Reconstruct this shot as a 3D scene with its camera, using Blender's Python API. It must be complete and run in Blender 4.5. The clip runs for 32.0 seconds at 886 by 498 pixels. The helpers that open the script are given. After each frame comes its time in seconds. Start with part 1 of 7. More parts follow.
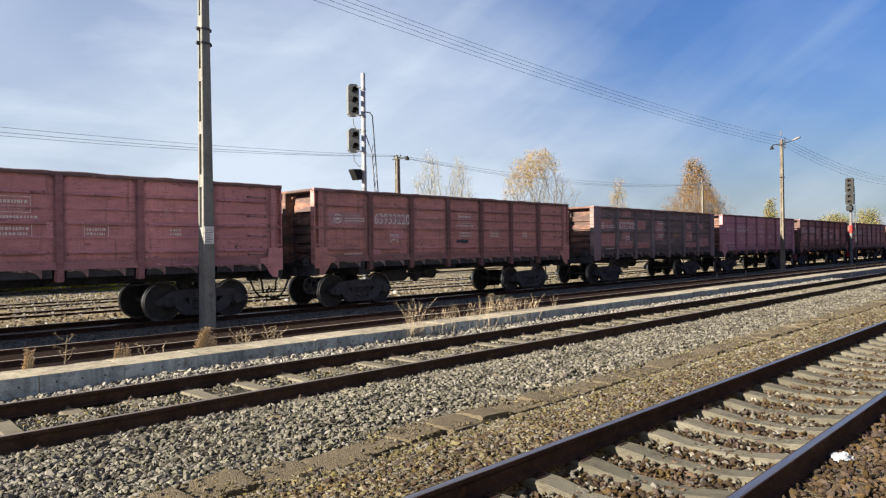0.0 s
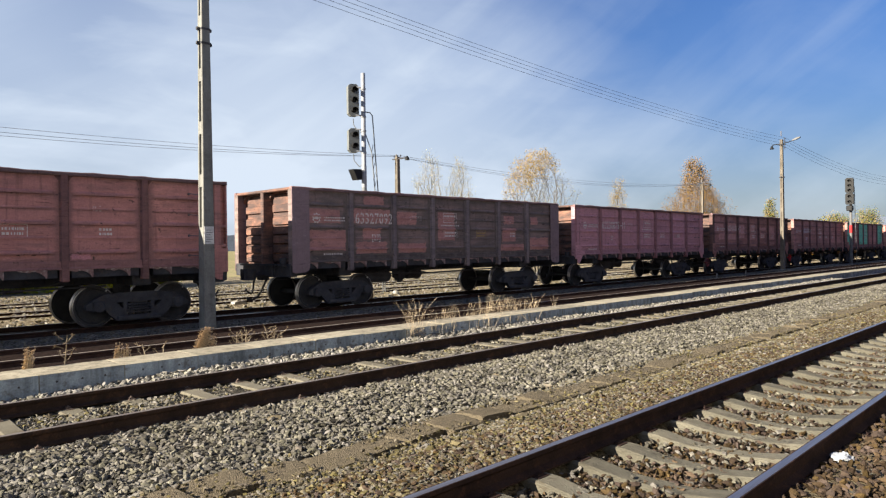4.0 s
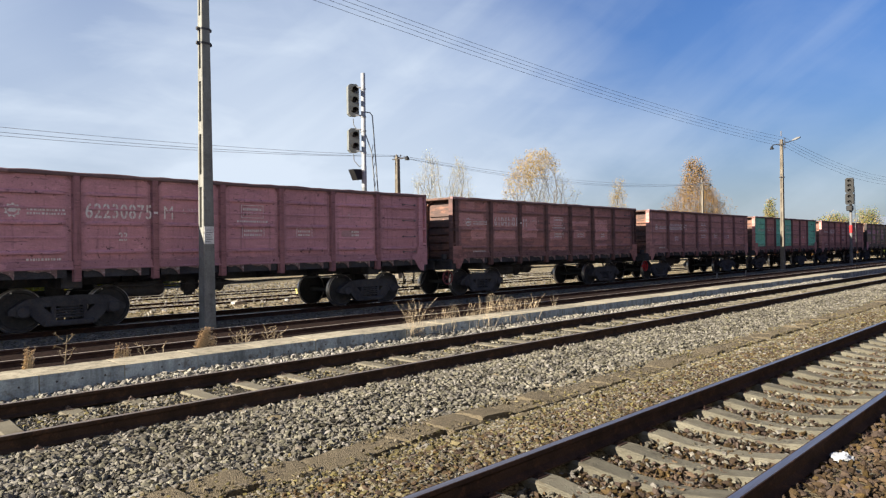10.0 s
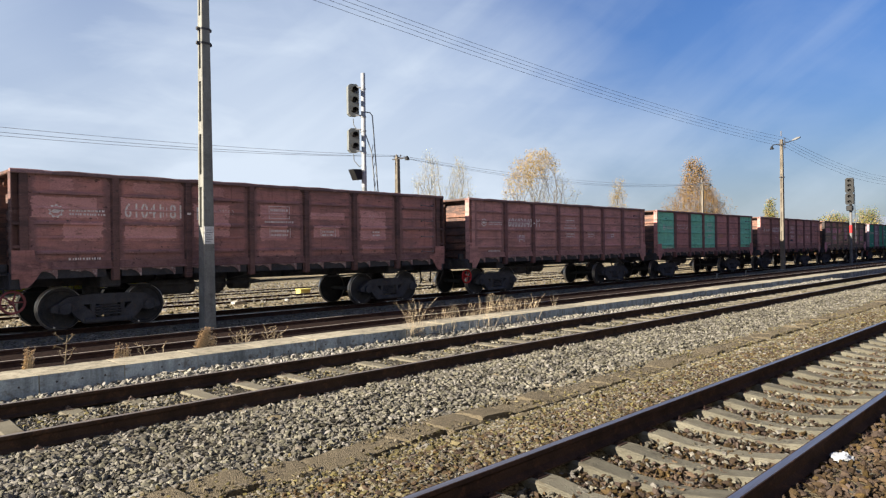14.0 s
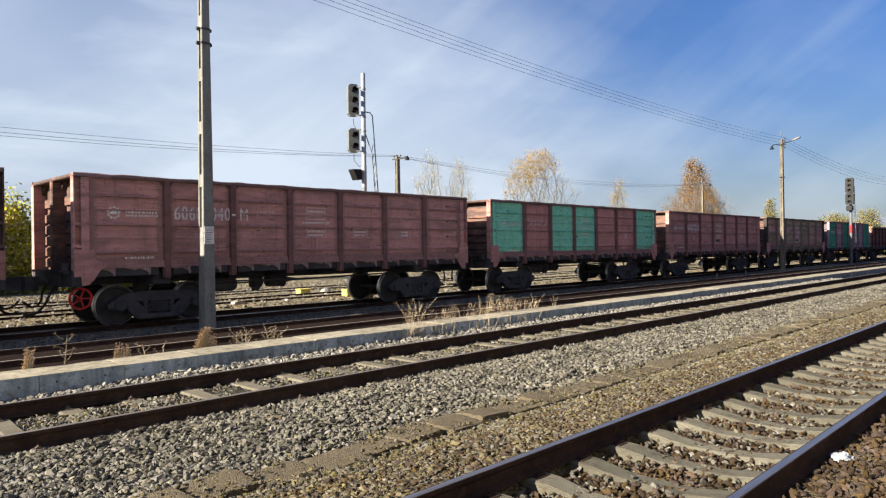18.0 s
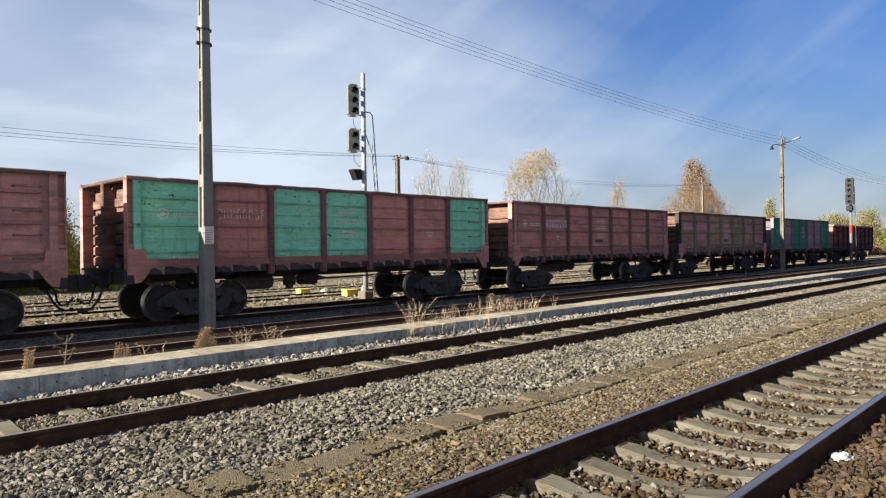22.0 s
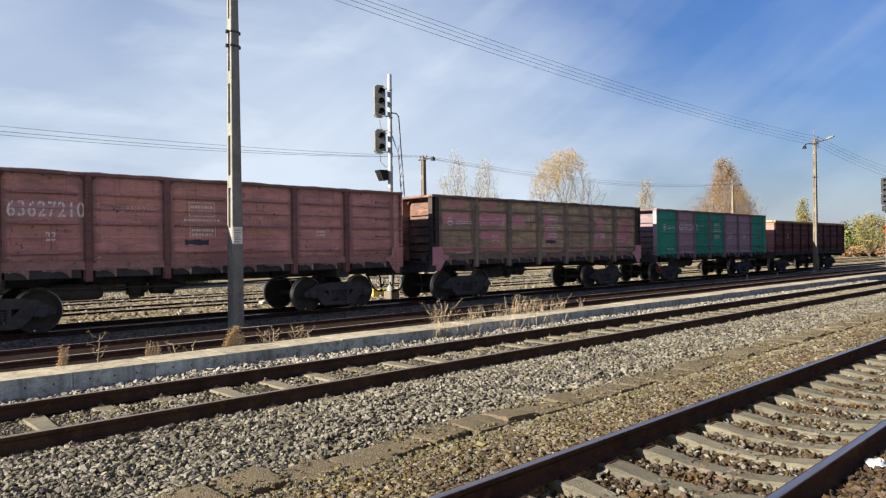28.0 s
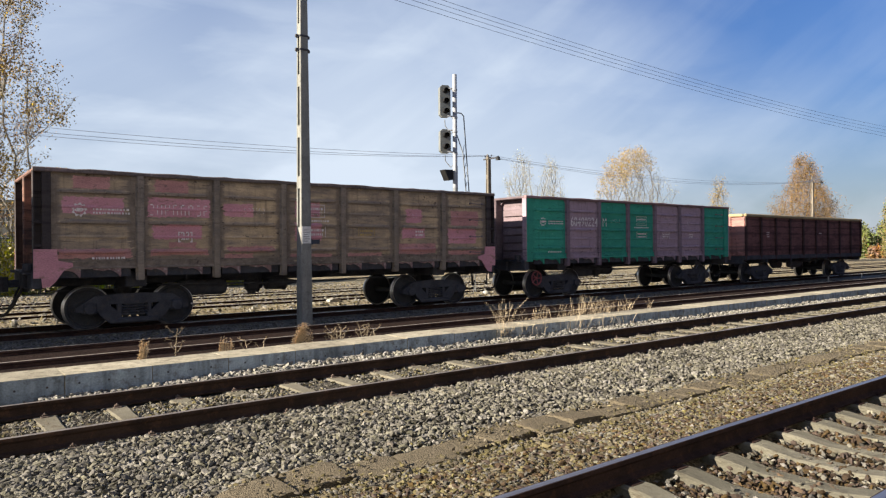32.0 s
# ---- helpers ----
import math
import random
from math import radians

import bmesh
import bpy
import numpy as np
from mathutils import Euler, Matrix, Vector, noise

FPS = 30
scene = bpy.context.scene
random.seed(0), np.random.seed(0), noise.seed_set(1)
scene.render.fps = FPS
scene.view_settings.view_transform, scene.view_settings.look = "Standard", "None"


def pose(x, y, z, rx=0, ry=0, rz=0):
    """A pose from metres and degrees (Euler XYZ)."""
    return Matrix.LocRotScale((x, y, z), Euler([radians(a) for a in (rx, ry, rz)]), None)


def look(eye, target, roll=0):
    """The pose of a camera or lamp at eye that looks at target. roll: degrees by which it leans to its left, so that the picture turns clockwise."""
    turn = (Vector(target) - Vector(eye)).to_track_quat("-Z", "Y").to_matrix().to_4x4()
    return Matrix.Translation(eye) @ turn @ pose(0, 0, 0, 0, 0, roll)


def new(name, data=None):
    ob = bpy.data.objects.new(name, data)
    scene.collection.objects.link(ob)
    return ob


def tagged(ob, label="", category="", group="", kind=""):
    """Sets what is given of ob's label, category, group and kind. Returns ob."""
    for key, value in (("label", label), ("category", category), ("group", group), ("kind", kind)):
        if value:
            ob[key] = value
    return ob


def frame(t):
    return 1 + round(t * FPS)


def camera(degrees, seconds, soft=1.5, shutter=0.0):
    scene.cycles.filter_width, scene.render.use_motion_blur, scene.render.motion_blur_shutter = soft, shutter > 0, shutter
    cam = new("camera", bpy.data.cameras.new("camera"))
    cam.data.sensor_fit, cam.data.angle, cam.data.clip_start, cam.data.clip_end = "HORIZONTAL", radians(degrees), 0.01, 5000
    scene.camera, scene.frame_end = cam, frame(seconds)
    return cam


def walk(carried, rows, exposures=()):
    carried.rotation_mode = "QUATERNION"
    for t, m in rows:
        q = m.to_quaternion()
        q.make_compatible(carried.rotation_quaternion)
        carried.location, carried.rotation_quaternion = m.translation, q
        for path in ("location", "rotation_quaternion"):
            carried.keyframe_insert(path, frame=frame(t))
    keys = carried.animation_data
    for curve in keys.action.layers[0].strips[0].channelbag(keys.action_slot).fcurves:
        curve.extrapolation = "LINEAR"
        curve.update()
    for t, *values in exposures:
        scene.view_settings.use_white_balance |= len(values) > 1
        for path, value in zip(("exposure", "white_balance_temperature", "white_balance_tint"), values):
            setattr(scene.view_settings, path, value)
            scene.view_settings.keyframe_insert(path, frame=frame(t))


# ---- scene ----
cam = camera(66.18, 32.0, 1.25)

# heading (degrees from across the tracks), tilt and roll of the hand-held camera
EYE = (0.0, 0.0, 1.745)
PAN = [(0.0, 45.629, -0.114, -0.728), (26.5, 45.629, -0.114, -0.728), (26.8, 45.567, -0.112, -0.727),
       (27.0, 45.421, -0.107, -0.724), (27.2, 45.089, -0.095, -0.718), (27.4, 44.590, -0.077, -0.709),
       (27.5, 44.299, -0.066, -0.704), (27.6, 44.023, -0.061, -0.676), (27.7, 43.807, -0.056, -0.653),
       (27.8, 43.669, -0.054, -0.639), (28.0, 43.452, -0.049, -0.617), (28.2, 43.196, -0.044, -0.591),
       (28.4, 42.738, -0.039, -0.563), (28.5, 42.406, -0.038, -0.559), (28.6, 41.852, -0.036, -0.551),
       (28.7, 41.254, -0.034, -0.542), (28.8, 40.856, -0.033, -0.537), (28.9, 40.568, -0.032, -0.533)]
PAN += [(29.0, 40.435, -0.032, -0.531), (30.5, 40.435, -0.032, -0.531), (30.8, 40.397, -0.029, -0.523),
        (31.0, 40.328, -0.024, -0.508), (31.2, 40.205, -0.015, -0.481), (31.4, 39.783, -0.019, -0.479),
        (31.6, 39.229, -0.023, -0.476), (31.8, 38.699, -0.026, -0.475), (32.0, 38.007, -0.031, -0.474)]


def heading(yaw, tilt, roll):
    a, b = radians(yaw), radians(tilt)
    way = Vector((math.sin(a) * math.cos(b), math.cos(a) * math.cos(b), math.sin(b)))
    return look(EYE, Vector(EYE) + way * 10, roll)


walk(cam, [(t, heading(a, b, c)) for t, a, b, c in PAN], [(0.0, 1.86), (32.0, 1.86)])

# ---- light: low autumn sun from beyond the train, thin high cloud ----
SUN_EL, SUN_AZ = 25.0, -75.5     # azimuth in degrees from +y towards +x
sun_way = Vector((math.sin(radians(SUN_AZ)) * math.cos(radians(SUN_EL)), math.cos(radians(SUN_AZ)) * math.cos(radians(SUN_EL)), math.sin(radians(SUN_EL))))
sun = new("sun", bpy.data.lights.new("sun", "SUN"))
sun.data.energy, sun.data.angle, sun.data.color = 4.3, radians(0.6), (1.0, 0.9, 0.74)
sun.matrix_world = look((0, 0, 60), Vector((0, 0, 60)) - sun_way)

world = bpy.data.worlds.new("sky")
scene.world = world
world.use_nodes = True
wn, wl = world.node_tree.nodes, world.node_tree.links
wn.clear()
w_out, w_bg = wn.new("ShaderNodeOutputWorld"), wn.new("ShaderNodeBackground")
w_sky = wn.new("ShaderNodeTexSky")
w_sky.sky_type, w_sky.sun_disc = "NISHITA", False
w_sky.sun_elevation, w_sky.sun_rotation = radians(SUN_EL), radians(SUN_AZ)
w_sky.air_density, w_sky.dust_density, w_sky.ozone_density = 1.0, 0.4, 4.0
w_co = wn.new("ShaderNodeTexCoord")
w_map = wn.new("ShaderNodeMapping")
w_map.inputs["Rotation"].default_value = (0, 0, radians(28))
w_map.inputs["Scale"].default_value = (1.1, 3.4, 6.0)
w_noise = wn.new("ShaderNodeTexNoise")
w_noise.inputs["Scale"].default_value, w_noise.inputs["Detail"].default_value = 1.7, 9.0
w_noise.inputs["Roughness"].default_value, w_noise.inputs["Distortion"].default_value = 0.54, 0.35
w_ramp = wn.new("ShaderNodeMapRange")
w_ramp.inputs[1].default_value, w_ramp.inputs[2].default_value = 0.43, 0.70
w_ramp.inputs[3].default_value, w_ramp.inputs[4].default_value = 0.0, 0.5
# veil of high cloud: thick on the sun's side of the sky, thin away from it
w_dot = wn.new("ShaderNodeVectorMath")
w_dot.operation = "DOT_PRODUCT"
w_dot.inputs[1].default_value = (-0.98, 0.74, -2.35)
w_side = wn.new("ShaderNodeMapRange")
w_side.inputs[1].default_value, w_side.inputs[2].default_value = -1.15, -0.1
w_side.inputs[3].default_value, w_side.inputs[4].default_value = 0.0, 1.0
w_mul = wn.new("ShaderNodeMath")
w_mul.operation = "MULTIPLY"
w_add = wn.new("ShaderNodeMath")
w_add.operation = "MULTIPLY_ADD"
w_add.inputs[1].default_value, w_add.use_clamp = 0.55, True
w_mix = wn.new("ShaderNodeMixRGB")
w_mix.inputs[2].default_value = (3.52, 4.0, 4.64, 1)
wl.new(w_co.outputs["Generated"], w_map.inputs["Vector"])
wl.new(w_map.outputs[0], w_noise.inputs["Vector"])
wl.new(w_noise.outputs[0], w_ramp.inputs[0])
wl.new(w_co.outputs["Generated"], w_dot.inputs[0])
wl.new(w_dot.outputs["Value"], w_side.inputs[0])
wl.new(w_ramp.outputs[0], w_mul.inputs[0])
w_thin = wn.new("ShaderNodeMapRange")
w_thin.inputs[3].default_value, w_thin.inputs[4].default_value = 0.2, 0.8
wl.new(w_side.outputs[0], w_thin.inputs[0])
wl.new(w_thin.outputs[0], w_mul.inputs[1])
wl.new(w_side.outputs[0], w_add.inputs[0])
wl.new(w_mul.outputs[0], w_add.inputs[2])
# long combed streaks of cirrus
w_comb = wn.new("ShaderNodeCombineXYZ")
for k, (axis, size) in enumerate((((0.34, -0.72, 0.6), 1.3), ((-0.25, 0.54, 0.8), 9.0))):
    w_ax = wn.new("ShaderNodeVectorMath")
    w_ax.operation = "DOT_PRODUCT"
    w_ax.inputs[1].default_value = tuple(c * size for c in axis)
    wl.new(w_co.outputs["Generated"], w_ax.inputs[0])
    wl.new(w_ax.outputs["Value"], w_comb.inputs[k])
w_cirrus = wn.new("ShaderNodeTexNoise")
w_cirrus.inputs["Scale"].default_value, w_cirrus.inputs["Detail"].default_value, w_cirrus.inputs["Distortion"].default_value = 1.0, 7.0, 0.25
w_wisp = wn.new("ShaderNodeMapRange")
w_wisp.inputs[1].default_value, w_wisp.inputs[2].default_value = 0.48, 0.74
w_wisp.inputs[3].default_value, w_wisp.inputs[4].default_value = 0.0, 0.24
w_both = wn.new("ShaderNodeMath")
w_both.operation = "ADD"
wl.new(w_comb.outputs[0], w_cirrus.inputs["Vector"])
wl.new(w_cirrus.outputs[0], w_wisp.inputs[0])
wl.new(w_add.outputs[0], w_both.inputs[0])
wl.new(w_wisp.outputs[0], w_both.inputs[1])
# a broad bright sheet of thin cloud low over the train
w_glow = wn.new("ShaderNodeVectorMath")
w_glow.operation = "DOT_PRODUCT"
w_glow.inputs[1].default_value = (0.62, 0.755, 0.2)
w_sheet = wn.new("ShaderNodeMapRange")
w_sheet.interpolation_type = "SMOOTHSTEP"
w_sheet.inputs[1].default_value, w_sheet.inputs[2].default_value = 0.925, 1.0
w_sheet.inputs[3].default_value, w_sheet.inputs[4].default_value = 0.0, 0.38
w_sum = wn.new("ShaderNodeMath")
w_sum.operation, w_sum.use_clamp = "ADD", True
wl.new(w_co.outputs["Generated"], w_glow.inputs[0])
wl.new(w_glow.outputs["Value"], w_sheet.inputs[0])
wl.new(w_both.outputs[0], w_sum.inputs[0])
wl.new(w_sheet.outputs[0], w_sum.inputs[1])
wl.new(w_sum.outputs[0], w_mix.inputs[0])
# lavender haze low over the horizon
w_sep = wn.new("ShaderNodeSeparateXYZ")
w_low = wn.new("ShaderNodeMapRange")
w_low.inputs[1].default_value, w_low.inputs[2].default_value = 0.0, 0.42
w_low.inputs[3].default_value, w_low.inputs[4].default_value = 1.0, 0.0
w_pow = wn.new("ShaderNodeMath")
w_pow.operation, w_pow.inputs[1].default_value = "POWER", 1.8
w_fac = wn.new("ShaderNodeMath")
w_fac.operation, w_fac.inputs[1].default_value = "MULTIPLY", 0.8
w_haze = wn.new("ShaderNodeMixRGB")
w_haze.inputs[2].default_value = (0.55, 0.56, 0.93, 1)
wl.new(w_co.outputs["Generated"], w_sep.inputs[0])
wl.new(w_sep.outputs[2], w_low.inputs[0])
wl.new(w_low.outputs[0], w_pow.inputs[0])
wl.new(w_pow.outputs[0], w_fac.inputs[0])
wl.new(w_fac.outputs[0], w_haze.inputs[0])
w_tint = wn.new("ShaderNodeHueSaturation")
w_tint.inputs["Hue"].default_value, w_tint.inputs["Saturation"].default_value, w_tint.inputs["Value"].default_value = 0.514, 1.2, 0.63
wl.new(w_sky.outputs[0], w_tint.inputs["Color"])
wl.new(w_tint.outputs[0], w_haze.inputs[1])
wl.new(w_haze.outputs[0], w_mix.inputs[1])
wl.new(w_mix.outputs[0], w_bg.inputs[0])
w_bg.inputs[1].default_value = 0.057
wl.new(w_bg.outputs[0], w_out.inputs[0])


# ---- materials ----
def material(name, base, second=None, third=None, rough=0.8, metal=0.0, scale=4.0, fine=40.0, bump=0.3, depth=0.01,
             contrast=(0.35, 0.65), stretch=(1, 1, 1), random_value=0.0, random_hue=0.0, coords="Object", streak=0.0, blotch_at=(0.52, 0.68), spec=0.2):
    """Colours mixed by coarse noise, stained with a third by finer noise, with bump; random_value varies piece by piece."""
    m = bpy.data.materials.new(name)
    m.use_nodes = True
    n, l = m.node_tree.nodes, m.node_tree.links
    bsdf = n["Principled BSDF"]
    co = n.new("ShaderNodeTexCoord")
    mp = n.new("ShaderNodeMapping")
    mp.inputs["Scale"].default_value = stretch
    info = n.new("ShaderNodeObjectInfo")
    shift = n.new("ShaderNodeVectorMath")
    shift.operation = "MULTIPLY_ADD"
    comb = n.new("ShaderNodeCombineXYZ")
    for i in range(3):
        l.new(info.outputs["Random"], comb.inputs[i])
    shift.inputs[1].default_value = (37.0, 71.0, 53.0)
    l.new(comb.outputs[0], shift.inputs[0])
    l.new(co.outputs[coords], mp.inputs["Vector"])
    l.new(mp.outputs[0], shift.inputs[2])
    def noise_of(sc, det, ro):
        t = n.new("ShaderNodeTexNoise")
        t.inputs["Scale"].default_value, t.inputs["Detail"].default_value, t.inputs["Roughness"].default_value = sc, det, ro
        l.new(shift.outputs[0], t.inputs["Vector"])
        return t
    def ranged(src, lo, hi):
        r = n.new("ShaderNodeMapRange")
        r.inputs[1].default_value, r.inputs[2].default_value = lo, hi
        l.new(src, r.inputs[0])
        return r.outputs[0]
    def mixed(fac, a, b):
        x = n.new("ShaderNodeMixRGB")
        l.new(fac, x.inputs[0])
        for sock, v in ((x.inputs[1], a), (x.inputs[2], b)):
            if isinstance(v, tuple):
                sock.default_value = (*v, 1)
            else:
                l.new(v, sock)
        return x.outputs[0]
    coarse, grain = noise_of(scale, 8, 0.6), noise_of(fine, 6, 0.65)
    col = mixed(ranged(coarse.outputs[0], *contrast), base, second or tuple(c * 0.6 for c in base))
    if third:
        blotch = noise_of(scale * 2.7, 10, 0.7)
        col = mixed(ranged(blotch.outputs[0], *blotch_at), col, third)
    if streak:
        t = n.new("ShaderNodeTexNoise")
        t.inputs["Scale"].default_value, t.inputs["Detail"].default_value = 9.0, 5
        sm = n.new("ShaderNodeMapping")
        sm.inputs["Scale"].default_value = (1, 1, 0.08)
        l.new(shift.outputs[0], sm.inputs["Vector"])
        l.new(sm.outputs[0], t.inputs["Vector"])
        f = n.new("ShaderNodeMath")
        f.operation = "MULTIPLY"
        f.inputs[1].default_value = streak
        l.new(ranged(t.outputs[0], 0.45, 0.75), f.inputs[0])
        col = mixed(f.outputs[0], col, tuple(c * 0.35 for c in base))
    gm = n.new("ShaderNodeMapRange")
    gm.inputs[1].default_value, gm.inputs[2].default_value, gm.inputs[3].default_value, gm.inputs[4].default_value = 0.3, 0.7, 0.72, 1.22
    l.new(grain.outputs[0], gm.inputs[0])
    val = n.new("ShaderNodeHueSaturation")
    l.new(col, val.inputs["Color"])
    l.new(gm.outputs[0], val.inputs["Value"])
    last = val
    if random_value or random_hue:
        isl = n.new("ShaderNodeNewGeometry")
        two = n.new("ShaderNodeMath")
        two.operation = "ADD"
        l.new(info.outputs["Random"], two.inputs[0])
        l.new(isl.outputs["Random Per Island"], two.inputs[1])
        fr = n.new("ShaderNodeMath")
        fr.operation = "FRACT"
        l.new(two.outputs[0], fr.inputs[0])
        hv = n.new("ShaderNodeHueSaturation")
        l.new(last.outputs[0], hv.inputs["Color"])
        a = n.new("ShaderNodeMapRange")
        a.inputs[3].default_value, a.inputs[4].default_value = 1 - random_value, 1 + random_value
        l.new(fr.outputs[0], a.inputs[0])
        l.new(a.outputs[0], hv.inputs["Value"])
        if random_hue:
            wht = n.new("ShaderNodeTexWhiteNoise")
            wht.noise_dimensions = "1D"
            l.new(fr.outputs[0], wht.inputs["W"])
            b = n.new("ShaderNodeMapRange")
            b.inputs[3].default_value, b.inputs[4].default_value = 0.5 - random_hue, 0.5 + random_hue
            l.new(wht.outputs[0], b.inputs[0])
            l.new(b.outputs[0], hv.inputs["Hue"])
            s = n.new("ShaderNodeMapRange")
            s.inputs[3].default_value, s.inputs[4].default_value = 0.6, 1.3
            l.new(wht.outputs[0], s.inputs[0])
            l.new(s.outputs[0], hv.inputs["Saturation"])
        last = hv
    l.new(last.outputs[0], bsdf.inputs["Base Color"])
    bsdf.inputs["Metallic"].default_value = metal
    rr = n.new("ShaderNodeMapRange")
    rr.inputs[3].default_value, rr.inputs[4].default_value = max(rough - 0.12, 0.05), min(rough + 0.12, 1)
    l.new(coarse.outputs[0], rr.inputs[0])
    l.new(rr.outputs[0], bsdf.inputs["Roughness"])
    bsdf.inputs["Specular IOR Level"].default_value = spec
    if bump:
        bp = n.new("ShaderNodeBump")
        bp.inputs["Strength"].default_value, bp.inputs["Distance"].default_value = bump, depth
        l.new(grain.outputs[0], bp.inputs["Height"])
        l.new(bp.outputs[0], bsdf.inputs["Normal"])
    return m


def gravel_sheet(name, a, b, c, cell=22.0, depth=0.03):
    """Broken stone seen from afar: cells with their own tint and height."""
    m = bpy.data.materials.new(name)
    m.use_nodes = True
    n, l = m.node_tree.nodes, m.node_tree.links
    bsdf = n["Principled BSDF"]
    co = n.new("ShaderNodeTexCoord")
    v = n.new("ShaderNodeTexVoronoi")
    v.inputs["Scale"].default_value = cell
    ns = n.new("ShaderNodeTexNoise")
    ns.inputs["Scale"].default_value, ns.inputs["Detail"].default_value = 0.7, 8
    n2 = n.new("ShaderNodeTexNoise")
    n2.inputs["Scale"].default_value, n2.inputs["Detail"].default_value = 60, 4
    for t in (v, ns, n2):
        l.new(co.outputs["Object"], t.inputs["Vector"])
    sep = n.new("ShaderNodeSeparateColor")
    l.new(v.outputs["Color"], sep.inputs[0])
    mx = n.new("ShaderNodeMixRGB")
    l.new(sep.outputs[0], mx.inputs[0])
    mx.inputs[1].default_value, mx.inputs[2].default_value = (*a, 1), (*b, 1)
    r = n.new("ShaderNodeMapRange")
    r.inputs[1].default_value, r.inputs[2].default_value = 0.45, 0.7
    l.new(ns.outputs[0], r.inputs[0])
    m2 = n.new("ShaderNodeMixRGB")
    l.new(r.outputs[0], m2.inputs[0])
    l.new(mx.outputs[0], m2.inputs[1])
    m2.inputs[2].default_value = (*c, 1)
    hv = n.new("ShaderNodeHueSaturation")
    rv = n.new("ShaderNodeMapRange")
    rv.inputs[3].default_value, rv.inputs[4].default_value = 0.6, 1.35
    l.new(sep.outputs[1], rv.inputs[0])
    l.new(rv.outputs[0], hv.inputs["Value"])
    l.new(m2.outputs[0], hv.inputs["Color"])
    l.new(hv.outputs[0], bsdf.inputs["Base Color"])
    bsdf.inputs["Roughness"].default_value = 0.9
    bsdf.inputs["Specular IOR Level"].default_value = 0.04
    ad = n.new("ShaderNodeMath")
    ad.operation = "MULTIPLY_ADD"
    ad.inputs[1].default_value = -1.0
    l.new(v.outputs["Distance"], ad.inputs[0])
    l.new(n2.outputs[0], ad.inputs[2])
    bp = n.new("ShaderNodeBump")
    bp.inputs["Strength"].default_value, bp.inputs["Distance"].default_value = 0.9, depth
    l.new(ad.outputs[0], bp.inputs["Height"])
    l.new(bp.outputs[0], bsdf.inputs["Normal"])
    return m


# grey bed kept far darker than its stones, as painted shade in the gaps
GAP_SHADE_BALLAST = gravel_sheet("gap_shade_ballast_bed", (0.08, 0.072, 0.058), (0.034, 0.03, 0.025), (0.06, 0.052, 0.041))
BROWN_BALLAST = gravel_sheet("brown_ballast_bed", (0.15, 0.122, 0.08), (0.08, 0.063, 0.042), (0.12, 0.102, 0.064), 34)
DARK_BALLAST = gravel_sheet("dark_brown_ballast_bed", (0.034, 0.023, 0.02), (0.016, 0.011, 0.01), (0.027, 0.018, 0.015), 26)
RUSTY_BALLAST = gravel_sheet("rust_stained_bed", (0.17, 0.155, 0.14), (0.07, 0.062, 0.056), (0.11, 0.095, 0.083), 20)
SOOT_BALLAST = gravel_sheet("sooty_ballast_bed", (0.24, 0.22, 0.19), (0.11, 0.1, 0.086), (0.17, 0.15, 0.125), 24)
YARD = gravel_sheet("yard_gravel", (0.4, 0.34, 0.235), (0.16, 0.132, 0.09), (0.25, 0.208, 0.125), 9, 0.1)
FIELD = material("dry_field", (0.22, 0.2, 0.08), (0.3, 0.25, 0.13), (0.12, 0.14, 0.05), rough=0.95, scale=0.15, fine=6, bump=0.6, depth=0.1)
STONE_GREY = material("ballast_stone_grey", (0.18, 0.166, 0.136), (0.084, 0.077, 0.063), rough=0.88, scale=3, fine=60, bump=0.5, depth=0.01, random_value=0.5, random_hue=0.022, spec=0.08)
STONE_PALE = material("pale_ballast_stone", (0.25, 0.235, 0.205), (0.16, 0.15, 0.13), rough=0.88, scale=3, fine=60, bump=0.5, depth=0.01, random_value=0.42, random_hue=0.022, spec=0.08)
STONE_BROWN = material("ballast_stone_brown", (0.152, 0.127, 0.075), (0.08, 0.065, 0.04), rough=0.9, scale=2, fine=60, bump=0.5, depth=0.01, random_value=0.42, random_hue=0.02, spec=0.08)
STONE_RED = material("ballast_stone_reddish", (0.088, 0.059, 0.037), (0.04, 0.028, 0.019), rough=0.9, scale=2, fine=60, bump=0.5, depth=0.01, random_value=0.42, random_hue=0.02, spec=0.08)
RAIL_RUST = material("rail_rust", (0.042, 0.026, 0.022), (0.024, 0.016, 0.015), (0.066, 0.035, 0.024), rough=0.9, scale=3, fine=70, bump=0.4, depth=0.004, spec=0.05)
RAIL_BROWN = material("brown_rail_rust", (0.085, 0.05, 0.041), (0.052, 0.032, 0.028), (0.11, 0.06, 0.044), rough=0.9, scale=3, fine=70, bump=0.4, depth=0.004, spec=0.1)
RAIL_TOP = material("rail_tread", (0.32, 0.31, 0.33), (0.22, 0.2, 0.21), rough=0.34, metal=0.85, scale=2, fine=30, bump=0.05, depth=0.001, stretch=(0.1, 4, 1))
RAIL_WORN = material("worn_brown_rail", (0.056, 0.036, 0.027), (0.032, 0.022, 0.018), (0.086, 0.047, 0.03), rough=0.88, scale=3, fine=70, bump=0.4, depth=0.004, spec=0.1)
FASTENING = material("worn_fastening", (0.14, 0.105, 0.085), (0.08, 0.058, 0.046), rough=0.7, scale=6, fine=60, bump=0.3, depth=0.003)
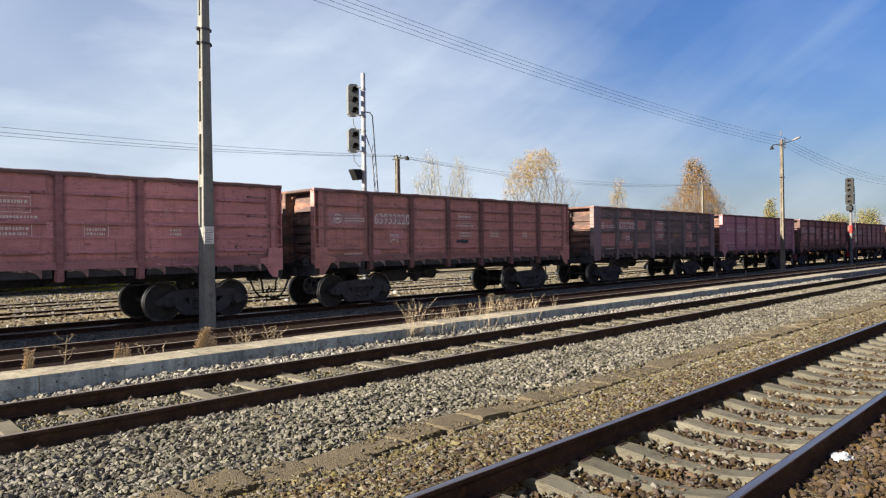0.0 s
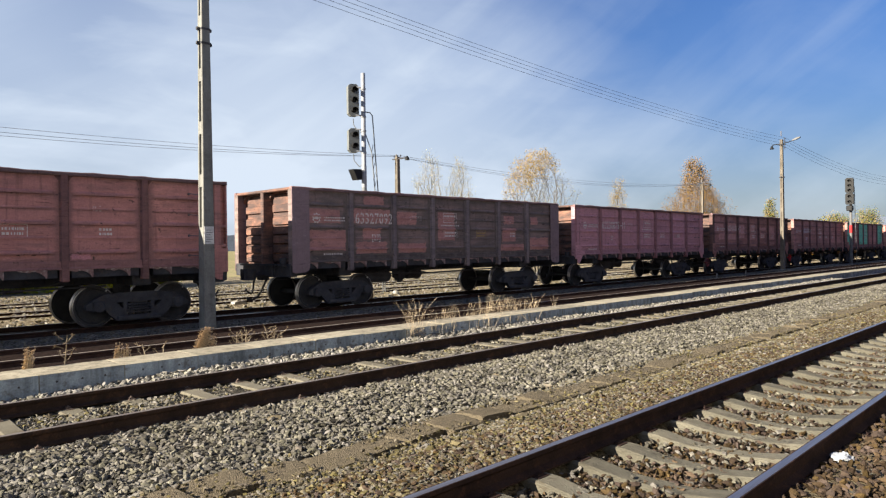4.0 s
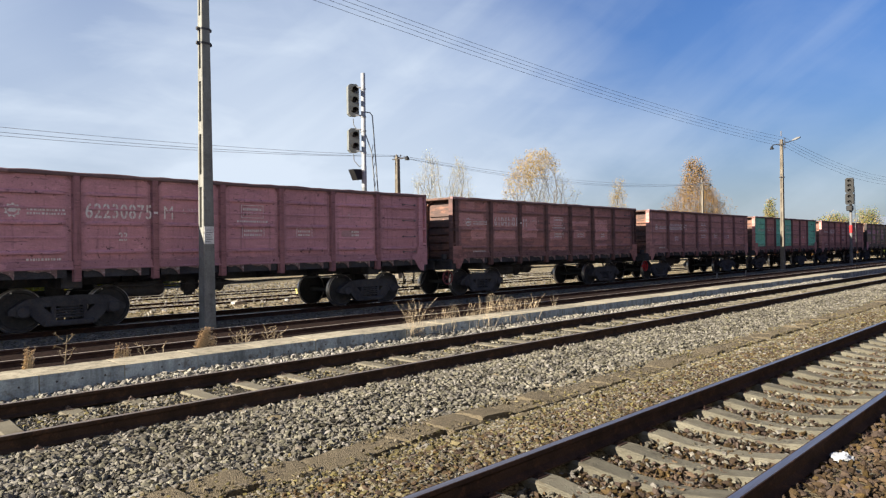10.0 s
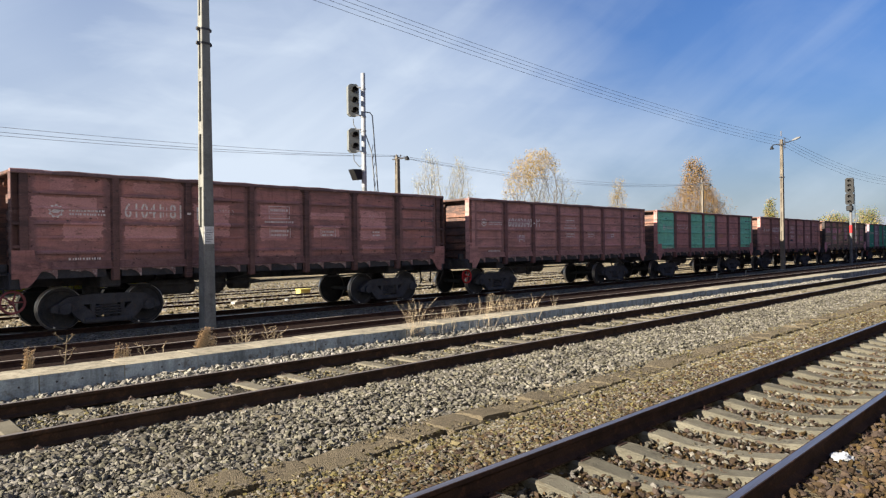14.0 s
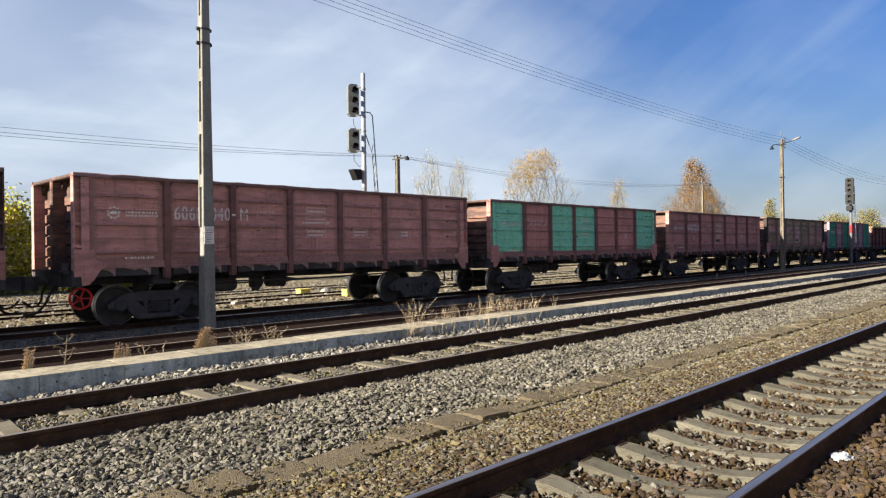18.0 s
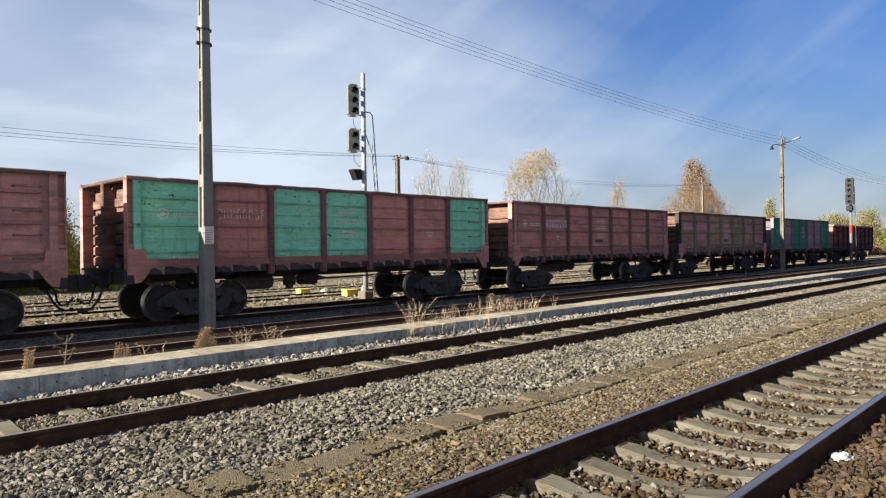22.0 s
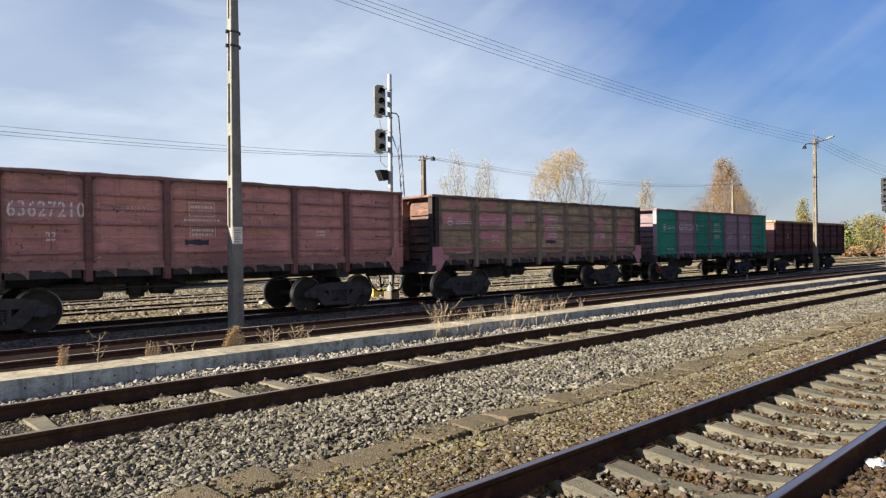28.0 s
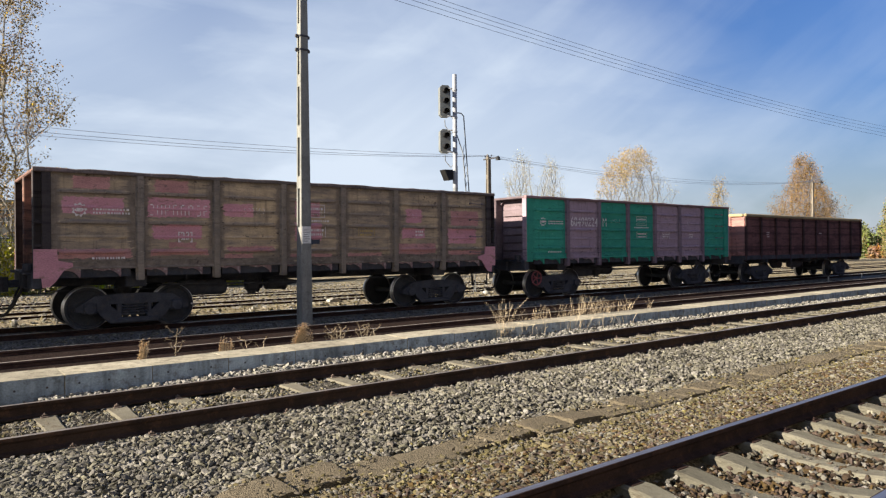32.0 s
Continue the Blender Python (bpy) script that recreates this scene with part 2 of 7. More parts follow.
RAIL_TOP_RUST = material("rail_tread_rusty", (0.5, 0.44, 0.39), (0.36, 0.31, 0.27), rough=0.38, metal=0.3, scale=2, fine=30, bump=0.05, depth=0.001, stretch=(0.1, 4, 1))
RAIL_TOP_DULL = material("dull_rail_tread", (0.34, 0.3, 0.27), (0.22, 0.19, 0.17), rough=0.4, metal=0.5, scale=2, fine=30, bump=0.05, depth=0.001, stretch=(0.1, 4, 1))
SLEEPER = material("concrete_sleeper", (0.165, 0.149, 0.112), (0.12, 0.107, 0.078), (0.095, 0.07, 0.046), rough=0.9, scale=3, fine=50, bump=0.5, depth=0.006, random_value=0.12)
SLEEPER_NEAR = material("mainline_concrete_sleeper", (0.145, 0.134, 0.102), (0.095, 0.087, 0.066), (0.05, 0.039, 0.028), rough=0.92, scale=3, fine=55, bump=1.0, depth=0.01, random_value=0.18, blotch_at=(0.55, 0.68), stretch=(2.2, 0.7, 2))
SLEEPER_WOOD = material("tarred_wood_sleeper", (0.07, 0.05, 0.035), (0.045, 0.032, 0.025), rough=0.9, scale=4, fine=40, bump=0.5, depth=0.01, stretch=(6, 0.6, 1), spec=0.05)
CONCRETE = material("cast_concrete", (0.4, 0.385, 0.345), (0.3, 0.29, 0.262), (0.19, 0.178, 0.16), rough=0.88, scale=2.2, fine=40, bump=0.5, depth=0.006, random_value=0.1, streak=0.6, blotch_at=(0.5, 0.66))
SLAB = gravel_sheet("pitted_slab", (0.17, 0.142, 0.1), (0.1, 0.082, 0.057), (0.125, 0.103, 0.07), 110, 0.01)
# wall colours carry the light: skylight blue in front, sunlit tan on top
WALL_SKY_BLUE = material("skylit_blue_wall_concrete", (0.36, 0.425, 0.475), (0.25, 0.298, 0.335), (0.13, 0.128, 0.12), rough=0.88, scale=2.2, fine=40, bump=0.5, depth=0.006, random_value=0.12, streak=1.0, blotch_at=(0.5, 0.66))
WALL_SUN_TAN = material("sunlit_tan_wall_top", (0.36, 0.325, 0.245), (0.27, 0.24, 0.18), (0.17, 0.15, 0.11), rough=0.92, scale=2.6, fine=45, bump=0.5, depth=0.006, random_value=0.14, blotch_at=(0.48, 0.64))
LAMP_GREY = material("dull_lamp_housing", (0.17, 0.17, 0.17), (0.13, 0.13, 0.13), rough=0.6, scale=5, fine=40, bump=0.05, depth=0.001)
WIRE_PALE = material("bright_aluminium_wire", (0.4, 0.4, 0.41), (0.32, 0.32, 0.33), rough=0.5, metal=0.5, scale=5, fine=40, bump=0)
WIRE_GREY = material("weathered_wire", (0.11, 0.11, 0.12), (0.08, 0.08, 0.09), rough=0.6, metal=0.4, scale=5, fine=40, bump=0)
POLE_CONCRETE = material("pole_concrete", (0.25, 0.25, 0.23), (0.195, 0.195, 0.18), (0.135, 0.132, 0.12), rough=0.88, scale=2, fine=40, bump=0.4, depth=0.004, streak=0.35)
POLE_BROWN = material("brownish_pole_concrete", (0.2, 0.175, 0.14), (0.15, 0.13, 0.105), (0.11, 0.095, 0.075), rough=0.88, scale=2, fine=40, bump=0.4, depth=0.004, streak=0.35)
STEEL_DARK = material("sooty_steel", (0.074, 0.075, 0.084), (0.046, 0.047, 0.054), (0.088, 0.075, 0.07), rough=0.85, scale=3, fine=50, bump=0.3, depth=0.004, spec=0.08)
WHEEL_STEEL = material("wheel_steel", (0.048, 0.05, 0.057), (0.031, 0.033, 0.038), (0.06, 0.052, 0.05), rough=0.75, scale=4, fine=50, bump=0.25, depth=0.003, spec=0.15)
TREAD = material("polished_tread", (0.5, 0.49, 0.48), (0.35, 0.33, 0.32), rough=0.32, metal=0.9, scale=6, fine=60, bump=0.05, depth=0.001)
RUBBER = material("hose_rubber", (0.025, 0.024, 0.024), (0.04, 0.036, 0.033), rough=0.7, scale=9, fine=60, bump=0.2, depth=0.002)
MAST_SILVER = material("silver_mast_paint", (0.31, 0.32, 0.34), (0.25, 0.26, 0.28), (0.19, 0.19, 0.2), rough=0.55, metal=0.1, scale=4, fine=40, bump=0.1, depth=0.002, blotch_at=(0.56, 0.7))
GALV = material("galvanised_steel", (0.17, 0.178, 0.185), (0.125, 0.13, 0.136), rough=0.65, metal=0.2, scale=5, fine=40, bump=0.1, depth=0.002)
SIGNAL_GREY = material("signal_grey_paint", (0.18, 0.19, 0.186), (0.13, 0.138, 0.135), rough=0.55, scale=5, fine=40, bump=0.1, depth=0.002)
BLACK = material("black_paint", (0.011, 0.011, 0.012), (0.016, 0.016, 0.016), rough=0.5, scale=5, fine=40, bump=0.1, depth=0.002)
BAG = material("thin_white_plastic", (0.5, 0.52, 0.55), (0.38, 0.4, 0.43), rough=0.4, scale=9, fine=40, bump=0.4, depth=0.01)
WHITE_PAINT = material("white_paint", (0.75, 0.74, 0.72), (0.6, 0.59, 0.57), rough=0.6, scale=5, fine=50, bump=0.1, depth=0.002)
RED_PAINT = material("red_paint", (0.5, 0.03, 0.035), (0.38, 0.03, 0.03), rough=0.6, scale=5, fine=50, bump=0.1, depth=0.002)
FADED_RED = material("faded_red_paint", (0.3, 0.09, 0.095), (0.2, 0.065, 0.07), rough=0.7, scale=5, fine=50, bump=0.1, depth=0.002)
YELLOW_PAINT = material("yellow_paint", (0.7, 0.6, 0.16), (0.6, 0.5, 0.14), (0.42, 0.34, 0.14), rough=0.65, scale=4, fine=40, bump=0.2, depth=0.003)
STENCIL = material("stencil_white", (0.8, 0.76, 0.73), (0.68, 0.62, 0.59), (0.46, 0.33, 0.31), rough=0.75, scale=9, fine=40, bump=0.1, depth=0.002)
STENCIL_OCHRE = material("stencil_ochre", (0.5, 0.36, 0.12), (0.36, 0.24, 0.1), rough=0.75, scale=7, fine=40, bump=0.1, depth=0.002)


# ---- mesh building ----
class Mesh:
    """Collects vertices and faces of one part."""

    def __init__(self):
        self.v, self.f, self.mi, self.cur = [], [], [], 0

    def add(self, vs, fs, flip=False):
        o = len(self.v)
        self.v += [tuple(p) for p in vs]
        for f in fs:
            self.f.append(tuple(o + i for i in (reversed(f) if flip else f)))
            self.mi.append(self.cur)
        return self

    def box(self, x0, x1, y0, y1, z0, z1, c=0.0):
        """A box; c is the width of the chamfer on all its edges."""
        if c <= 0:
            vs = [(x, y, z) for x in (x0, x1) for y in (y0, y1) for z in (z0, z1)]
            return self.add(vs, [(0, 1, 3, 2), (4, 6, 7, 5), (0, 4, 5, 1), (2, 3, 7, 6), (0, 2, 6, 4), (1, 5, 7, 3)])
        c = min(c, abs(x1 - x0) * 0.45, abs(y1 - y0) * 0.45, abs(z1 - z0) * 0.45)
        lo, hi = (x0, y0, z0), (x1, y1, z1)
        vs, at = [], {}
        for k in range(8):
            s = (k & 1, k >> 1 & 1, k >> 2 & 1)
            for ax in range(3):
                p = [(hi[i] - (0 if i == ax else c)) if s[i] else (lo[i] + (0 if i == ax else c)) for i in range(3)]
                at[k, ax] = len(vs)
                vs.append(p)
        fs = []
        for ax in range(3):
            a, b = 1 << (ax + 1) % 3, 1 << (ax + 2) % 3
            for side in (0, 1):
                base = side << ax
                q = [at[base, ax], at[base | a, ax], at[base | a | b, ax], at[base | b, ax]]
                fs.append(q if side else q[::-1])
            for sa in (0, a):
                for sb in (0, b):
                    k0, k1 = sa | sb, sa | sb | 1 << ax
                    u, w = (ax + 1) % 3, (ax + 2) % 3
                    q = [at[k0, u], at[k1, u], at[k1, w], at[k0, w]]
                    fs.append(q if bool(sa) == bool(sb) else q[::-1])
        for k in range(8):
            q = [at[k, 0], at[k, 1], at[k, 2]]
            fs.append(q if bin(k).count("1") % 2 else q[::-1])
        return self.add(vs, fs)

    def prism(self, poly, a0, a1, axis="y"):
        """A polygon in the plane across the axis, drawn out from a0 to a1."""
        put = {"y": lambda p, a: (p[0], a, p[1]), "x": lambda p, a: (a, p[0], p[1]), "z": lambda p, a: (p[0], p[1], a)}[axis]
        n = len(poly)
        vs = [put(p, a0) for p in poly] + [put(p, a1) for p in poly]
        fs = [tuple(range(n)), tuple(range(2 * n - 1, n - 1, -1))] + [(i, i + n, (i + 1) % n + n, (i + 1) % n) for i in range(n)]
        return self.add(vs, fs)

    def tube(self, pts, r, n=8, caps=True):
        """A round tube through the points; r is a radius or one for each point."""
        pts = [Vector(p) for p in pts]
        rs = r if isinstance(r, (list, tuple)) else [r] * len(pts)
        vs, side = [], None
        for i, p in enumerate(pts):
            d = (pts[min(i + 1, len(pts) - 1)] - pts[max(i - 1, 0)]).normalized()
            if side is None:
                side = d.orthogonal().normalized()
            side = (side - d * side.dot(d)).normalized()
            up = d.cross(side)
            for k in range(n):
                a = 2 * math.pi * k / n
                vs.append(p + (side * math.cos(a) + up * math.sin(a)) * rs[i])
        fs = [(i * n + k, i * n + (k + 1) % n, (i + 1) * n + (k + 1) % n, (i + 1) * n + k) for i in range(len(pts) - 1) for k in range(n)]
        if caps:
            fs += [tuple(range(n - 1, -1, -1)), tuple(range((len(pts) - 1) * n, len(pts) * n))]
        return self.add(vs, fs)

    def lathe(self, profile, n=24, axis="y", at=(0, 0, 0), caps=True):
        """Turns (radius, along) pairs round the axis."""
        vs = []
        for r, a in profile:
            for k in range(n):
                t = 2 * math.pi * k / n
                c, s = r * math.cos(t), r * math.sin(t)
                p = {"y": (c, a, s), "x": (a, c, s), "z": (c, s, a)}[axis]
                vs.append((p[0] + at[0], p[1] + at[1], p[2] + at[2]))
        m = len(profile)
        fs = [(i * n + k, i * n + (k + 1) % n, (i + 1) * n + (k + 1) % n, (i + 1) * n + k) for i in range(m - 1) for k in range(n)]
        if caps:
            fs += [tuple(range(n - 1, -1, -1)), tuple(range((m - 1) * n, m * n))]
        return self.add(vs, fs)

    def pressed(self, cols, rows, front, back, depth, put):
        """A pressed sheet in one piece: raised where a raised column meets a raised row. put(u, v, w) places a point."""
        nc, nr = len(cols), len(rows)
        vs = [put(u, v, front - depth * a * b) for v, b in rows for u, a in cols]
        vs += [put(u, v, back) for v, b in (rows[0], rows[-1]) for u in (cols[0][0], cols[-1][0])]
        fs = [(j * nc + i, j * nc + i + 1, (j + 1) * nc + i + 1, (j + 1) * nc + i) for j in range(nr - 1) for i in range(nc - 1)]
        a, b, c, d = nc * nr, nc * nr + 1, nc * nr + 2, nc * nr + 3
        fs += [tuple(range(nc - 1, -1, -1)) + (a, b), tuple(range((nr - 1) * nc, nr * nc)) + (d, c), (a, c, d, b),
               tuple(j * nc for j in range(nr)) + (c, a), tuple(j * nc + nc - 1 for j in range(nr - 1, -1, -1)) + (b, d)]
        return self.add(vs, fs)

    def done(self, name):
        me = bpy.data.meshes.new(name)
        me.from_pydata(self.v, [], self.f)
        bm = bmesh.new()
        bm.from_mesh(me)
        for f, i in zip(bm.faces, self.mi):
            f.material_index = i
        bmesh.ops.recalc_face_normals(bm, faces=bm.faces[:])
        bm.to_mesh(me)
        bm.free()
        return me


def smooth(me, angle=40):
    me.polygons.foreach_set("use_smooth", [True] * len(me.polygons))
    me.set_sharp_from_angle(angle=radians(angle))
    return me


def part(name, me, mats, parent=None, label="", at=(0, 0, 0), turn=None):
    """Links a mesh as one object under a thing or a part. Its materials sit on the object, so that meshes can be shared."""
    ob = new(name, me)
    mats = mats if isinstance(mats, (list, tuple)) else [mats]
    while len(me.materials) < len(mats):
        me.materials.append(mats[len(me.materials)])
    for slot, m in zip(ob.material_slots, mats):
        if slot.material is not m:
            slot.link = "OBJECT"
            slot.material = m
    if parent:
        ob.parent = parent
    ob.location = at
    if turn:
        ob.rotation_euler = turn
    if label:
        ob["label"] = label
    if name == "painted_marking":
        tagged(ob, kind="stuff")
    return ob


def thing(name, label, category, at=(0, 0, 0), group="", kind=""):
    ob = new(name)
    ob.empty_display_size = 0.2
    ob.location = at
    return tagged(ob, label, category, group, kind)


rng = np.random.default_rng(7)

# ---- ground and ballast beds ----
FAR = 2500.0
g = Mesh()
g.add([(-FAR, -FAR, -0.42), (FAR, -FAR, -0.42), (FAR, FAR, -0.42), (-FAR, FAR, -0.42)], [(0, 1, 2, 3)])
tagged(part("ground", g.done("ground"), FIELD), "dry grassy ground around the railway yard", "ground", kind="structure")


def bed(name, label, profile, mat, x0=-45.0, x1=420.0):
    """A bed of broken stone with the given cross profile (y, z), closed at the bottom."""
    m = Mesh()
    m.prism(list(profile) + [(profile[-1][0], -0.6), (profile[0][0], -0.6)], x0, x1, "x")
    return tagged(part(name, m.done(name), mat), label, "ballast", kind="structure")


bed("ballast_bed_1", "bed of yellowish brown broken stone under the track", [(-9, -0.25), (-1.2, -0.12), (0.2, -0.03), (1.5, 0.0), (1.66, -0.02), (1.75, -0.09), (3.1, -0.1), (3.22, -0.02), (3.35, 0.0), (4.1, -0.02), (4.62, -0.1), (4.64, -0.2)], BROWN_BALLAST)
bed("ballast_bed_2", "bed of clean grey broken stone beside the low wall, darkened as shade between stones", [(4.65, -0.2), (5.1, -0.13), (5.6, -0.1), (6.3, -0.085), (9.48, -0.075)], GAP_SHADE_BALLAST)
bed("ballast_bed_3", "dark brown bed behind the low wall", [(9.5, -0.15), (10.3, -0.13), (12.68, -0.1), (14.4, -0.09)], DARK_BALLAST)
bed("ballast_bed_5", "grey-brown stained bed beside the train", [(14.405, -0.09), (15.0, -0.125), (15.7, -0.17)], RUSTY_BALLAST)
bed("ballast_bed_4", "sooty grey bed under the train", [(15.72, -0.17), (16.2, -0.12), (19.2, -0.12), (19.98, -0.2)], SOOT_BALLAST)
bed("yard_ground", "pale yellowish gravel of the yard behind the train", [(20.0, -0.2), (20.5, -0.07), (28.0, -0.08), (36.0, -0.2), (48.0, -0.3)], YARD, x1=112.0)

# ---- tracks ----
RAIL_SEC = [(-0.036, 0), (-0.036, -0.03), (-0.022, -0.045), (-0.009, -0.055), (-0.008, -0.12), (-0.03, -0.135), (-0.07, -0.143), (-0.07, -0.155),
            (0.07, -0.155), (0.07, -0.143), (0.03, -0.135), (0.008, -0.12), (0.009, -0.055), (0.022, -0.045), (0.036, -0.03), (0.036, 0)]


def rail(x0, x1):
    """A rail with head, web and foot; the running surface is worn bright."""
    m = Mesh()
    m.prism(RAIL_SEC, x0, x1, "x")
    m.cur = 1
    m.add([(x0, -0.028, 0.0012), (x1, -0.028, 0.0012), (x1, 0.028, 0.0012), (x0, 0.028, 0.0012)], [(0, 1, 2, 3)])
    return smooth(m.done("rail"), 35)


def sleeper_mesh(bowed=True):
    """Prestressed concrete sleeper: high seats under the rails, low waist between."""
    m = Mesh()
    ys = [-1.25, -1.22, -0.95, -0.55, -0.25, 0.25, 0.55, 0.95, 1.22, 1.25]
    tops = [-0.04, 0, 0, 0, -0.045, -0.045, 0, 0, 0, -0.04] if bowed else [-0.01, 0, 0, 0, 0, 0, 0, 0, 0, -0.01]
    ws = [0.12, 0.125, 0.125, 0.12, 0.105, 0.105, 0.12, 0.125, 0.125, 0.12]
    vs = []
    for y, z, w in zip(ys, tops, ws):
        vs += [(-w, y, -0.2), (-w, y, z - 0.015), (-w + 0.02, y, z), (w - 0.02, y, z), (w, y, z - 0.015), (w, y, -0.2)]
    fs = [(i * 6 + k, i * 6 + (k + 1) % 6, (i + 1) * 6 + (k + 1) % 6, (i + 1) * 6 + k) for i in range(len(ys) - 1) for k in range(6)]
    fs += [(0, 1, 2, 3, 4, 5), tuple(range(len(vs) - 1, len(vs) - 7, -1))]
    m.add(vs, fs)
    return m.done("sleeper")


def clip_mesh():
    """Baseplate with a spring clip and a screw on either side of the rail."""
    m = Mesh()
    m.box(-0.075, 0.075, -0.17, 0.17, -0.004, 0.012, 0.004)
    for s in (-1, 1):
        m.box(-0.045, 0.045, s * 0.075, s * 0.125, 0.012, 0.035, 0.006)
        m.lathe([(0.012, 0.028), (0.022, 0.03), (0.022, 0.044), (0.012, 0.047), (0.01, 0.054), (0.003, 0.055)], 8, "z", (0, s * 0.1, 0))
    return m.done("rail_fastening")


def track(name, label, y_near, gauge, z, x0, x1, pitch, phase, sleeper_me, sleeper_mat, tread, sink=0.0, limit=110, rust=None, before=0):
    """Two rails on a row of sleepers; the fastenings are parts of the sleepers."""
    tr = thing(name, label, "railway track", kind="structure")
    for y in (y_near, y_near + gauge):
        part("rail", rail(x0, x1), [rust or RAIL_RUST, tread], tr, "rusty steel rail with a worn running surface", (0, y, z))
    clip = clip_mesh()
    i = 0
    while i < limit:
        x = phase + i * pitch
        s = part("sleeper", sleeper_me, sleeper_mat, tr, "", (x, y_near + gauge / 2 + rng.normal(0, 0.012), z - 0.158 - sink - abs(rng.normal(0, 0.004))), (0, 0, rng.normal(0, 0.012)))
        if before <= i < before + 34:
            for dy in (-gauge / 2, gauge / 2):
                part("rail_fastening", clip, FASTENING if rust else RAIL_RUST, s, "", (0, dy, 0.0)).scale = (0.55, 0.8, 0.8) if rust else (0.9, 0.8, 0.6)
        i += 1
    rest = Mesh()
    x = phase + i * pitch
    while x < min(x1, 200):
        rest.box(x - 0.11, x + 0.11, y_near + gauge / 2 - 1.25, y_near + gauge / 2 + 1.25, z - 0.3, z - 0.16 - sink)
        x += pitch
    if rest.v:
        tagged(part("far_sleepers", rest.done("far_sleepers"), sleeper_mat, tr), kind="stuff")
    return tr


SLEEPER_ME = sleeper_mesh()
SLEEPER_FLAT = sleeper_mesh(False)
track("railway_track_1", "polished main-line rails on pale concrete sleepers", 1.685, 1.505, 0.16, -40, 420, 0.578, -3.32 - 0.578 * 24, SLEEPER_ME, SLEEPER_NEAR, RAIL_TOP, 0.0, 140, None, 24)
track("railway_track_2", "rusty rails on half-buried concrete sleepers beside a low wall", 7.12, 1.505, 0.1, -40, 420, 0.705, -4.5 - 0.705 * 16, SLEEPER_FLAT, SLEEPER, RAIL_TOP_DULL, -0.006, 126, RAIL_WORN, 16)
track("railway_track_3", "dark rusty rails sunk in brown dirt", 12.75, 1.505, 0.0, -40, 420, 0.65, -3.0, SLEEPER_FLAT, SLEEPER_WOOD, RAIL_TOP_RUST, -0.004, 90, RAIL_BROWN)
track("railway_track_4", "rails under the goods train on tarred sleepers", 16.9, 1.59, 0.0, -130, 420, 0.6, -3.0, SLEEPER_FLAT, SLEEPER_WOOD, RAIL_TOP, -0.004, 90)
track("railway_track_5", "rusty siding rails in pale yard gravel", 21.45, 1.505, 0.0, -60, 420, 0.65, -3.0, SLEEPER_FLAT, SLEEPER_WOOD, RAIL_TOP_RUST, 0.0, 60)
track("railway_track_6", "rusty rails of the far siding in pale gravel", 25.6, 1.505, -0.02, -60, 420, 0.65, -3.0, SLEEPER_FLAT, SLEEPER_WOOD, RAIL_TOP_RUST, 0.0, 60)

# ---- low concrete wall, block by block ----
wall = thing("low_wall", "low wall of pale cast concrete blocks with dark joints", "wall", kind="structure")
block_mes = []
for k in range(4):
    m = Mesh()
    m.box(0.003, 1.028, 0.0, 0.7, -0.5, 0.22, 0.003)
    m.cur = 1
    for hx in (0.12 + 0.04 * k, 0.5, 0.84 - 0.03 * k):
        m.lathe([(0.014, -0.0015), (0.014, 0.004)], 8, "y", (hx, -0.0015, 0.09 + 0.012 * k))
    block_me = m.done("wall_block")
    # upward and end faces take the sunlit tan, the front keeps skylight blue
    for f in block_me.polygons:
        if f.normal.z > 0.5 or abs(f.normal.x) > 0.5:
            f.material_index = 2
    block_mes.append(block_me)
for i in range(120):
    part("wall_block", block_mes[i % 4], [WALL_SKY_BLUE, STEEL_DARK, WALL_SUN_TAN], wall, "", (2.51 + (i - 6) * 1.031, 9.5 + rng.normal(0, 0.006), rng.normal(0.0, 0.004)), (rng.normal(0, 0.005), 0, rng.normal(0, 0.003)))
m = Mesh()
m.box(2.51 + 114 * 1.031, 400, 9.5, 10.2, -0.5, 0.22, 0.012)
part("wall_run", m.done("wall_run"), WALL_SKY_BLUE, wall)

# ---- row of old cover slabs between the tracks ----
slabs = thing("slab_path", "row of uneven mossy concrete cover slabs in the gravel", "path", kind="structure")
slab_mes = []
for k in range(5):
    m = Mesh()
    r = random.Random(60 + k)
    nx, ny = 8, 7
    grid = []
    for j in range(ny):
        for i in range(nx):
            x, y = -0.245 + 0.49 * i / (nx - 1), -0.22 + 0.44 * j / (ny - 1)
            edge = i in (0, nx - 1) or j in (0, ny - 1)
            corner = i in (0, nx - 1) and j in (0, ny - 1)
            grid.append((x * (1 - (r.uniform(0, 0.05) if edge else 0)), y * (1 - (r.uniform(0, 0.09) if edge else 0)), r.uniform(-0.004, 0.003) - (r.uniform(0.002, 0.012) if edge else 0) - (r.uniform(0, 0.025) if corner else 0)))
    n = len(grid)
    low = [(x, y, -0.1) for x, y, z in grid]
    rim_ids = [i for i in range(nx)] + [j * nx + nx - 1 for j in range(1, ny)] + [(ny - 1) * nx + i for i in range(nx - 2, -1, -1)] + [j * nx for j in range(ny - 2, 0, -1)]
    fs = [(j * nx + i, j * nx + i + 1, (j + 1) * nx + i + 1, (j + 1) * nx + i) for j in range(ny - 1) for i in range(nx - 1)]
    fs += [(a, n + a, n + b, b) for a, b in zip(rim_ids, rim_ids[1:] + rim_ids[:1])] + [tuple(n + a for a in rim_ids)]
    m.add(grid + low, fs)
    slab_mes.append(smooth(m.done("cover_slab"), 22))
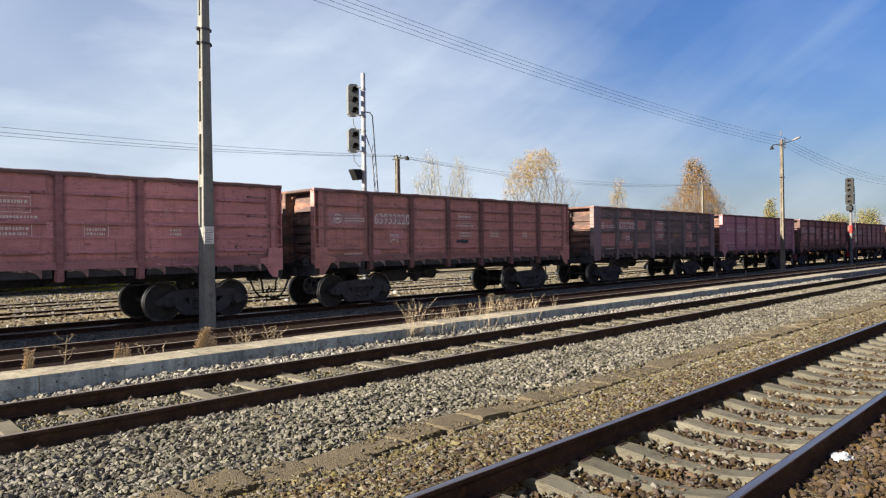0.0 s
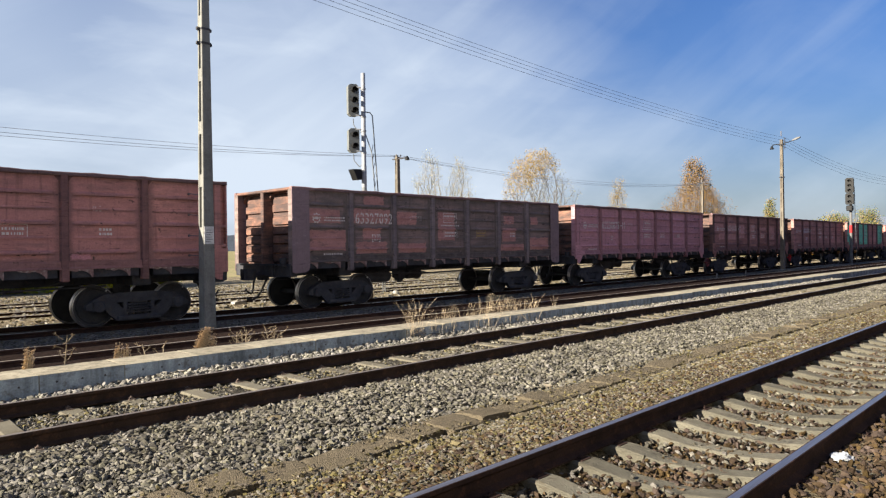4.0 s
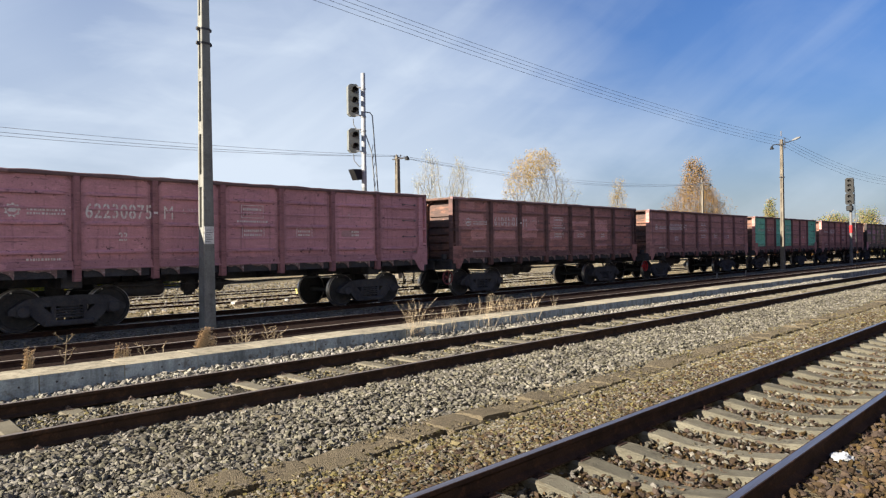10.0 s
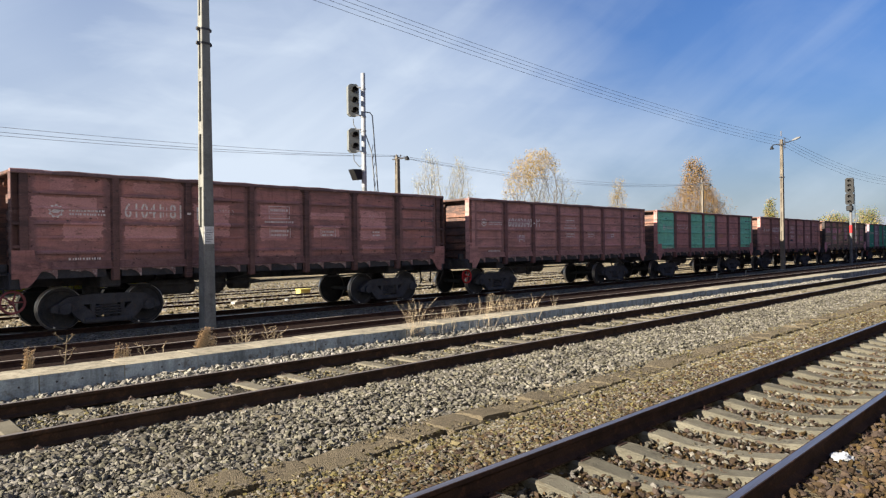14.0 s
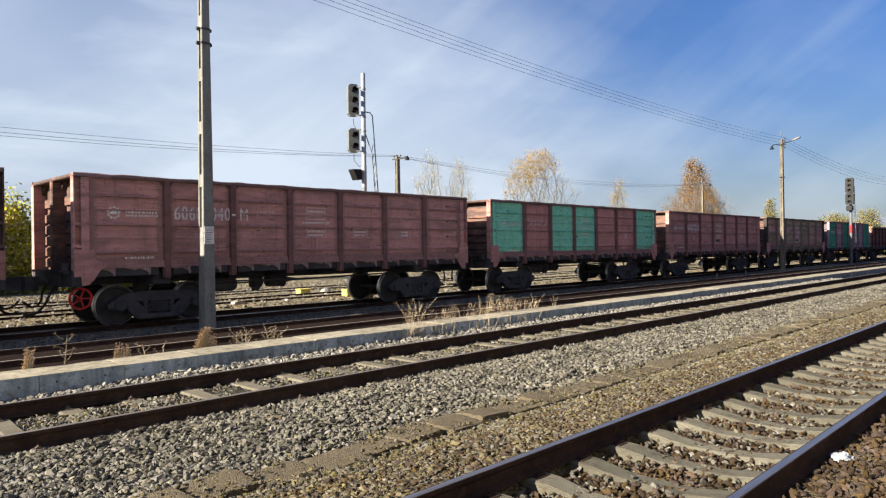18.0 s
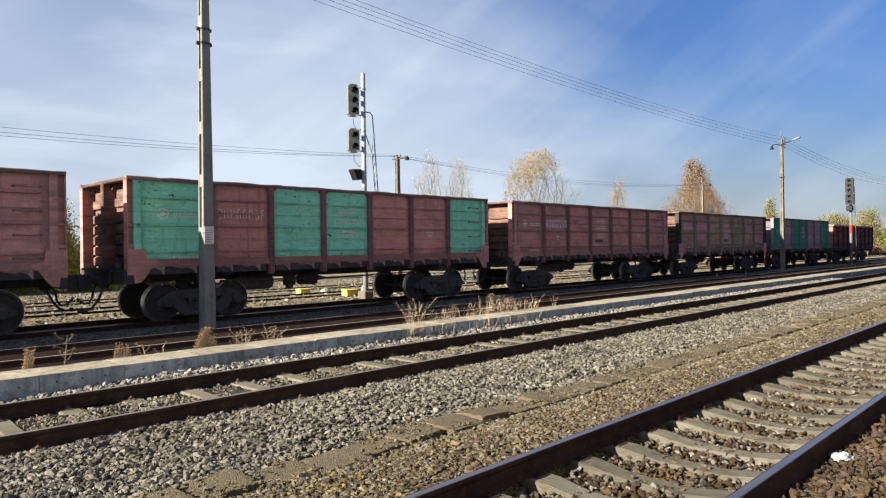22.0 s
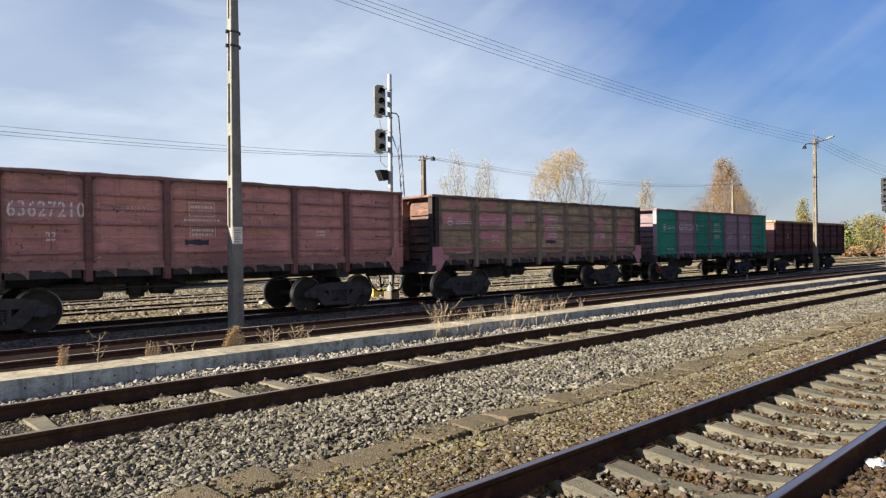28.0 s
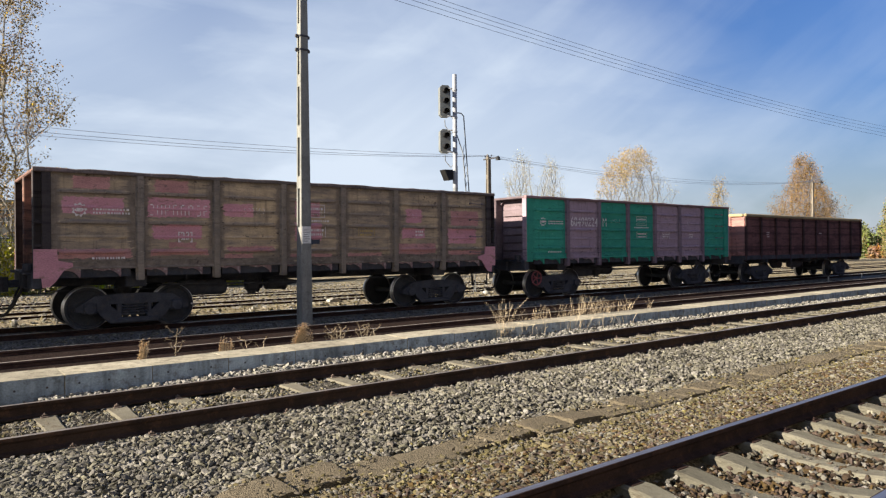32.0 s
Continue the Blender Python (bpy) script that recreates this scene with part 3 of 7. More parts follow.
for i in range(130):
    part("cover_slab", slab_mes[i * 3 % 5], SLAB, slabs, "", (-2.1 + i * 0.512, 4.85 + rng.normal(0, 0.03), -0.06 + rng.normal(0, 0.016)),
         (rng.normal(0, 0.05), rng.normal(0, 0.05), rng.normal(0, 0.07)))


# ---- loose ballast stones ----
def stones(name, label, mat, places, sizes, squash=0.9, round_ones=None, form=(1.4, 0.95, 0.55)):
    """Many broken stones in one mesh, turned at random: many-faced nearby, plain blocks farther along."""
    if round_ones is None:
        near = places[:, 0] < 13
        stones(name, label, mat, places[near], sizes[near], squash, True, form)
        return stones(name, label, mat, places[~near], sizes[~near], squash, False, form)
    if round_ones:
        g = (1 + 5 ** 0.5) / 2
        base = np.array([(-1, g, 0), (1, g, 0), (-1, -g, 0), (1, -g, 0), (0, -1, g), (0, 1, g), (0, -1, -g), (0, 1, -g), (g, 0, -1), (g, 0, 1), (-g, 0, -1), (-g, 0, 1)]) * 0.42
        quads = np.array([(0, 11, 5), (0, 5, 1), (0, 1, 7), (0, 7, 10), (0, 10, 11), (1, 5, 9), (5, 11, 4), (11, 10, 2), (10, 7, 6), (7, 1, 8),
                          (3, 9, 4), (3, 4, 2), (3, 2, 6), (3, 6, 8), (3, 8, 9), (4, 9, 5), (2, 4, 11), (6, 2, 10), (8, 6, 7), (9, 8, 1)])
    else:
        base = np.array([(-1, -0.9, -0.6), (0.9, -1, -0.7), (1, 0.8, -0.6), (-0.8, 1, -0.7), (-0.7, -0.6, 0.8), (0.6, -0.8, 0.9), (0.8, 0.7, 0.6), (-0.9, 0.5, 0.9)]) * 0.62
        quads = np.array([(3, 2, 1, 0), (4, 5, 6, 7), (0, 1, 5, 4), (1, 2, 6, 5), (2, 3, 7, 6), (3, 0, 4, 7)])
    nv, (nf, fv) = len(base), quads.shape
    n = len(places)
    q = rng.normal(size=(n, 4))
    q /= np.linalg.norm(q, axis=1)[:, None]
    w, x, y, z = q.T
    rot = np.stack([1 - 2 * (y * y + z * z), 2 * (x * y - z * w), 2 * (x * z + y * w), 2 * (x * y + z * w), 1 - 2 * (x * x + z * z), 2 * (y * z - x * w),
                    2 * (x * z - y * w), 2 * (y * z + x * w), 1 - 2 * (x * x + y * y)], 1).reshape(n, 3, 3)
    pts = base[None] + rng.normal(0, 0.17, (n, nv, 3))
    pts *= rng.uniform(0.75, 1.25, (n, 1, 3)) * np.array(form)
    pts = np.einsum("nij,nkj->nki", rot, pts)
    pts[:, :, 2] *= squash
    pts = pts * sizes[:, None, None] + places[:, None, :]
    faces = (quads[None] + (np.arange(n) * nv)[:, None, None]).reshape(-1)
    me = bpy.data.meshes.new(name)
    me.vertices.add(n * nv)
    me.vertices.foreach_set("co", pts.reshape(-1))
    me.loops.add(n * nf * fv)
    me.loops.foreach_set("vertex_index", faces)
    me.polygons.add(n * nf)
    me.polygons.foreach_set("loop_start", np.arange(n * nf) * fv)
    me.polygons.foreach_set("use_smooth", np.zeros(n * nf, dtype=bool))
    me.update(calc_edges=True)
    return tagged(part(name, me, mat), label, "gravel", kind="stuff")


def scatter(n, x0, x1, y0, y1, z, near_bias=1.6):
    """Random places, denser towards the small x end."""
    u = rng.uniform(0, 1, n) ** near_bias
    p = np.empty((n, 3))
    p[:, 0], p[:, 1] = x0 + (x1 - x0) * u, rng.uniform(y0, y1, n)
    p[:, 2] = z(p[:, 1]) if callable(z) else z
    return p


def off(p, y, half):
    return p[np.abs(p[:, 1] - y) > half]


def bed2(y):
    return np.interp(y, [4.65, 5.1, 5.6, 6.3, 9.48], [-0.2, -0.13, -0.1, -0.085, -0.075])


p = scatter(66000, 0.3, 36, 5.08, 7.03, bed2, 1.75)
p[:, 2] += rng.uniform(-0.035, 0.035, len(p)) + 0.025 * np.sin(p[:, 0] * 1.7) * np.sin(p[:, 1] * 2.3)
stones("ballast_stones", "loose clean grey broken stone along the track", STONE_GREY, p, rng.uniform(0.017, 0.04, len(p)), 0.72, None, (1.4, 1.0, 0.7))
p = scatter(21000, 0.8, 36, 7.22, 8.52, lambda y: np.interp(y, [7.2, 7.5, 8.1, 8.5], [-0.088, -0.085, -0.083, -0.09]), 1.7)
p[:, 2] += rng.uniform(-0.02, 0.02, len(p)) + 0.018 * np.sin(p[:, 0] * 2.3 + 1.0) * np.sin(p[:, 1] * 4.1)
stones("ballast_stones", "brownish broken stone between the rails", STONE_BROWN, p[::3], rng.uniform(0.018, 0.04, len(p[::3])), 0.72)
stones("ballast_stones", "greyish broken stone between the rails", STONE_GREY, np.delete(p, np.s_[::3], 0), rng.uniform(0.018, 0.04, len(p) - len(p[::3])), 0.72)
p = scatter(9500, 1.2, 36, 8.75, 9.48, -0.06, 1.6)
p[:, 2] += rng.uniform(-0.02, 0.05, len(p)) + np.clip((p[:, 0] - 2.2) * 0.03, 0, 0.07)
stones("ballast_stones", "pale broken stone heaped against the low wall", STONE_PALE, p, rng.uniform(0.022, 0.046, len(p)), 0.75)


def strip_z(y):
    return np.interp(y, [3.2, 3.35, 4.1, 4.5, 4.64], [-0.02, 0.0, -0.025, -0.075, -0.1])


p = off(scatter(44000, 0.8, 32, 3.26, 4.66, strip_z, 1.75), 3.19, 0.07)
p[:, 2] += rng.uniform(-0.02, 0.016, len(p))
stones("ballast_stones", "small yellowish brown stones beside the main line", STONE_BROWN, p, rng.uniform(0.011, 0.03, len(p)), 0.65, None, (1.35, 1.0, 0.7))
p = off(scatter(9000, 0.8, 32, 3.26, 4.3, strip_z, 1.75), 3.19, 0.07)
p[:, 2] += rng.uniform(-0.008, 0.018, len(p))
stones("ballast_stones", "reddish stones mixed into the strip beside the rail", STONE_RED, p, rng.uniform(0.016, 0.036, len(p)), 0.68, None, (1.35, 1.0, 0.7))
p = off(scatter(7000, 0.8, 32, 3.3, 4.66, strip_z, 1.75), 3.19, 0.07)
p[:, 2] += rng.uniform(-0.008, 0.016, len(p))
stones("ballast_stones", "grey stones mixed into the strip beside the rail", STONE_GREY, p, rng.uniform(0.014, 0.034, len(p)), 0.68, None, (1.35, 1.0, 0.7))
p = scatter(21000, 2.5, 34, 1.76, 3.12, lambda y: np.interp(y, [1.7, 2.0, 2.9, 3.12], [-0.08, -0.095, -0.095, -0.11]), 1.6)
p[:, 2] += rng.uniform(-0.03, 0.045, len(p))
stones("ballast_stones", "brown broken stone between concrete sleepers", STONE_RED, p, rng.uniform(0.016, 0.036, len(p)), 0.8, None, (1.4, 1.0, 0.65))
p = scatter(4500, 2.5, 34, 1.76, 3.12, -0.085, 1.6)
p[:, 2] += rng.uniform(-0.02, 0.05, len(p))
stones("ballast_stones", "grey broken stone between concrete sleepers", STONE_GREY, p, rng.uniform(0.014, 0.034, len(p)), 0.8, None, (1.4, 1.0, 0.65))
p = scatter(14000, 2.5, 30, 0.2, 1.6, 0.005, 1.5)
p[:, 2] += rng.uniform(-0.02, 0.03, len(p))
p = p[p[:, 1] > 0.1 + rng.uniform(0, 1, len(p)) ** 2 * 1.1]
stones("ballast_stones", "reddish brown broken stone on the near shoulder", STONE_RED, p, rng.uniform(0.016, 0.04, len(p)), 0.8, None, (1.4, 1.0, 0.65))
p = scatter(4200, 0.5, 30, 4.6, 5.14, -0.045, 1.6)
p = p[np.abs(p[:, 1] - 4.86) + 0.1 * np.sin(p[:, 0] * 3.1) > rng.uniform(0.0, 0.26, len(p))]
p[:, 2] += rng.uniform(-0.012, 0.008, len(p))
stones("ballast_stones", "small stones strewn over the cover slabs", STONE_BROWN, p, rng.uniform(0.008, 0.026, len(p)), 0.7)
p = scatter(40, 2, 30, 3.5, 6.9, lambda y: np.interp(y, [3.5, 4.1, 4.62, 5.1, 5.6, 6.9], [0.01, 0.0, -0.07, -0.1, -0.07, -0.05]), 1.3)
stones("large_stones", "a few larger pale stones lying on the gravel", STONE_BROWN, p, rng.uniform(0.04, 0.075, len(p)), 0.7, True, (1.4, 1.0, 0.6))
p = scatter(9000, 0.5, 40, 14.45, 16.6, lambda y: np.interp(y, [14.4, 15.0, 15.7, 16.2], [-0.08, -0.115, -0.16, -0.115]), 1.4)
stones("ballast_stones", "sooty grey stones between the train and the next track", STONE_GREY, p, rng.uniform(0.015, 0.045, len(p)), 0.7, False)
p = scatter(2600, 45.5, 61.0, 14.6, 16.2, lambda y: -0.13 + 0.16 * np.sin(np.pi * (y - 14.6) / 1.6), 1.0)
stones("gravel_heap", "low heap of fresh pale gravel beside the train", STONE_PALE, p, rng.uniform(0.03, 0.07, len(p)), 0.7, False)
# the same stones go on behind and beside the viewer
for n, y0, y1, z, mat, lo, hi in ((9000, 5.15, 7.02, -0.09, STONE_GREY, 0.02, 0.046), (2600, 7.22, 8.52, -0.085, STONE_BROWN, 0.02, 0.045), (900, 8.75, 9.48, -0.07, STONE_GREY, 0.025, 0.05),
                                  (9000, 3.28, 4.75, -0.025, STONE_BROWN, 0.013, 0.034), (7000, 1.76, 3.12, -0.085, STONE_RED, 0.018, 0.04), (7000, 0.2, 1.6, 0.005, STONE_RED, 0.018, 0.042), (9000, -2.6, 1.6, 0.0, STONE_RED, 0.018, 0.042)):
    p = scatter(n, -12.0, 3.2 if y0 < 3 else 1.2, y0, y1, z, 0.8)
    if y0 < 0.5:
        p[:, 2] = np.interp(p[:, 1], [-9, -1.2, 0.2, 1.5, 1.66], [-0.25, -0.12, -0.03, 0.0, -0.02])
        p = p[rng.uniform(-2.8, 0.6, len(p)) < p[:, 1]]
    p = p[rng.uniform(-12.0, -5.0, len(p)) < p[:, 0]]
    p[:, 2] += rng.uniform(-0.015, 0.015, len(p))
    stones("ballast_stones", "broken stone along the tracks", mat, p, rng.uniform(lo, hi, len(p)), 0.9, False)
p = scatter(4200, 2.6, 26, -2.6, 0.3, 0.0, 1.3)
p[:, 2] = np.interp(p[:, 1], [-9, -1.2, 0.2, 1.5], [-0.25, -0.12, -0.03, 0.0]) + rng.uniform(-0.015, 0.015, len(p))
p = p[rng.uniform(-2.8, 0.4, len(p)) < p[:, 1]]
stones("ballast_stones", "reddish brown stones thinning out from the track", STONE_RED, p, rng.uniform(0.018, 0.042, len(p)), 0.9, False)
p = scatter(12000, 1.0, 40, 19.9, 34, lambda y: np.interp(y, [19.9, 20.5, 28, 36], [-0.15, -0.07, -0.08, -0.2]), 1.0)
stones("yard_stones", "brown scattered stones in the yard behind the train", STONE_BROWN, p[::2], rng.uniform(0.03, 0.07, len(p[::2])))
stones("yard_stones", "pale scattered stones in the yard behind the train", STONE_PALE, p[1::2], rng.uniform(0.03, 0.08, len(p[1::2])))


# ---- goods wagons ----
LEN, HALF = 12.75, 1.57
POSTS = [0.24, 2.08, 3.80, 5.52, 7.24, 8.96, 10.68, 12.51]
TRACK_Y = 17.695


BEADS = ((1.74, 0.05, 1.0), (2.06, 0.035, 0.4), (2.38, 0.055, 1.0), (2.70, 0.035, 0.4), (3.03, 0.05, 1.0))
BEAD_ROWS = [(1.54, 0.0)] + [q for z, t, d in BEADS for q in ((z - t * 0.7, 0.0), (z - t * 0.55, d), (z + t * 0.3, d), (z + t * 1.1, 0.0))] + [(3.43, 0.0)]


def side_panel_mesh(w):
    """Pressed steel sheet of one bay with long horizontal beads."""
    m = Mesh()
    h = w / 2
    cols = [(-h, 0), (-h * 0.82, 0), (-h * 0.82 + 0.1, 0.55), (-h * 0.82 + 0.24, 1), (h * 0.82 - 0.24, 1), (h * 0.82 - 0.1, 0.55), (h * 0.82, 0), (h, 0)]
    m.pressed(cols, BEAD_ROWS, -1.505, -1.49, 0.062, lambda u, v, q: (u, q, v))
    return m.done("side_panel")


def post_mesh():
    """Hat-section stanchion that runs down past the sill to a blunt foot."""
    m = Mesh()
    m.prism([(-0.1, -1.506), (-0.085, -1.512), (-0.07, -1.575), (-0.055, -1.585), (0.055, -1.585), (0.07, -1.575), (0.085, -1.512), (0.1, -1.506), (0.06, -1.42), (-0.06, -1.42)], 1.13, 3.42, "z")
    m.box(-0.07, 0.07, -1.578, -1.4, 1.1, 1.16, 0.008)
    m.prism([(-0.1, 3.42), (-0.19, 3.42), (-0.1, 3.3)], -1.52, -1.507)
    m.prism([(0.1, 3.42), (0.19, 3.42), (0.1, 3.3)], -1.52, -1.507)
    return m.done("stanchion")


def corner_mesh():
    """Corner stanchion: end flange, recessed web with two stiffening plates, side strip."""
    m = Mesh()
    m.box(0.0, 0.03, -1.57, -1.38, 1.3, 3.44, 0.006)
    m.box(0.03, 0.3, -1.44, -1.41, 1.3, 3.42)
    for z in (2.33, 1.84):
        m.box(0.03, 0.16, -1.56, -1.44, z, z + 0.07, 0.005)
    m.cur = 1
    m.box(0.16, 0.33, -1.555, -1.45, 1.3, 3.43, 0.01)
    return m.done("corner_stanchion")


def flush_corner_mesh():
    """Corner whose side sheet runs flush to the end flange."""
    m = Mesh()
    m.box(0.0, 0.035, -1.57, -1.38, 1.3, 3.44, 0.006)
    m.cur = 1
    m.box(0.035, 0.34, -1.555, -1.45, 1.28, 3.43, 0.01)
    return m.done("corner_stanchion")


def solid_corner_mesh():
    """Corner closed by one plain plate from the rim to below the sill, its lower edge rounded."""
    m = Mesh()
    m.box(0.0, 0.03, -1.57, -1.38, 1.3, 3.44, 0.006)
    m.cur = 1
    m.prism([(0.0, 3.42), (0.57, 3.42), (0.57, 1.24), (0.52, 1.15), (0.42, 1.1), (0.1, 1.08), (0.0, 1.12)], -1.59, -1.574)
    m.box(0.05, 0.5, -1.574, -1.45, 1.3, 3.41)
    return m.done("corner_stanchion")


def corner_plate_mesh():
    m = Mesh()
    m.prism([(0.0, 1.80), (0.42, 1.80), (0.45, 1.56), (0.72, 1.5), (0.72, 1.42), (0.56, 1.36), (0.4, 1.12), (0.3, 1.02), (0.16, 1.0), (0.14, 1.2), (0.0, 1.2)], -1.588, -1.56)
    m.box(0.2, 0.34, -1.594, -1.588, 1.16, 1.26)
    return m.done("corner_plate")


def end_wall_mesh():
    """Pressed end sheet in two fields with horizontal beads."""
    m = Mesh()
    cols = [(-1.42, 0), (-1.36, 0), (-1.3, 1), (-0.22, 1), (-0.16, 0), (0.16, 0), (0.22, 1), (1.3, 1), (1.36, 0), (1.42, 0)]
    rows = [(1.3, 0)]
    for z in (1.5, 1.77, 2.04, 2.31, 2.58, 2.95):
        rows += [(z - 0.125, 0), (z - 0.1, 1), (z + 0.09, 1), (z + 0.125, 0)]
    rows.append((3.43, 0))
    m.pressed(cols, rows, 0.30, 0.32, 0.07, lambda u, v, q: (q, u, v))
    return m.done("end_wall")


def hatch_bracket_mesh():
    """Triangular hatch hinge bracket under the sill with its latch."""
    m = Mesh()
    m.prism([(-0.2, 1.39), (0.09, 1.39), (0.092, 1.26), (0.085, 1.195), (0.072, 1.185), (0.03, 1.25), (-0.04, 1.305), (-0.14, 1.345)], -1.552, -1.52)
    m.prism([(-0.46, 1.385), (-0.05, 1.385), (-0.05, 1.345), (-0.2, 1.34), (-0.26, 1.318), (-0.34, 1.335), (-0.46, 1.352)], -1.548, -1.52)
    m.prism([(-0.02, 1.36), (0.03, 1.36), (0.035, 1.3), (0.0, 1.29)], -1.575, -1.552)
    m.lathe([(0.02, -1.562), (0.02, -1.55)], 8, "y", (-0.27, 0, 1.37))
    return m.done("hatch_bracket")


def side_frame_mesh():
    """Cast bogie side frame with two windows and a spring nest opening."""
    m = Mesh()
    m.prism([(-1.2, 0.52), (-0.84, 0.75), (-0.3, 0.79), (0.3, 0.79), (0.84, 0.75), (1.2, 0.52), (1.2, 0.42), (1.06, 0.4), (0.78, 0.42), (0.66, 0.56), (-0.66, 0.56), (-0.78, 0.42), (-1.06, 0.4), (-1.2, 0.42)], -0.09, 0.09)
    for s in (-1, 1):
        m.prism([(s * 0.84, 0.5), (s * 0.56, 0.58), (s * 0.3, 0.34), (s * 0.3, 0.13), (s * 0.52, 0.14), (s * 0.7, 0.3)], -0.08, 0.08)
        m.box(min(s * 0.27, s * 0.37), max(s * 0.27, s * 0.37), -0.085, 0.085, 0.16, 0.64, 0.015)
    m.box(-0.52, 0.52, -0.12, 0.12, 0.12, 0.25, 0.03)
    for z in (0.3, 0.36, 0.42, 0.48):
        m.box(-0.3, 0.3, -0.1, 0.1, z, z + 0.035, 0.01)
    return m.done("side_frame")


def spring_mesh():
    m = Mesh()
    for x in (-0.17, 0.0, 0.17):
        pts = [(x + 0.06 * math.cos(a), 0.06 * math.sin(a), 0.25 + 0.24 * a / (2 * math.pi * 4.5)) for a in np.linspace(0, 2 * math.pi * 4.5, 46)]
        m.tube(pts, 0.018, 5)
    return m.done("spring_nest")


def wheel_mesh(s):
    """Solid wheel with hub, dished web, rim and flange; s is the side on which it sits."""
    m = Mesh()
    m.lathe([(r, s * a) for r, a in ((0.01, 0.075), (0.12, 0.075), (0.145, 0.05), (0.3, 0.02), (0.385, 0.03), (0.41, 0.062), (0.466, 0.065), (0.47, 0.02), (0.47, -0.03), (0.4, -0.06), (0.13, -0.06), (0.01, -0.06))], 32)
    for k in range(6):
        t = k * math.pi / 3 + 0.2
        m.lathe([(0.016, s * 0.07), (0.016, s * 0.088), (0.004, s * 0.09)], 6, "y", (0.085 * math.cos(t), 0, 0.085 * math.sin(t)))
    m.cur = 1
    m.lathe([(0.4665, s * 0.064), (0.4785, s * 0.06), (0.475, s * -0.02), (0.505, s * -0.035), (0.507, s * -0.06), (0.465, s * -0.066)], 32, "y", (0, 0, 0), False)
    m.cur = 2
    m.box(0.0, 0.035, min(s * 0.06, s * 0.07), max(s * 0.06, s * 0.07), -0.452, -0.42)
    return smooth(m.done("wheel"), 35)


def axle_mesh():
    m = Mesh()
    m.lathe([(0.065, -1.16), (0.065, -0.95), (0.09, -0.92), (0.095, -0.7), (0.08, -0.5), (0.08, 0.5), (0.095, 0.7), (0.09, 0.92), (0.065, 0.95), (0.065, 1.16)], 14)
    return smooth(m.done("wheelset"), 35)


def axle_box_mesh():
    m = Mesh()
    m.box(-0.15, 0.15, -0.11, 0.11, -0.12, 0.14, 0.03)
    m.lathe([(0.13, -0.1), (0.13, -0.15), (0.11, -0.165), (0.02, -0.17)], 14)
    return m.done("axle_box")


def coupler_mesh():
    """Automatic coupler: shank, head with claw, and the lifting arm."""
    m = Mesh()
    m.box(-0.34, 0.3, -0.08, 0.08, 0.97, 1.13, 0.02)
    m.prism([(-0.3, -0.13), (-0.3, 0.15), (-0.5, 0.2), (-0.62, 0.17), (-0.6, 0.08), (-0.47, 0.06), (-0.46, -0.05), (-0.66, -0.12), (-0.6, -0.2), (-0.42, -0.2)], 0.88, 1.2, "z")
    m.box(-0.05, 0.08, -0.26, 0.26, 0.86, 1.24, 0.03)
    m.tube([(-0.02, -1.2, 1.0), (-0.06, -0.9, 0.98), (-0.06, -0.3, 0.98), (-0.3, -0.22, 1.1)], 0.017, 6)
    return m.done("coupler")


def hose_mesh():
    m = Mesh()
    m.tube([(0.1, -0.36, 1.0), (-0.04, -0.36, 0.97), (-0.12, -0.36, 0.84), (-0.24, -0.36, 0.58), (-0.38, -0.35, 0.4), (-0.52, -0.33, 0.34), (-0.66, -0.32, 0.36)], 0.03, 8)
    m.tube([(0.1, 0.3, 0.98), (-0.05, 0.3, 0.95), (-0.12, 0.29, 0.8), (-0.17, 0.24, 0.62), (-0.28, 0.12, 0.5), (-0.42, -0.02, 0.5), (-0.56, -0.12, 0.56), (-0.64, -0.18, 0.64)], 0.026, 8)
    m.lathe([(0.035, -0.04), (0.05, -0.02), (0.05, 0.03), (0.03, 0.05)], 8, "x", (-0.64, -0.32, 0.36))
    return smooth(m.done("air_hose"))


def handwheel_mesh():
    m = Mesh()
    ring = [(0.23 * math.cos(a), 0, 0.23 * math.sin(a)) for a in np.linspace(0, 2 * math.pi, 25)]
    m.tube(ring, 0.027, 8, False)
    for k in range(5):
        a = k * 2 * math.pi / 5
        m.tube([(0, 0, 0), (0.22 * math.cos(a), 0, 0.22 * math.sin(a))], 0.018, 6)
    m.lathe([(0.035, -0.03), (0.035, 0.2)], 10)
    return smooth(m.done("brake_handwheel"))


def underframe_mesh():
    m = Mesh()
    m.box(0.15, LEN - 0.15, -0.3, 0.3, 0.96, 1.34, 0.02)
    return m.done("underframe")


def simple_bearer():
    m = Mesh()
    m.prism([(-1.45, 1.36), (1.45, 1.36), (1.45, 1.14), (0.35, 0.975), (-0.35, 0.975), (-1.45, 1.14)], -0.06, 0.06, "x")
    return m.done("cross_bearer")


def simple_beam():
    m = Mesh()
    m.box(-0.22, 0.22, -1.3, 1.3, 0.94, 1.3, 0.03)
    return m.done("bolster_beam")


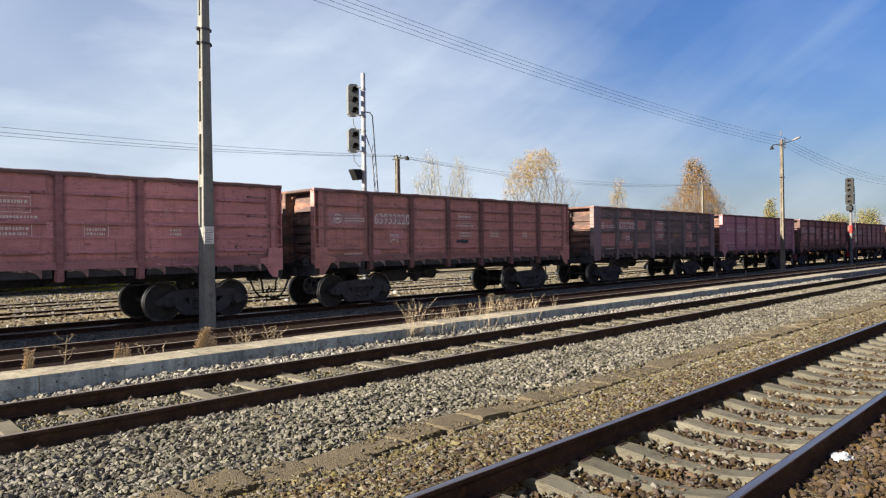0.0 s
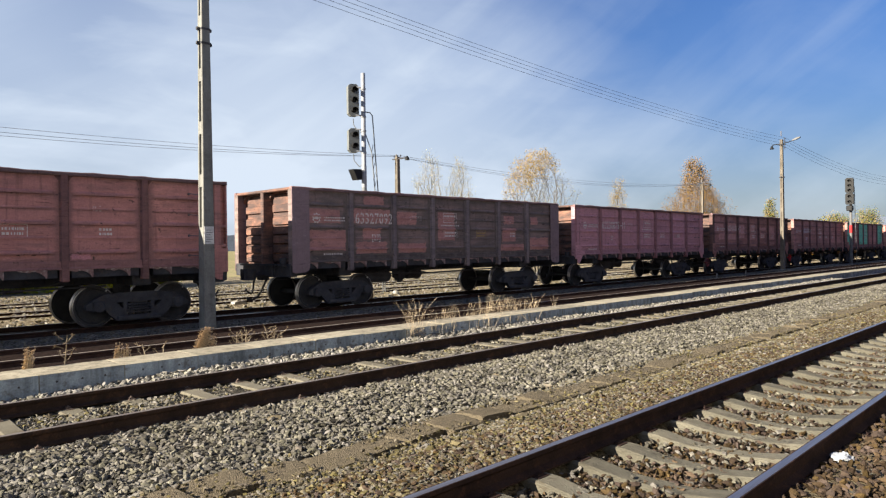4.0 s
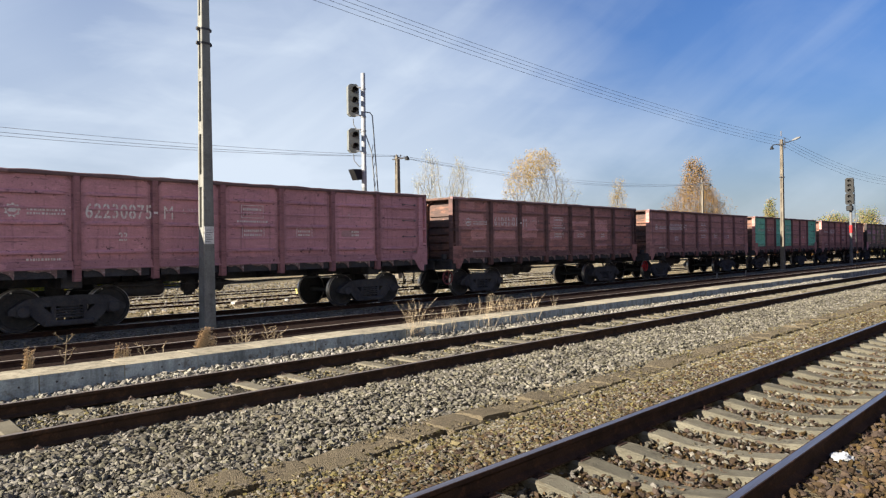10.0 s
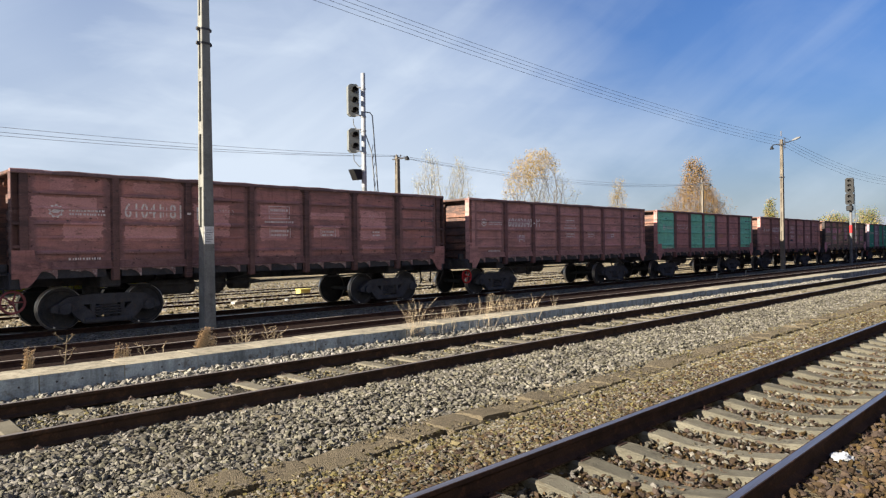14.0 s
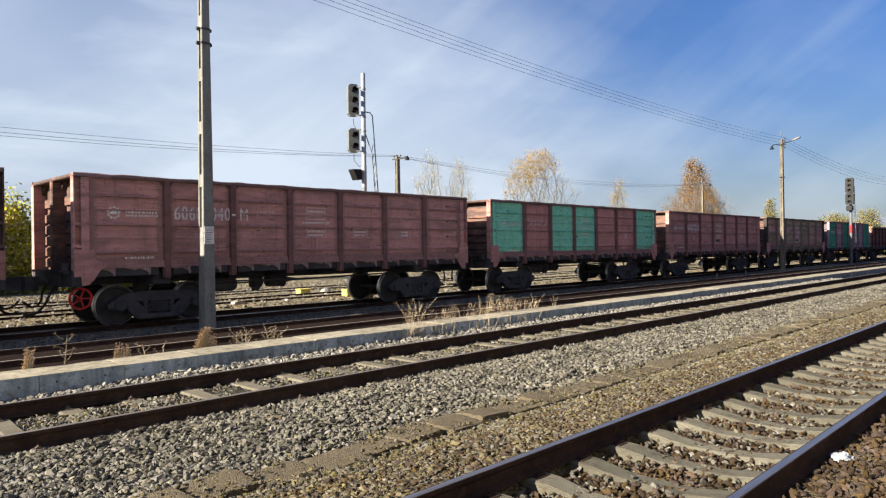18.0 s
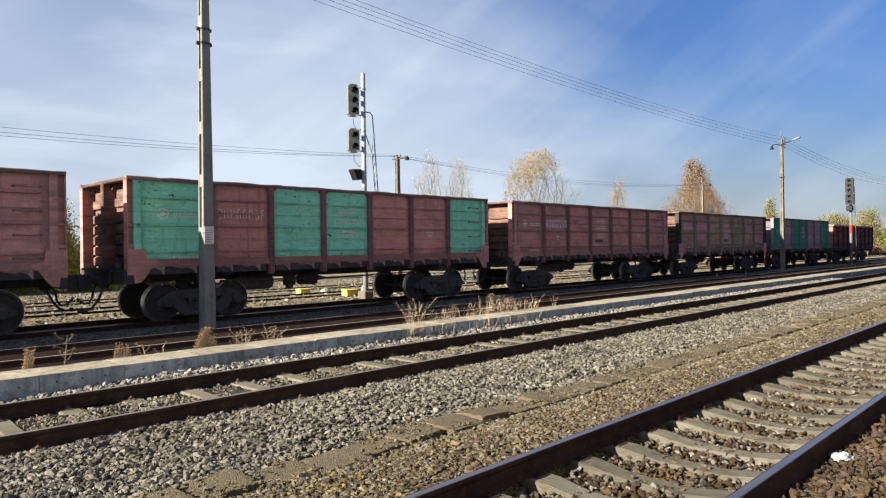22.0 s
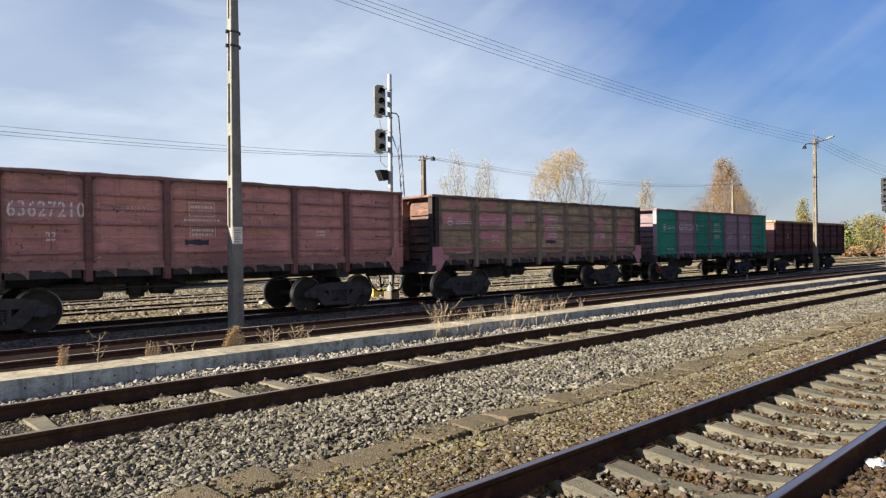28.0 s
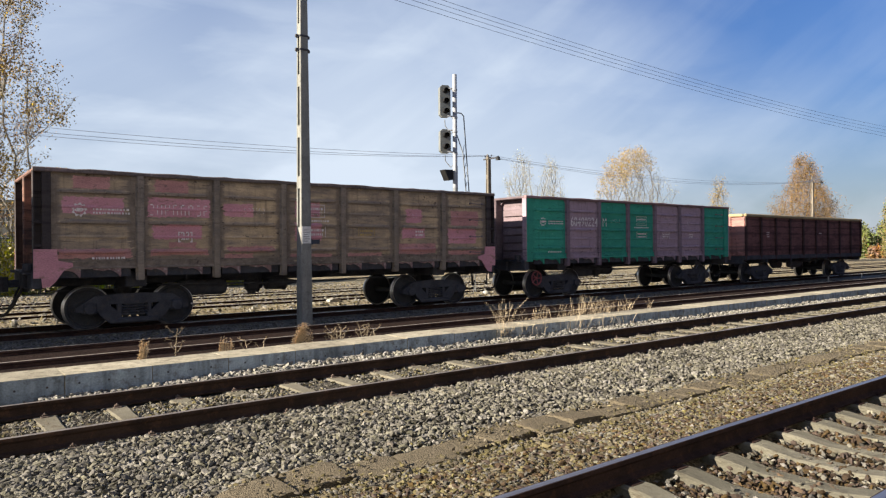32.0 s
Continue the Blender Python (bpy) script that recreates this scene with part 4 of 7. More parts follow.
def end_beam_mesh():
    """Buffer beam with a rubbing plate and the step platform over the coupler."""
    m = Mesh()
    m.box(-0.02, 0.2, -1.5, 1.5, 0.98, 1.34, 0.015)
    m.prism([(-0.16, 1.34), (0.14, 1.34), (0.14, 1.27), (-0.16, 1.29)], -0.95, 1.0)
    m.box(-0.1, 0.0, -0.7, 0.7, 0.98, 1.3, 0.02)
    m.lathe([(0.05, 1.3), (0.095, 1.36), (0.1, 1.5), (0.07, 1.51), (0.065, 1.44)], 12, "z", (-0.06, -1.2, 0))
    m.box(-0.14, 0.02, -1.34, -1.06, 1.27, 1.31, 0.01)
    return m.done("end_beam")


def rung_mesh():
    m = Mesh()
    m.tube([(-0.25, -1.5, 0.012), (-0.25, -1.575, 0.012), (-0.225, -1.6, 0.005), (0.0, -1.605, -0.012), (0.225, -1.6, 0.0), (0.25, -1.575, 0.0), (0.25, -1.5, 0.0)], 0.012, 6)
    for x in (-0.25, 0.25):
        m.lathe([(0.03, -1.5), (0.03, -1.54), (0.02, -1.55)], 8, "y", (x, 0, 0.004))
    return m.done("rung")


def end_chord_mesh():
    """Top beam of the end wall with arched frames over its two fields."""
    m = Mesh()
    m.box(0.0, 0.34, -1.46, 1.46, 3.41, 3.49, 0.02)
    for s in (-1, 1):
        arch = [(1.4, 3.41), (1.4, 3.16), (1.34, 3.28), (1.24, 3.36), (1.1, 3.38), (0.35, 3.38), (0.2, 3.34), (0.11, 3.22), (0.09, 3.22), (0.09, 3.41)]
        m.prism([(s * y, z) for y, z in arch], 0.2, 0.3, "x")
    return m.done("end_chord")


def chord_mesh():
    """Top chord with the dents and ripples of years of loading."""
    m = Mesh()
    r = random.Random(5)
    n, vs = 48, []
    for i in range(n + 1):
        a, b = r.uniform(-0.012, 0.01), r.uniform(-0.006, 0.006)
        for y, z in ((-1.57, 3.41), (-1.585, 3.43), (-1.585 + b, 3.485 + a), (-1.565 + b, 3.503 + a), (-1.47, 3.503 + a * 0.6), (-1.46, 3.41)):
            vs.append((LEN * i / n, y, z))
    fs = [(i * 6 + k, i * 6 + (k + 1) % 6, (i + 1) * 6 + (k + 1) % 6, (i + 1) * 6 + k) for i in range(n) for k in range(6)]
    m.add(vs, fs + [(0, 1, 2, 3, 4, 5), tuple(n * 6 + k for k in (5, 4, 3, 2, 1, 0))])
    return m.done("top_chord")


def simple(name, fn):
    m = Mesh()
    fn(m)
    return m.done(name)


ME = {
    "end_panel": side_panel_mesh(1.78), "panel": side_panel_mesh(1.70), "post": post_mesh(), "corner": corner_mesh(), "solid_corner": solid_corner_mesh(), "flush_corner": flush_corner_mesh(), "corner_plate": corner_plate_mesh(),
    "end_wall": end_wall_mesh(), "bracket": hatch_bracket_mesh(), "side_frame": side_frame_mesh(), "spring": spring_mesh(), "axle": axle_mesh(),
    "axle_box": axle_box_mesh(), "coupler": coupler_mesh(), "hose": hose_mesh(), "handwheel": handwheel_mesh(), "underframe": underframe_mesh(), "cross_bearer": simple_bearer(), "bolster_beam": simple_beam(),
    "end_beam": end_beam_mesh(), "rung": rung_mesh(), "wheel_near": wheel_mesh(-1), "wheel_far": wheel_mesh(1),
    "chord": chord_mesh(),
    "end_chord": end_chord_mesh(),
    "sill": simple("side_sill", lambda m: m.prism([(-1.5, 1.56), (-1.535, 1.54), (-1.54, 1.42), (-1.575, 1.39), (-1.575, 1.37), (-1.44, 1.37), (-1.44, 1.56)], 0.3, LEN - 0.3, "x")),
    "bay_sill": simple("side_sill", lambda m: m.prism([(-1.5, 1.56), (-1.535, 1.54), (-1.54, 1.42), (-1.575, 1.39), (-1.575, 1.37), (-1.44, 1.37), (-1.44, 1.56)], -0.86, 0.86, "x")),
    "end_bay_sill": simple("side_sill", lambda m: m.prism([(-1.5, 1.56), (-1.535, 1.54), (-1.54, 1.42), (-1.575, 1.39), (-1.575, 1.37), (-1.44, 1.37), (-1.44, 1.56)], -0.86, 0.915, "x")),
    "floor": simple("wagon_floor", lambda m: m.box(0.32, LEN - 0.32, -1.49, 1.49, 1.36, 1.42)),
    "hatch": simple("floor_hatch", lambda m: m.prism([(-1.5, 1.36), (-0.4, 1.36), (-0.4, 1.29), (-1.5, 1.19)], -0.72, 0.72, "x")),
    "end_post": simple("end_stanchion", lambda m: m.prism([(0.305, -0.09), (0.02, -0.08), (0.0, -0.06), (0.0, 0.06), (0.02, 0.08), (0.305, 0.09)], 1.3, 3.42, "z")),
    "bolster": simple("bolster", lambda m: (m.box(-0.22, 0.22, -1.1, 1.1, 0.5, 0.7, 0.04), m.lathe([(0.2, 0.68), (0.2, 0.95)], 16, "z"), m.box(-0.95, 0.95, -0.5, -0.42, 0.42, 0.52), m.box(-0.95, 0.95, 0.42, 0.5, 0.42, 0.52))),
    "brake_shoe": simple("brake_beam", lambda m: (m.box(-0.05, 0.05, -0.85, 0.85, 0.36, 0.44, 0.01), m.box(-0.1, 0.0, -0.86, -0.72, 0.28, 0.62, 0.02), m.box(-0.1, 0.0, 0.72, 0.86, 0.28, 0.62, 0.02))),
    "reservoir": smooth(simple("air_reservoir", lambda m: (m.lathe([(0.05, -0.62), (0.16, -0.58), (0.2, -0.5), (0.2, 0.5), (0.16, 0.58), (0.05, 0.62)], 16, "x"), m.box(-0.4, -0.35, -0.05, 0.05, 0.1, 0.42), m.box(0.35, 0.4, -0.05, 0.05, 0.1, 0.42)))),
    "cylinder": smooth(simple("brake_cylinder", lambda m: (m.lathe([(0.05, -0.4), (0.19, -0.36), (0.2, 0.1), (0.22, 0.12), (0.22, 0.18), (0.1, 0.22), (0.03, 0.6)], 16, "x"), m.box(-0.2, 0.0, -0.06, 0.06, 0.12, 0.5)))),
    "valve": simple("brake_valve", lambda m: (m.box(-0.16, 0.16, -0.14, 0.14, -0.2, 0.12, 0.04), m.lathe([(0.1, -0.3), (0.12, -0.2)], 12, "z"), m.box(-0.03, 0.03, -0.03, 0.03, 0.1, 0.45))),
    "brake_rod": simple("brake_rod", lambda m: (m.tube([(0.4, -0.12, 0.86), (5.0, -0.12, 0.82), (8.5, -0.1, 0.86)], 0.018, 6), m.tube([(2.6, -0.95, 0.95), (6.0, -1.0, 0.9), (10.0, -0.95, 0.95)], 0.022, 6))),
}


def paint(name, base, grime, rust, dirt=0.0, rough=0.72, bands=0.16, rim_dirt=0.75):
    """Weathered wagon paint: grime, with painted shade under the ribs, lies in brushed bands along the pressings and
    posts, rust breaks through in chips and runs.
    """
    m = bpy.data.materials.new(name)
    m.use_nodes = True
    n, l = m.node_tree.nodes, m.node_tree.links
    bsdf = n["Principled BSDF"]
    co, info = n.new("ShaderNodeTexCoord"), n.new("ShaderNodeObjectInfo")
    sh = n.new("ShaderNodeVectorMath")
    sh.operation = "MULTIPLY_ADD"
    sh.inputs[1].default_value = (37.0, 71.0, 53.0)
    l.new(info.outputs["Random"], sh.inputs[0])
    l.new(co.outputs["Object"], sh.inputs[2])
    def tex(sc, stretch, det=7, ro=0.6, dis=0.0):
        mp, t = n.new("ShaderNodeMapping"), n.new("ShaderNodeTexNoise")
        mp.inputs["Scale"].default_value = stretch
        t.inputs["Scale"].default_value, t.inputs["Detail"].default_value, t.inputs["Roughness"].default_value, t.inputs["Distortion"].default_value = sc, det, ro, dis
        l.new(sh.outputs[0], mp.inputs["Vector"])
        l.new(mp.outputs[0], t.inputs["Vector"])
        return t.outputs[0]
    def rng_of(src, a, b, c=0.0, d=1.0):
        r = n.new("ShaderNodeMapRange")
        for i, v in enumerate((a, b, c, d)):
            r.inputs[i + 1].default_value = v
        l.new(src, r.inputs[0])
        return r.outputs[0]
    def calc(op, a, b):
        x = n.new("ShaderNodeMath")
        x.operation = op
        for sock, v in zip(x.inputs, (a, b)):
            if isinstance(v, (int, float)):
                sock.default_value = v
            else:
                l.new(v, sock)
        return x.outputs[0]
    def mix(f, a, b):
        x = n.new("ShaderNodeMixRGB")
        l.new(f, x.inputs[0])
        for sock, v in ((x.inputs[1], a), (x.inputs[2], b)):
            if isinstance(v, tuple):
                sock.default_value = (*v, 1)
            else:
                l.new(v, sock)
        return x.outputs[0]
    sep = n.new("ShaderNodeSeparateXYZ")
    l.new(co.outputs["Object"], sep.inputs[0])
    # bands at the pressed ribs, part dirt, part painted rib shade; dirt along the sheet's upright edges
    rib_grime_shade = None
    for z, wdt in ((1.56, 0.1), (1.71, 0.07), (2.35, 0.085), (2.68, 0.05), (3.0, 0.07), (3.42, 0.12)):
        g = rng_of(calc("ABSOLUTE", calc("SUBTRACT", sep.outputs[2], z), 0), 0.0, wdt, 1.0, 0.0)
        rib_grime_shade = g if rib_grime_shade is None else calc("MAXIMUM", rib_grime_shade, g)
    rib_grime_shade = calc("MULTIPLY", rib_grime_shade, rng_of(calc("ABSOLUTE", sep.outputs[1], 0), 1.567, 1.572, 1.0, 0.0))
    edge = rng_of(calc("ABSOLUTE", sep.outputs[0], 0), 0.64, 0.84, 0.0, 0.3)
    brush, cloud = tex(1.0, (1.1, 1.1, 6.0), 8, 0.66, 0.3), tex(1.3, (1, 1, 1), 6, 0.6)
    dirt_shade = calc("ADD", calc("ADD", calc("MULTIPLY", brush, 0.62), calc("MULTIPLY", cloud, 0.38)), calc("ADD", calc("MULTIPLY", rib_grime_shade, bands), edge))
    dirt_shade = rng_of(calc("ADD", dirt_shade, dirt + 0.03), 0.54, 0.70)
    col = mix(rng_of(tex(2.2, (1, 1, 2.2)), 0.35, 0.65), base, tuple(c * 0.84 for c in base))
    col = mix(dirt_shade, col, grime)
    # dirt caught along the rim of each sheet and under the top rail
    height_rim = calc("MAXIMUM", rng_of(sep.outputs[2], 3.22, 3.42), rng_of(sep.outputs[2], 1.72, 1.55))
    rim = calc("MAXIMUM", calc("MULTIPLY", height_rim, 0.8), rng_of(calc("ABSOLUTE", sep.outputs[0], 0), 0.58, 0.84))
    rim = calc("MULTIPLY", rim, rng_of(tex(2.6, (1, 1, 1.5), 8, 0.7), 0.4, 0.62, 0.0, rim_dirt))
    col = mix(rim, col, tuple(c * 0.5 for c in grime))
    run = rng_of(tex(9.0, (1, 1, 0.07), 5), 0.56, 0.74, 0.0, 0.55)
    col = mix(run, col, tuple((c + d) * 0.36 for c, d in zip(grime, rust)))
    chips = calc("MULTIPLY", rng_of(tex(7.0, (1, 1, 1.3), 9, 0.72), 0.585, 0.63), rng_of(calc("ADD", tex(0.9, (1, 1, 1), 3), calc("MULTIPLY", rib_grime_shade, 0.22)), 0.48, 0.62))
    col = mix(chips, col, rust)
    stroke = calc("MULTIPLY", rng_of(tex(2.4, (1.0, 1.0, 11.0), 7, 0.62), 0.585, 0.64, 0.0, 0.8), rng_of(tex(1.1, (1, 1, 1), 3), 0.44, 0.58))
    col = mix(stroke, col, tuple(c * 0.55 for c in grime))
    scuff = calc("MULTIPLY", rng_of(tex(4.2, (1, 1, 2.4), 8, 0.68), 0.6, 0.65, 0.0, 0.5), rng_of(tex(0.8, (1, 1, 1.4), 3), 0.47, 0.6))
    col = mix(scuff, col, tuple(min(c * 1.2 + 0.05, 0.8) for c in base))
    grain = tex(30.0, (1, 1, 1), 5)
    hv = n.new("ShaderNodeHueSaturation")
    l.new(col, hv.inputs["Color"])
    l.new(calc("MULTIPLY", rng_of(grain, 0.3, 0.7, 0.9, 1.1), rng_of(info.outputs["Random"], 0, 1, 1.06, 1.28)), hv.inputs["Value"])
    l.new(hv.outputs[0], bsdf.inputs["Base Color"])
    l.new(rng_of(dirt_shade, 0, 1, rough - 0.12, rough + 0.15), bsdf.inputs["Roughness"])
    bsdf.inputs["Specular IOR Level"].default_value = 0.06
    bp = n.new("ShaderNodeBump")
    bp.inputs["Strength"].default_value, bp.inputs["Distance"].default_value = 0.6, 0.012
    l.new(calc("ADD", calc("MULTIPLY", tex(2.4, (1, 1, 1), 3), 1.6), calc("MULTIPLY", grain, 0.2)), bp.inputs["Height"])
    l.new(bp.outputs[0], bsdf.inputs["Normal"])
    return m


P_ROSE = paint("faded_rose_red_paint", (0.53, 0.25, 0.255), (0.33, 0.165, 0.171), (0.11, 0.07, 0.07), -0.03, rim_dirt=0.25)
P_RED = paint("brick_red_paint", (0.49, 0.232, 0.207), (0.295, 0.157, 0.145), (0.1, 0.066, 0.06), 0.01, rim_dirt=0.4)
P_SOOT = paint("sooted_red_paint", (0.27, 0.19, 0.175), (0.15, 0.122, 0.113), (0.065, 0.056, 0.055), 0.09)
P_PINK = paint("pinkish_red_paint", (0.514, 0.263, 0.29), (0.368, 0.196, 0.217), (0.11, 0.065, 0.07), -0.04, rim_dirt=0.25)
P_BROWN = paint("brown_red_paint", (0.41, 0.195, 0.168), (0.23, 0.13, 0.122), (0.06, 0.042, 0.04), 0.06)
P_TAN = paint("russet_paint", (0.5, 0.255, 0.228), (0.3, 0.168, 0.153), (0.1, 0.067, 0.06), 0.05, rim_dirt=0.5)
P_GREEN = paint("turquoise_green_paint", (0.23, 0.6, 0.42), (0.14, 0.4, 0.285), (0.05, 0.075, 0.065), -0.06, rim_dirt=0.2)
P_OLIVE = paint("olive_brown_paint", (0.46, 0.345, 0.215), (0.215, 0.172, 0.132), (0.06, 0.046, 0.042), 0.075, rim_dirt=1.0)
# darker copy of the mauve, standing in for shade on the end walls
P_MAUVE_SHADE = paint("shaded_mauve_end_paint", (0.17, 0.13, 0.142), (0.13, 0.1, 0.105), (0.07, 0.055, 0.06), 0.08, 0.75, 0.0)
P_MAUVE = paint("mauve_paint", (0.33, 0.24, 0.275), (0.22, 0.165, 0.19), (0.13, 0.09, 0.1), -0.06, rim_dirt=0.3)
P_EMERALD = paint("emerald_paint", (0.045, 0.27, 0.185), (0.035, 0.19, 0.135), (0.03, 0.1, 0.075), -0.1, rim_dirt=0.2)
P_OXIDE = paint("dark_oxide_paint", (0.15, 0.07, 0.062), (0.072, 0.039, 0.037), (0.03, 0.021, 0.021), 0.05, rim_dirt=0.8)
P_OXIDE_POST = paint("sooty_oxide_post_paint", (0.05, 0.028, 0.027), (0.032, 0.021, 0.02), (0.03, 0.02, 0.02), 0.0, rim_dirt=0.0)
# rusty end colour, darkened to hold the shadow of the next wagon
P_END_SHADE = paint("rusty_shaded_end_paint", (0.27, 0.14, 0.1), (0.09, 0.065, 0.06), (0.06, 0.045, 0.04), 0.13, 0.75, 0.0, 0.3)
P_CHORD = paint("worn_dark_chord_paint", (0.27, 0.17, 0.17), (0.16, 0.105, 0.105), (0.09, 0.065, 0.065), -0.1, rim_dirt=0.0)
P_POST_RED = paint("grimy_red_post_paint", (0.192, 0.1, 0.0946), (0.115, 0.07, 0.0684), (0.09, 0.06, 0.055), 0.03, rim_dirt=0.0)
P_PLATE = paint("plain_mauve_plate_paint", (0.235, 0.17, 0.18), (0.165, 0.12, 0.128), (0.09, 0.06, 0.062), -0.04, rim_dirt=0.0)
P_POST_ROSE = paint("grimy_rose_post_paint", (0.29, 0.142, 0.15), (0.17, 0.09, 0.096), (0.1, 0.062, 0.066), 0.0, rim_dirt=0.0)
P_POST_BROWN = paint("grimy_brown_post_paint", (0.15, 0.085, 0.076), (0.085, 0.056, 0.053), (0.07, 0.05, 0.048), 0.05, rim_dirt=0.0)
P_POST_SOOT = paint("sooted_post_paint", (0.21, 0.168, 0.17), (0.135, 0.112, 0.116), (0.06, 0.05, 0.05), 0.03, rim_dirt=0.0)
# near-black corner colour: shade of the hollow stanchion painted in
P_CORNER_SHADE = paint("shade_black_corner_paint", (0.06, 0.05, 0.048), (0.035, 0.03, 0.03), (0.03, 0.025, 0.025), 0.0, rim_dirt=0.0)
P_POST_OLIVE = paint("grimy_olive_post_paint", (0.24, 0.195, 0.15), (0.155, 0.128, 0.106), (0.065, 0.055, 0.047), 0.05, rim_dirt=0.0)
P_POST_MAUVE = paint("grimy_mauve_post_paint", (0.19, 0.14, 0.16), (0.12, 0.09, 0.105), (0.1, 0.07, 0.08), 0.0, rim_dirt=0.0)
P_RIM = material("straw_rim_paint", (0.4, 0.32, 0.18), (0.29, 0.22, 0.125), rough=0.75, scale=2, fine=30, bump=0.2, depth=0.003)
P_PATCH = material("fresh_pink_patch", (0.62, 0.3, 0.335), (0.52, 0.24, 0.27), (0.27, 0.17, 0.13), rough=0.7, scale=1.6, fine=30, bump=0.15, depth=0.002, stretch=(1, 1, 2.5), blotch_at=(0.55, 0.66))
P_PATCH_RED = material("repainted_red_patch", (0.64, 0.34, 0.31), (0.53, 0.27, 0.25), (0.26, 0.14, 0.12), rough=0.7, scale=1.6, fine=30, bump=0.15, depth=0.002, stretch=(1, 1, 2.5), blotch_at=(0.55, 0.66))
STENCIL_FAINT = material("worn_stencil", (0.66, 0.54, 0.5), (0.52, 0.38, 0.35), (0.36, 0.22, 0.2), rough=0.75, scale=9, fine=40, bump=0.1, depth=0.002)
P_PATCH_DIM = material("dull_red_patch", (0.54, 0.275, 0.25), (0.41, 0.205, 0.187), (0.2, 0.13, 0.115), rough=0.72, scale=1.6, fine=30, bump=0.15, depth=0.002, stretch=(1, 1, 2.5), blotch_at=(0.55, 0.66))
P_FADED = material("faded_mauve_patch", (0.5, 0.3, 0.31), (0.42, 0.235, 0.235), (0.3, 0.16, 0.15), rough=0.72, scale=1.6, fine=30, bump=0.15, depth=0.002, stretch=(1, 1, 2.5), blotch_at=(0.55, 0.68))
P_SLATE = material("slate_patch", (0.06, 0.07, 0.09), (0.05, 0.055, 0.07), rough=0.7, scale=3, fine=30, bump=0.1, depth=0.002)
BRACKET_GREY = material("worn_bracket_paint", (0.34, 0.215, 0.205), (0.2, 0.13, 0.126), (0.55, 0.49, 0.47), rough=0.7, scale=4, fine=40, bump=0.2, depth=0.003)


def lettering(text, size):
    """Flat stencilled writing, upright, facing the tracks' near side."""
    cu = bpy.data.curves.new("writing", "FONT")
    cu.body, cu.size, cu.align_x, cu.align_y = text, size, "CENTER", "CENTER"
    cu.space_character, cu.offset = 1.12, 0.0 if text == "M" else 0.006
    ob = bpy.data.objects.new("writing", cu)
    me = bpy.data.meshes.new_from_object(ob)
    bpy.data.objects.remove(ob)
    bpy.data.curves.remove(cu)
    # stencil bridges: a thin upright gap through each round character
    bm = bmesh.new()
    bm.from_mesh(me)
    left = set(bm.faces)
    while left:
        todo, group = [left.pop()], []
        while todo:
            f = todo.pop()
            group.append(f)
            near = {g for e in f.edges for g in e.link_faces} & left
            left -= near
            todo += near
        xs = [v.co.x for f in group for v in f.verts]
        mid = (min(xs) + max(xs)) / 2
        if max(xs) - min(xs) < size * 0.3:
            continue
        for x in (mid - size * 0.022, mid + size * 0.022):
            geom = {x2 for f in group if f.is_valid for x2 in (f, *f.edges, *f.verts)}
            made = bmesh.ops.bisect_plane(bm, geom=list(geom), plane_co=(x, 0, 0), plane_no=(1, 0, 0))["geom"]
            group = [f for f in {*group, *[q for q in made if isinstance(q, bmesh.types.BMFace)]} if f.is_valid]
        bmesh.ops.delete(bm, geom=[f for f in group if abs(f.calc_center_bounds().x - mid) < size * 0.02 and max(v.co.x for v in f.verts) - min(v.co.x for v in f.verts) < size * 0.046], context="FACES")
    bm.to_mesh(me)
    bm.free()
    for v in me.vertices:
        v.co = (v.co.x * 0.73, 0.0, v.co.y)
    me.name = "painted_writing"
    return me


def bars(rows, w, h, frame_line=False):
    """Rows of short painted bars, for writing too small to read."""
    m = Mesh()
    r = random.Random(int(rows * 100 + w * 1000))
    step = h / rows
    for i in range(rows):
        x, z = -w / 2, h / 2 - (i + 0.5) * step
        while x < w / 2 - 0.05:
            b = min(r.uniform(0.02, 0.06), w / 2 - x)
            m.add([(x, 0, z - step * 0.27), (x + b, 0, z - step * 0.27), (x + b, 0, z + step * 0.27), (x, 0, z + step * 0.27)], [(0, 1, 2, 3)])
            x += b + r.uniform(0.012, 0.035)
    if frame_line:
        a, b, t = w / 2 + 0.05, h / 2 + 0.05, 0.014
        for x0, x1, z0, z1 in ((-a, a, b - t, b), (-a, a, -b, -b + t), (-a, -a + t, -b, b), (a - t, a, -b, b)):
            m.add([(x0, 0, z0), (x1, 0, z0), (x1, 0, z1), (x0, 0, z1)], [(0, 1, 2, 3)])
    return m.done("painted_marking")


def digit_bars(n, w, h):
    """One upright pair of bars for each worn, unreadable digit."""
    m = Mesh()
    s = w / n
    for i in range(n):
        x = -w / 2 + (i + 0.5) * s
        strokes = [(-0.32, -0.21, -0.4, 0.4), (0.19, 0.3, 0.04, 0.4), (-0.17, 0.15, 0.37, 0.46), (-0.17, 0.15, -0.46, -0.37), (0.19, 0.3, -0.4, -0.02), (-0.14, 0.12, -0.05, 0.04)]
        for a, b, c, d in random.Random(i * 7 + n).sample(strokes, 3):
            m.add([(x + a * s, 0, c * h), (x + b * s, 0, c * h), (x + b * s, 0, d * h), (x + a * s, 0, d * h)], [(0, 1, 2, 3)])
    return m.done("painted_marking")


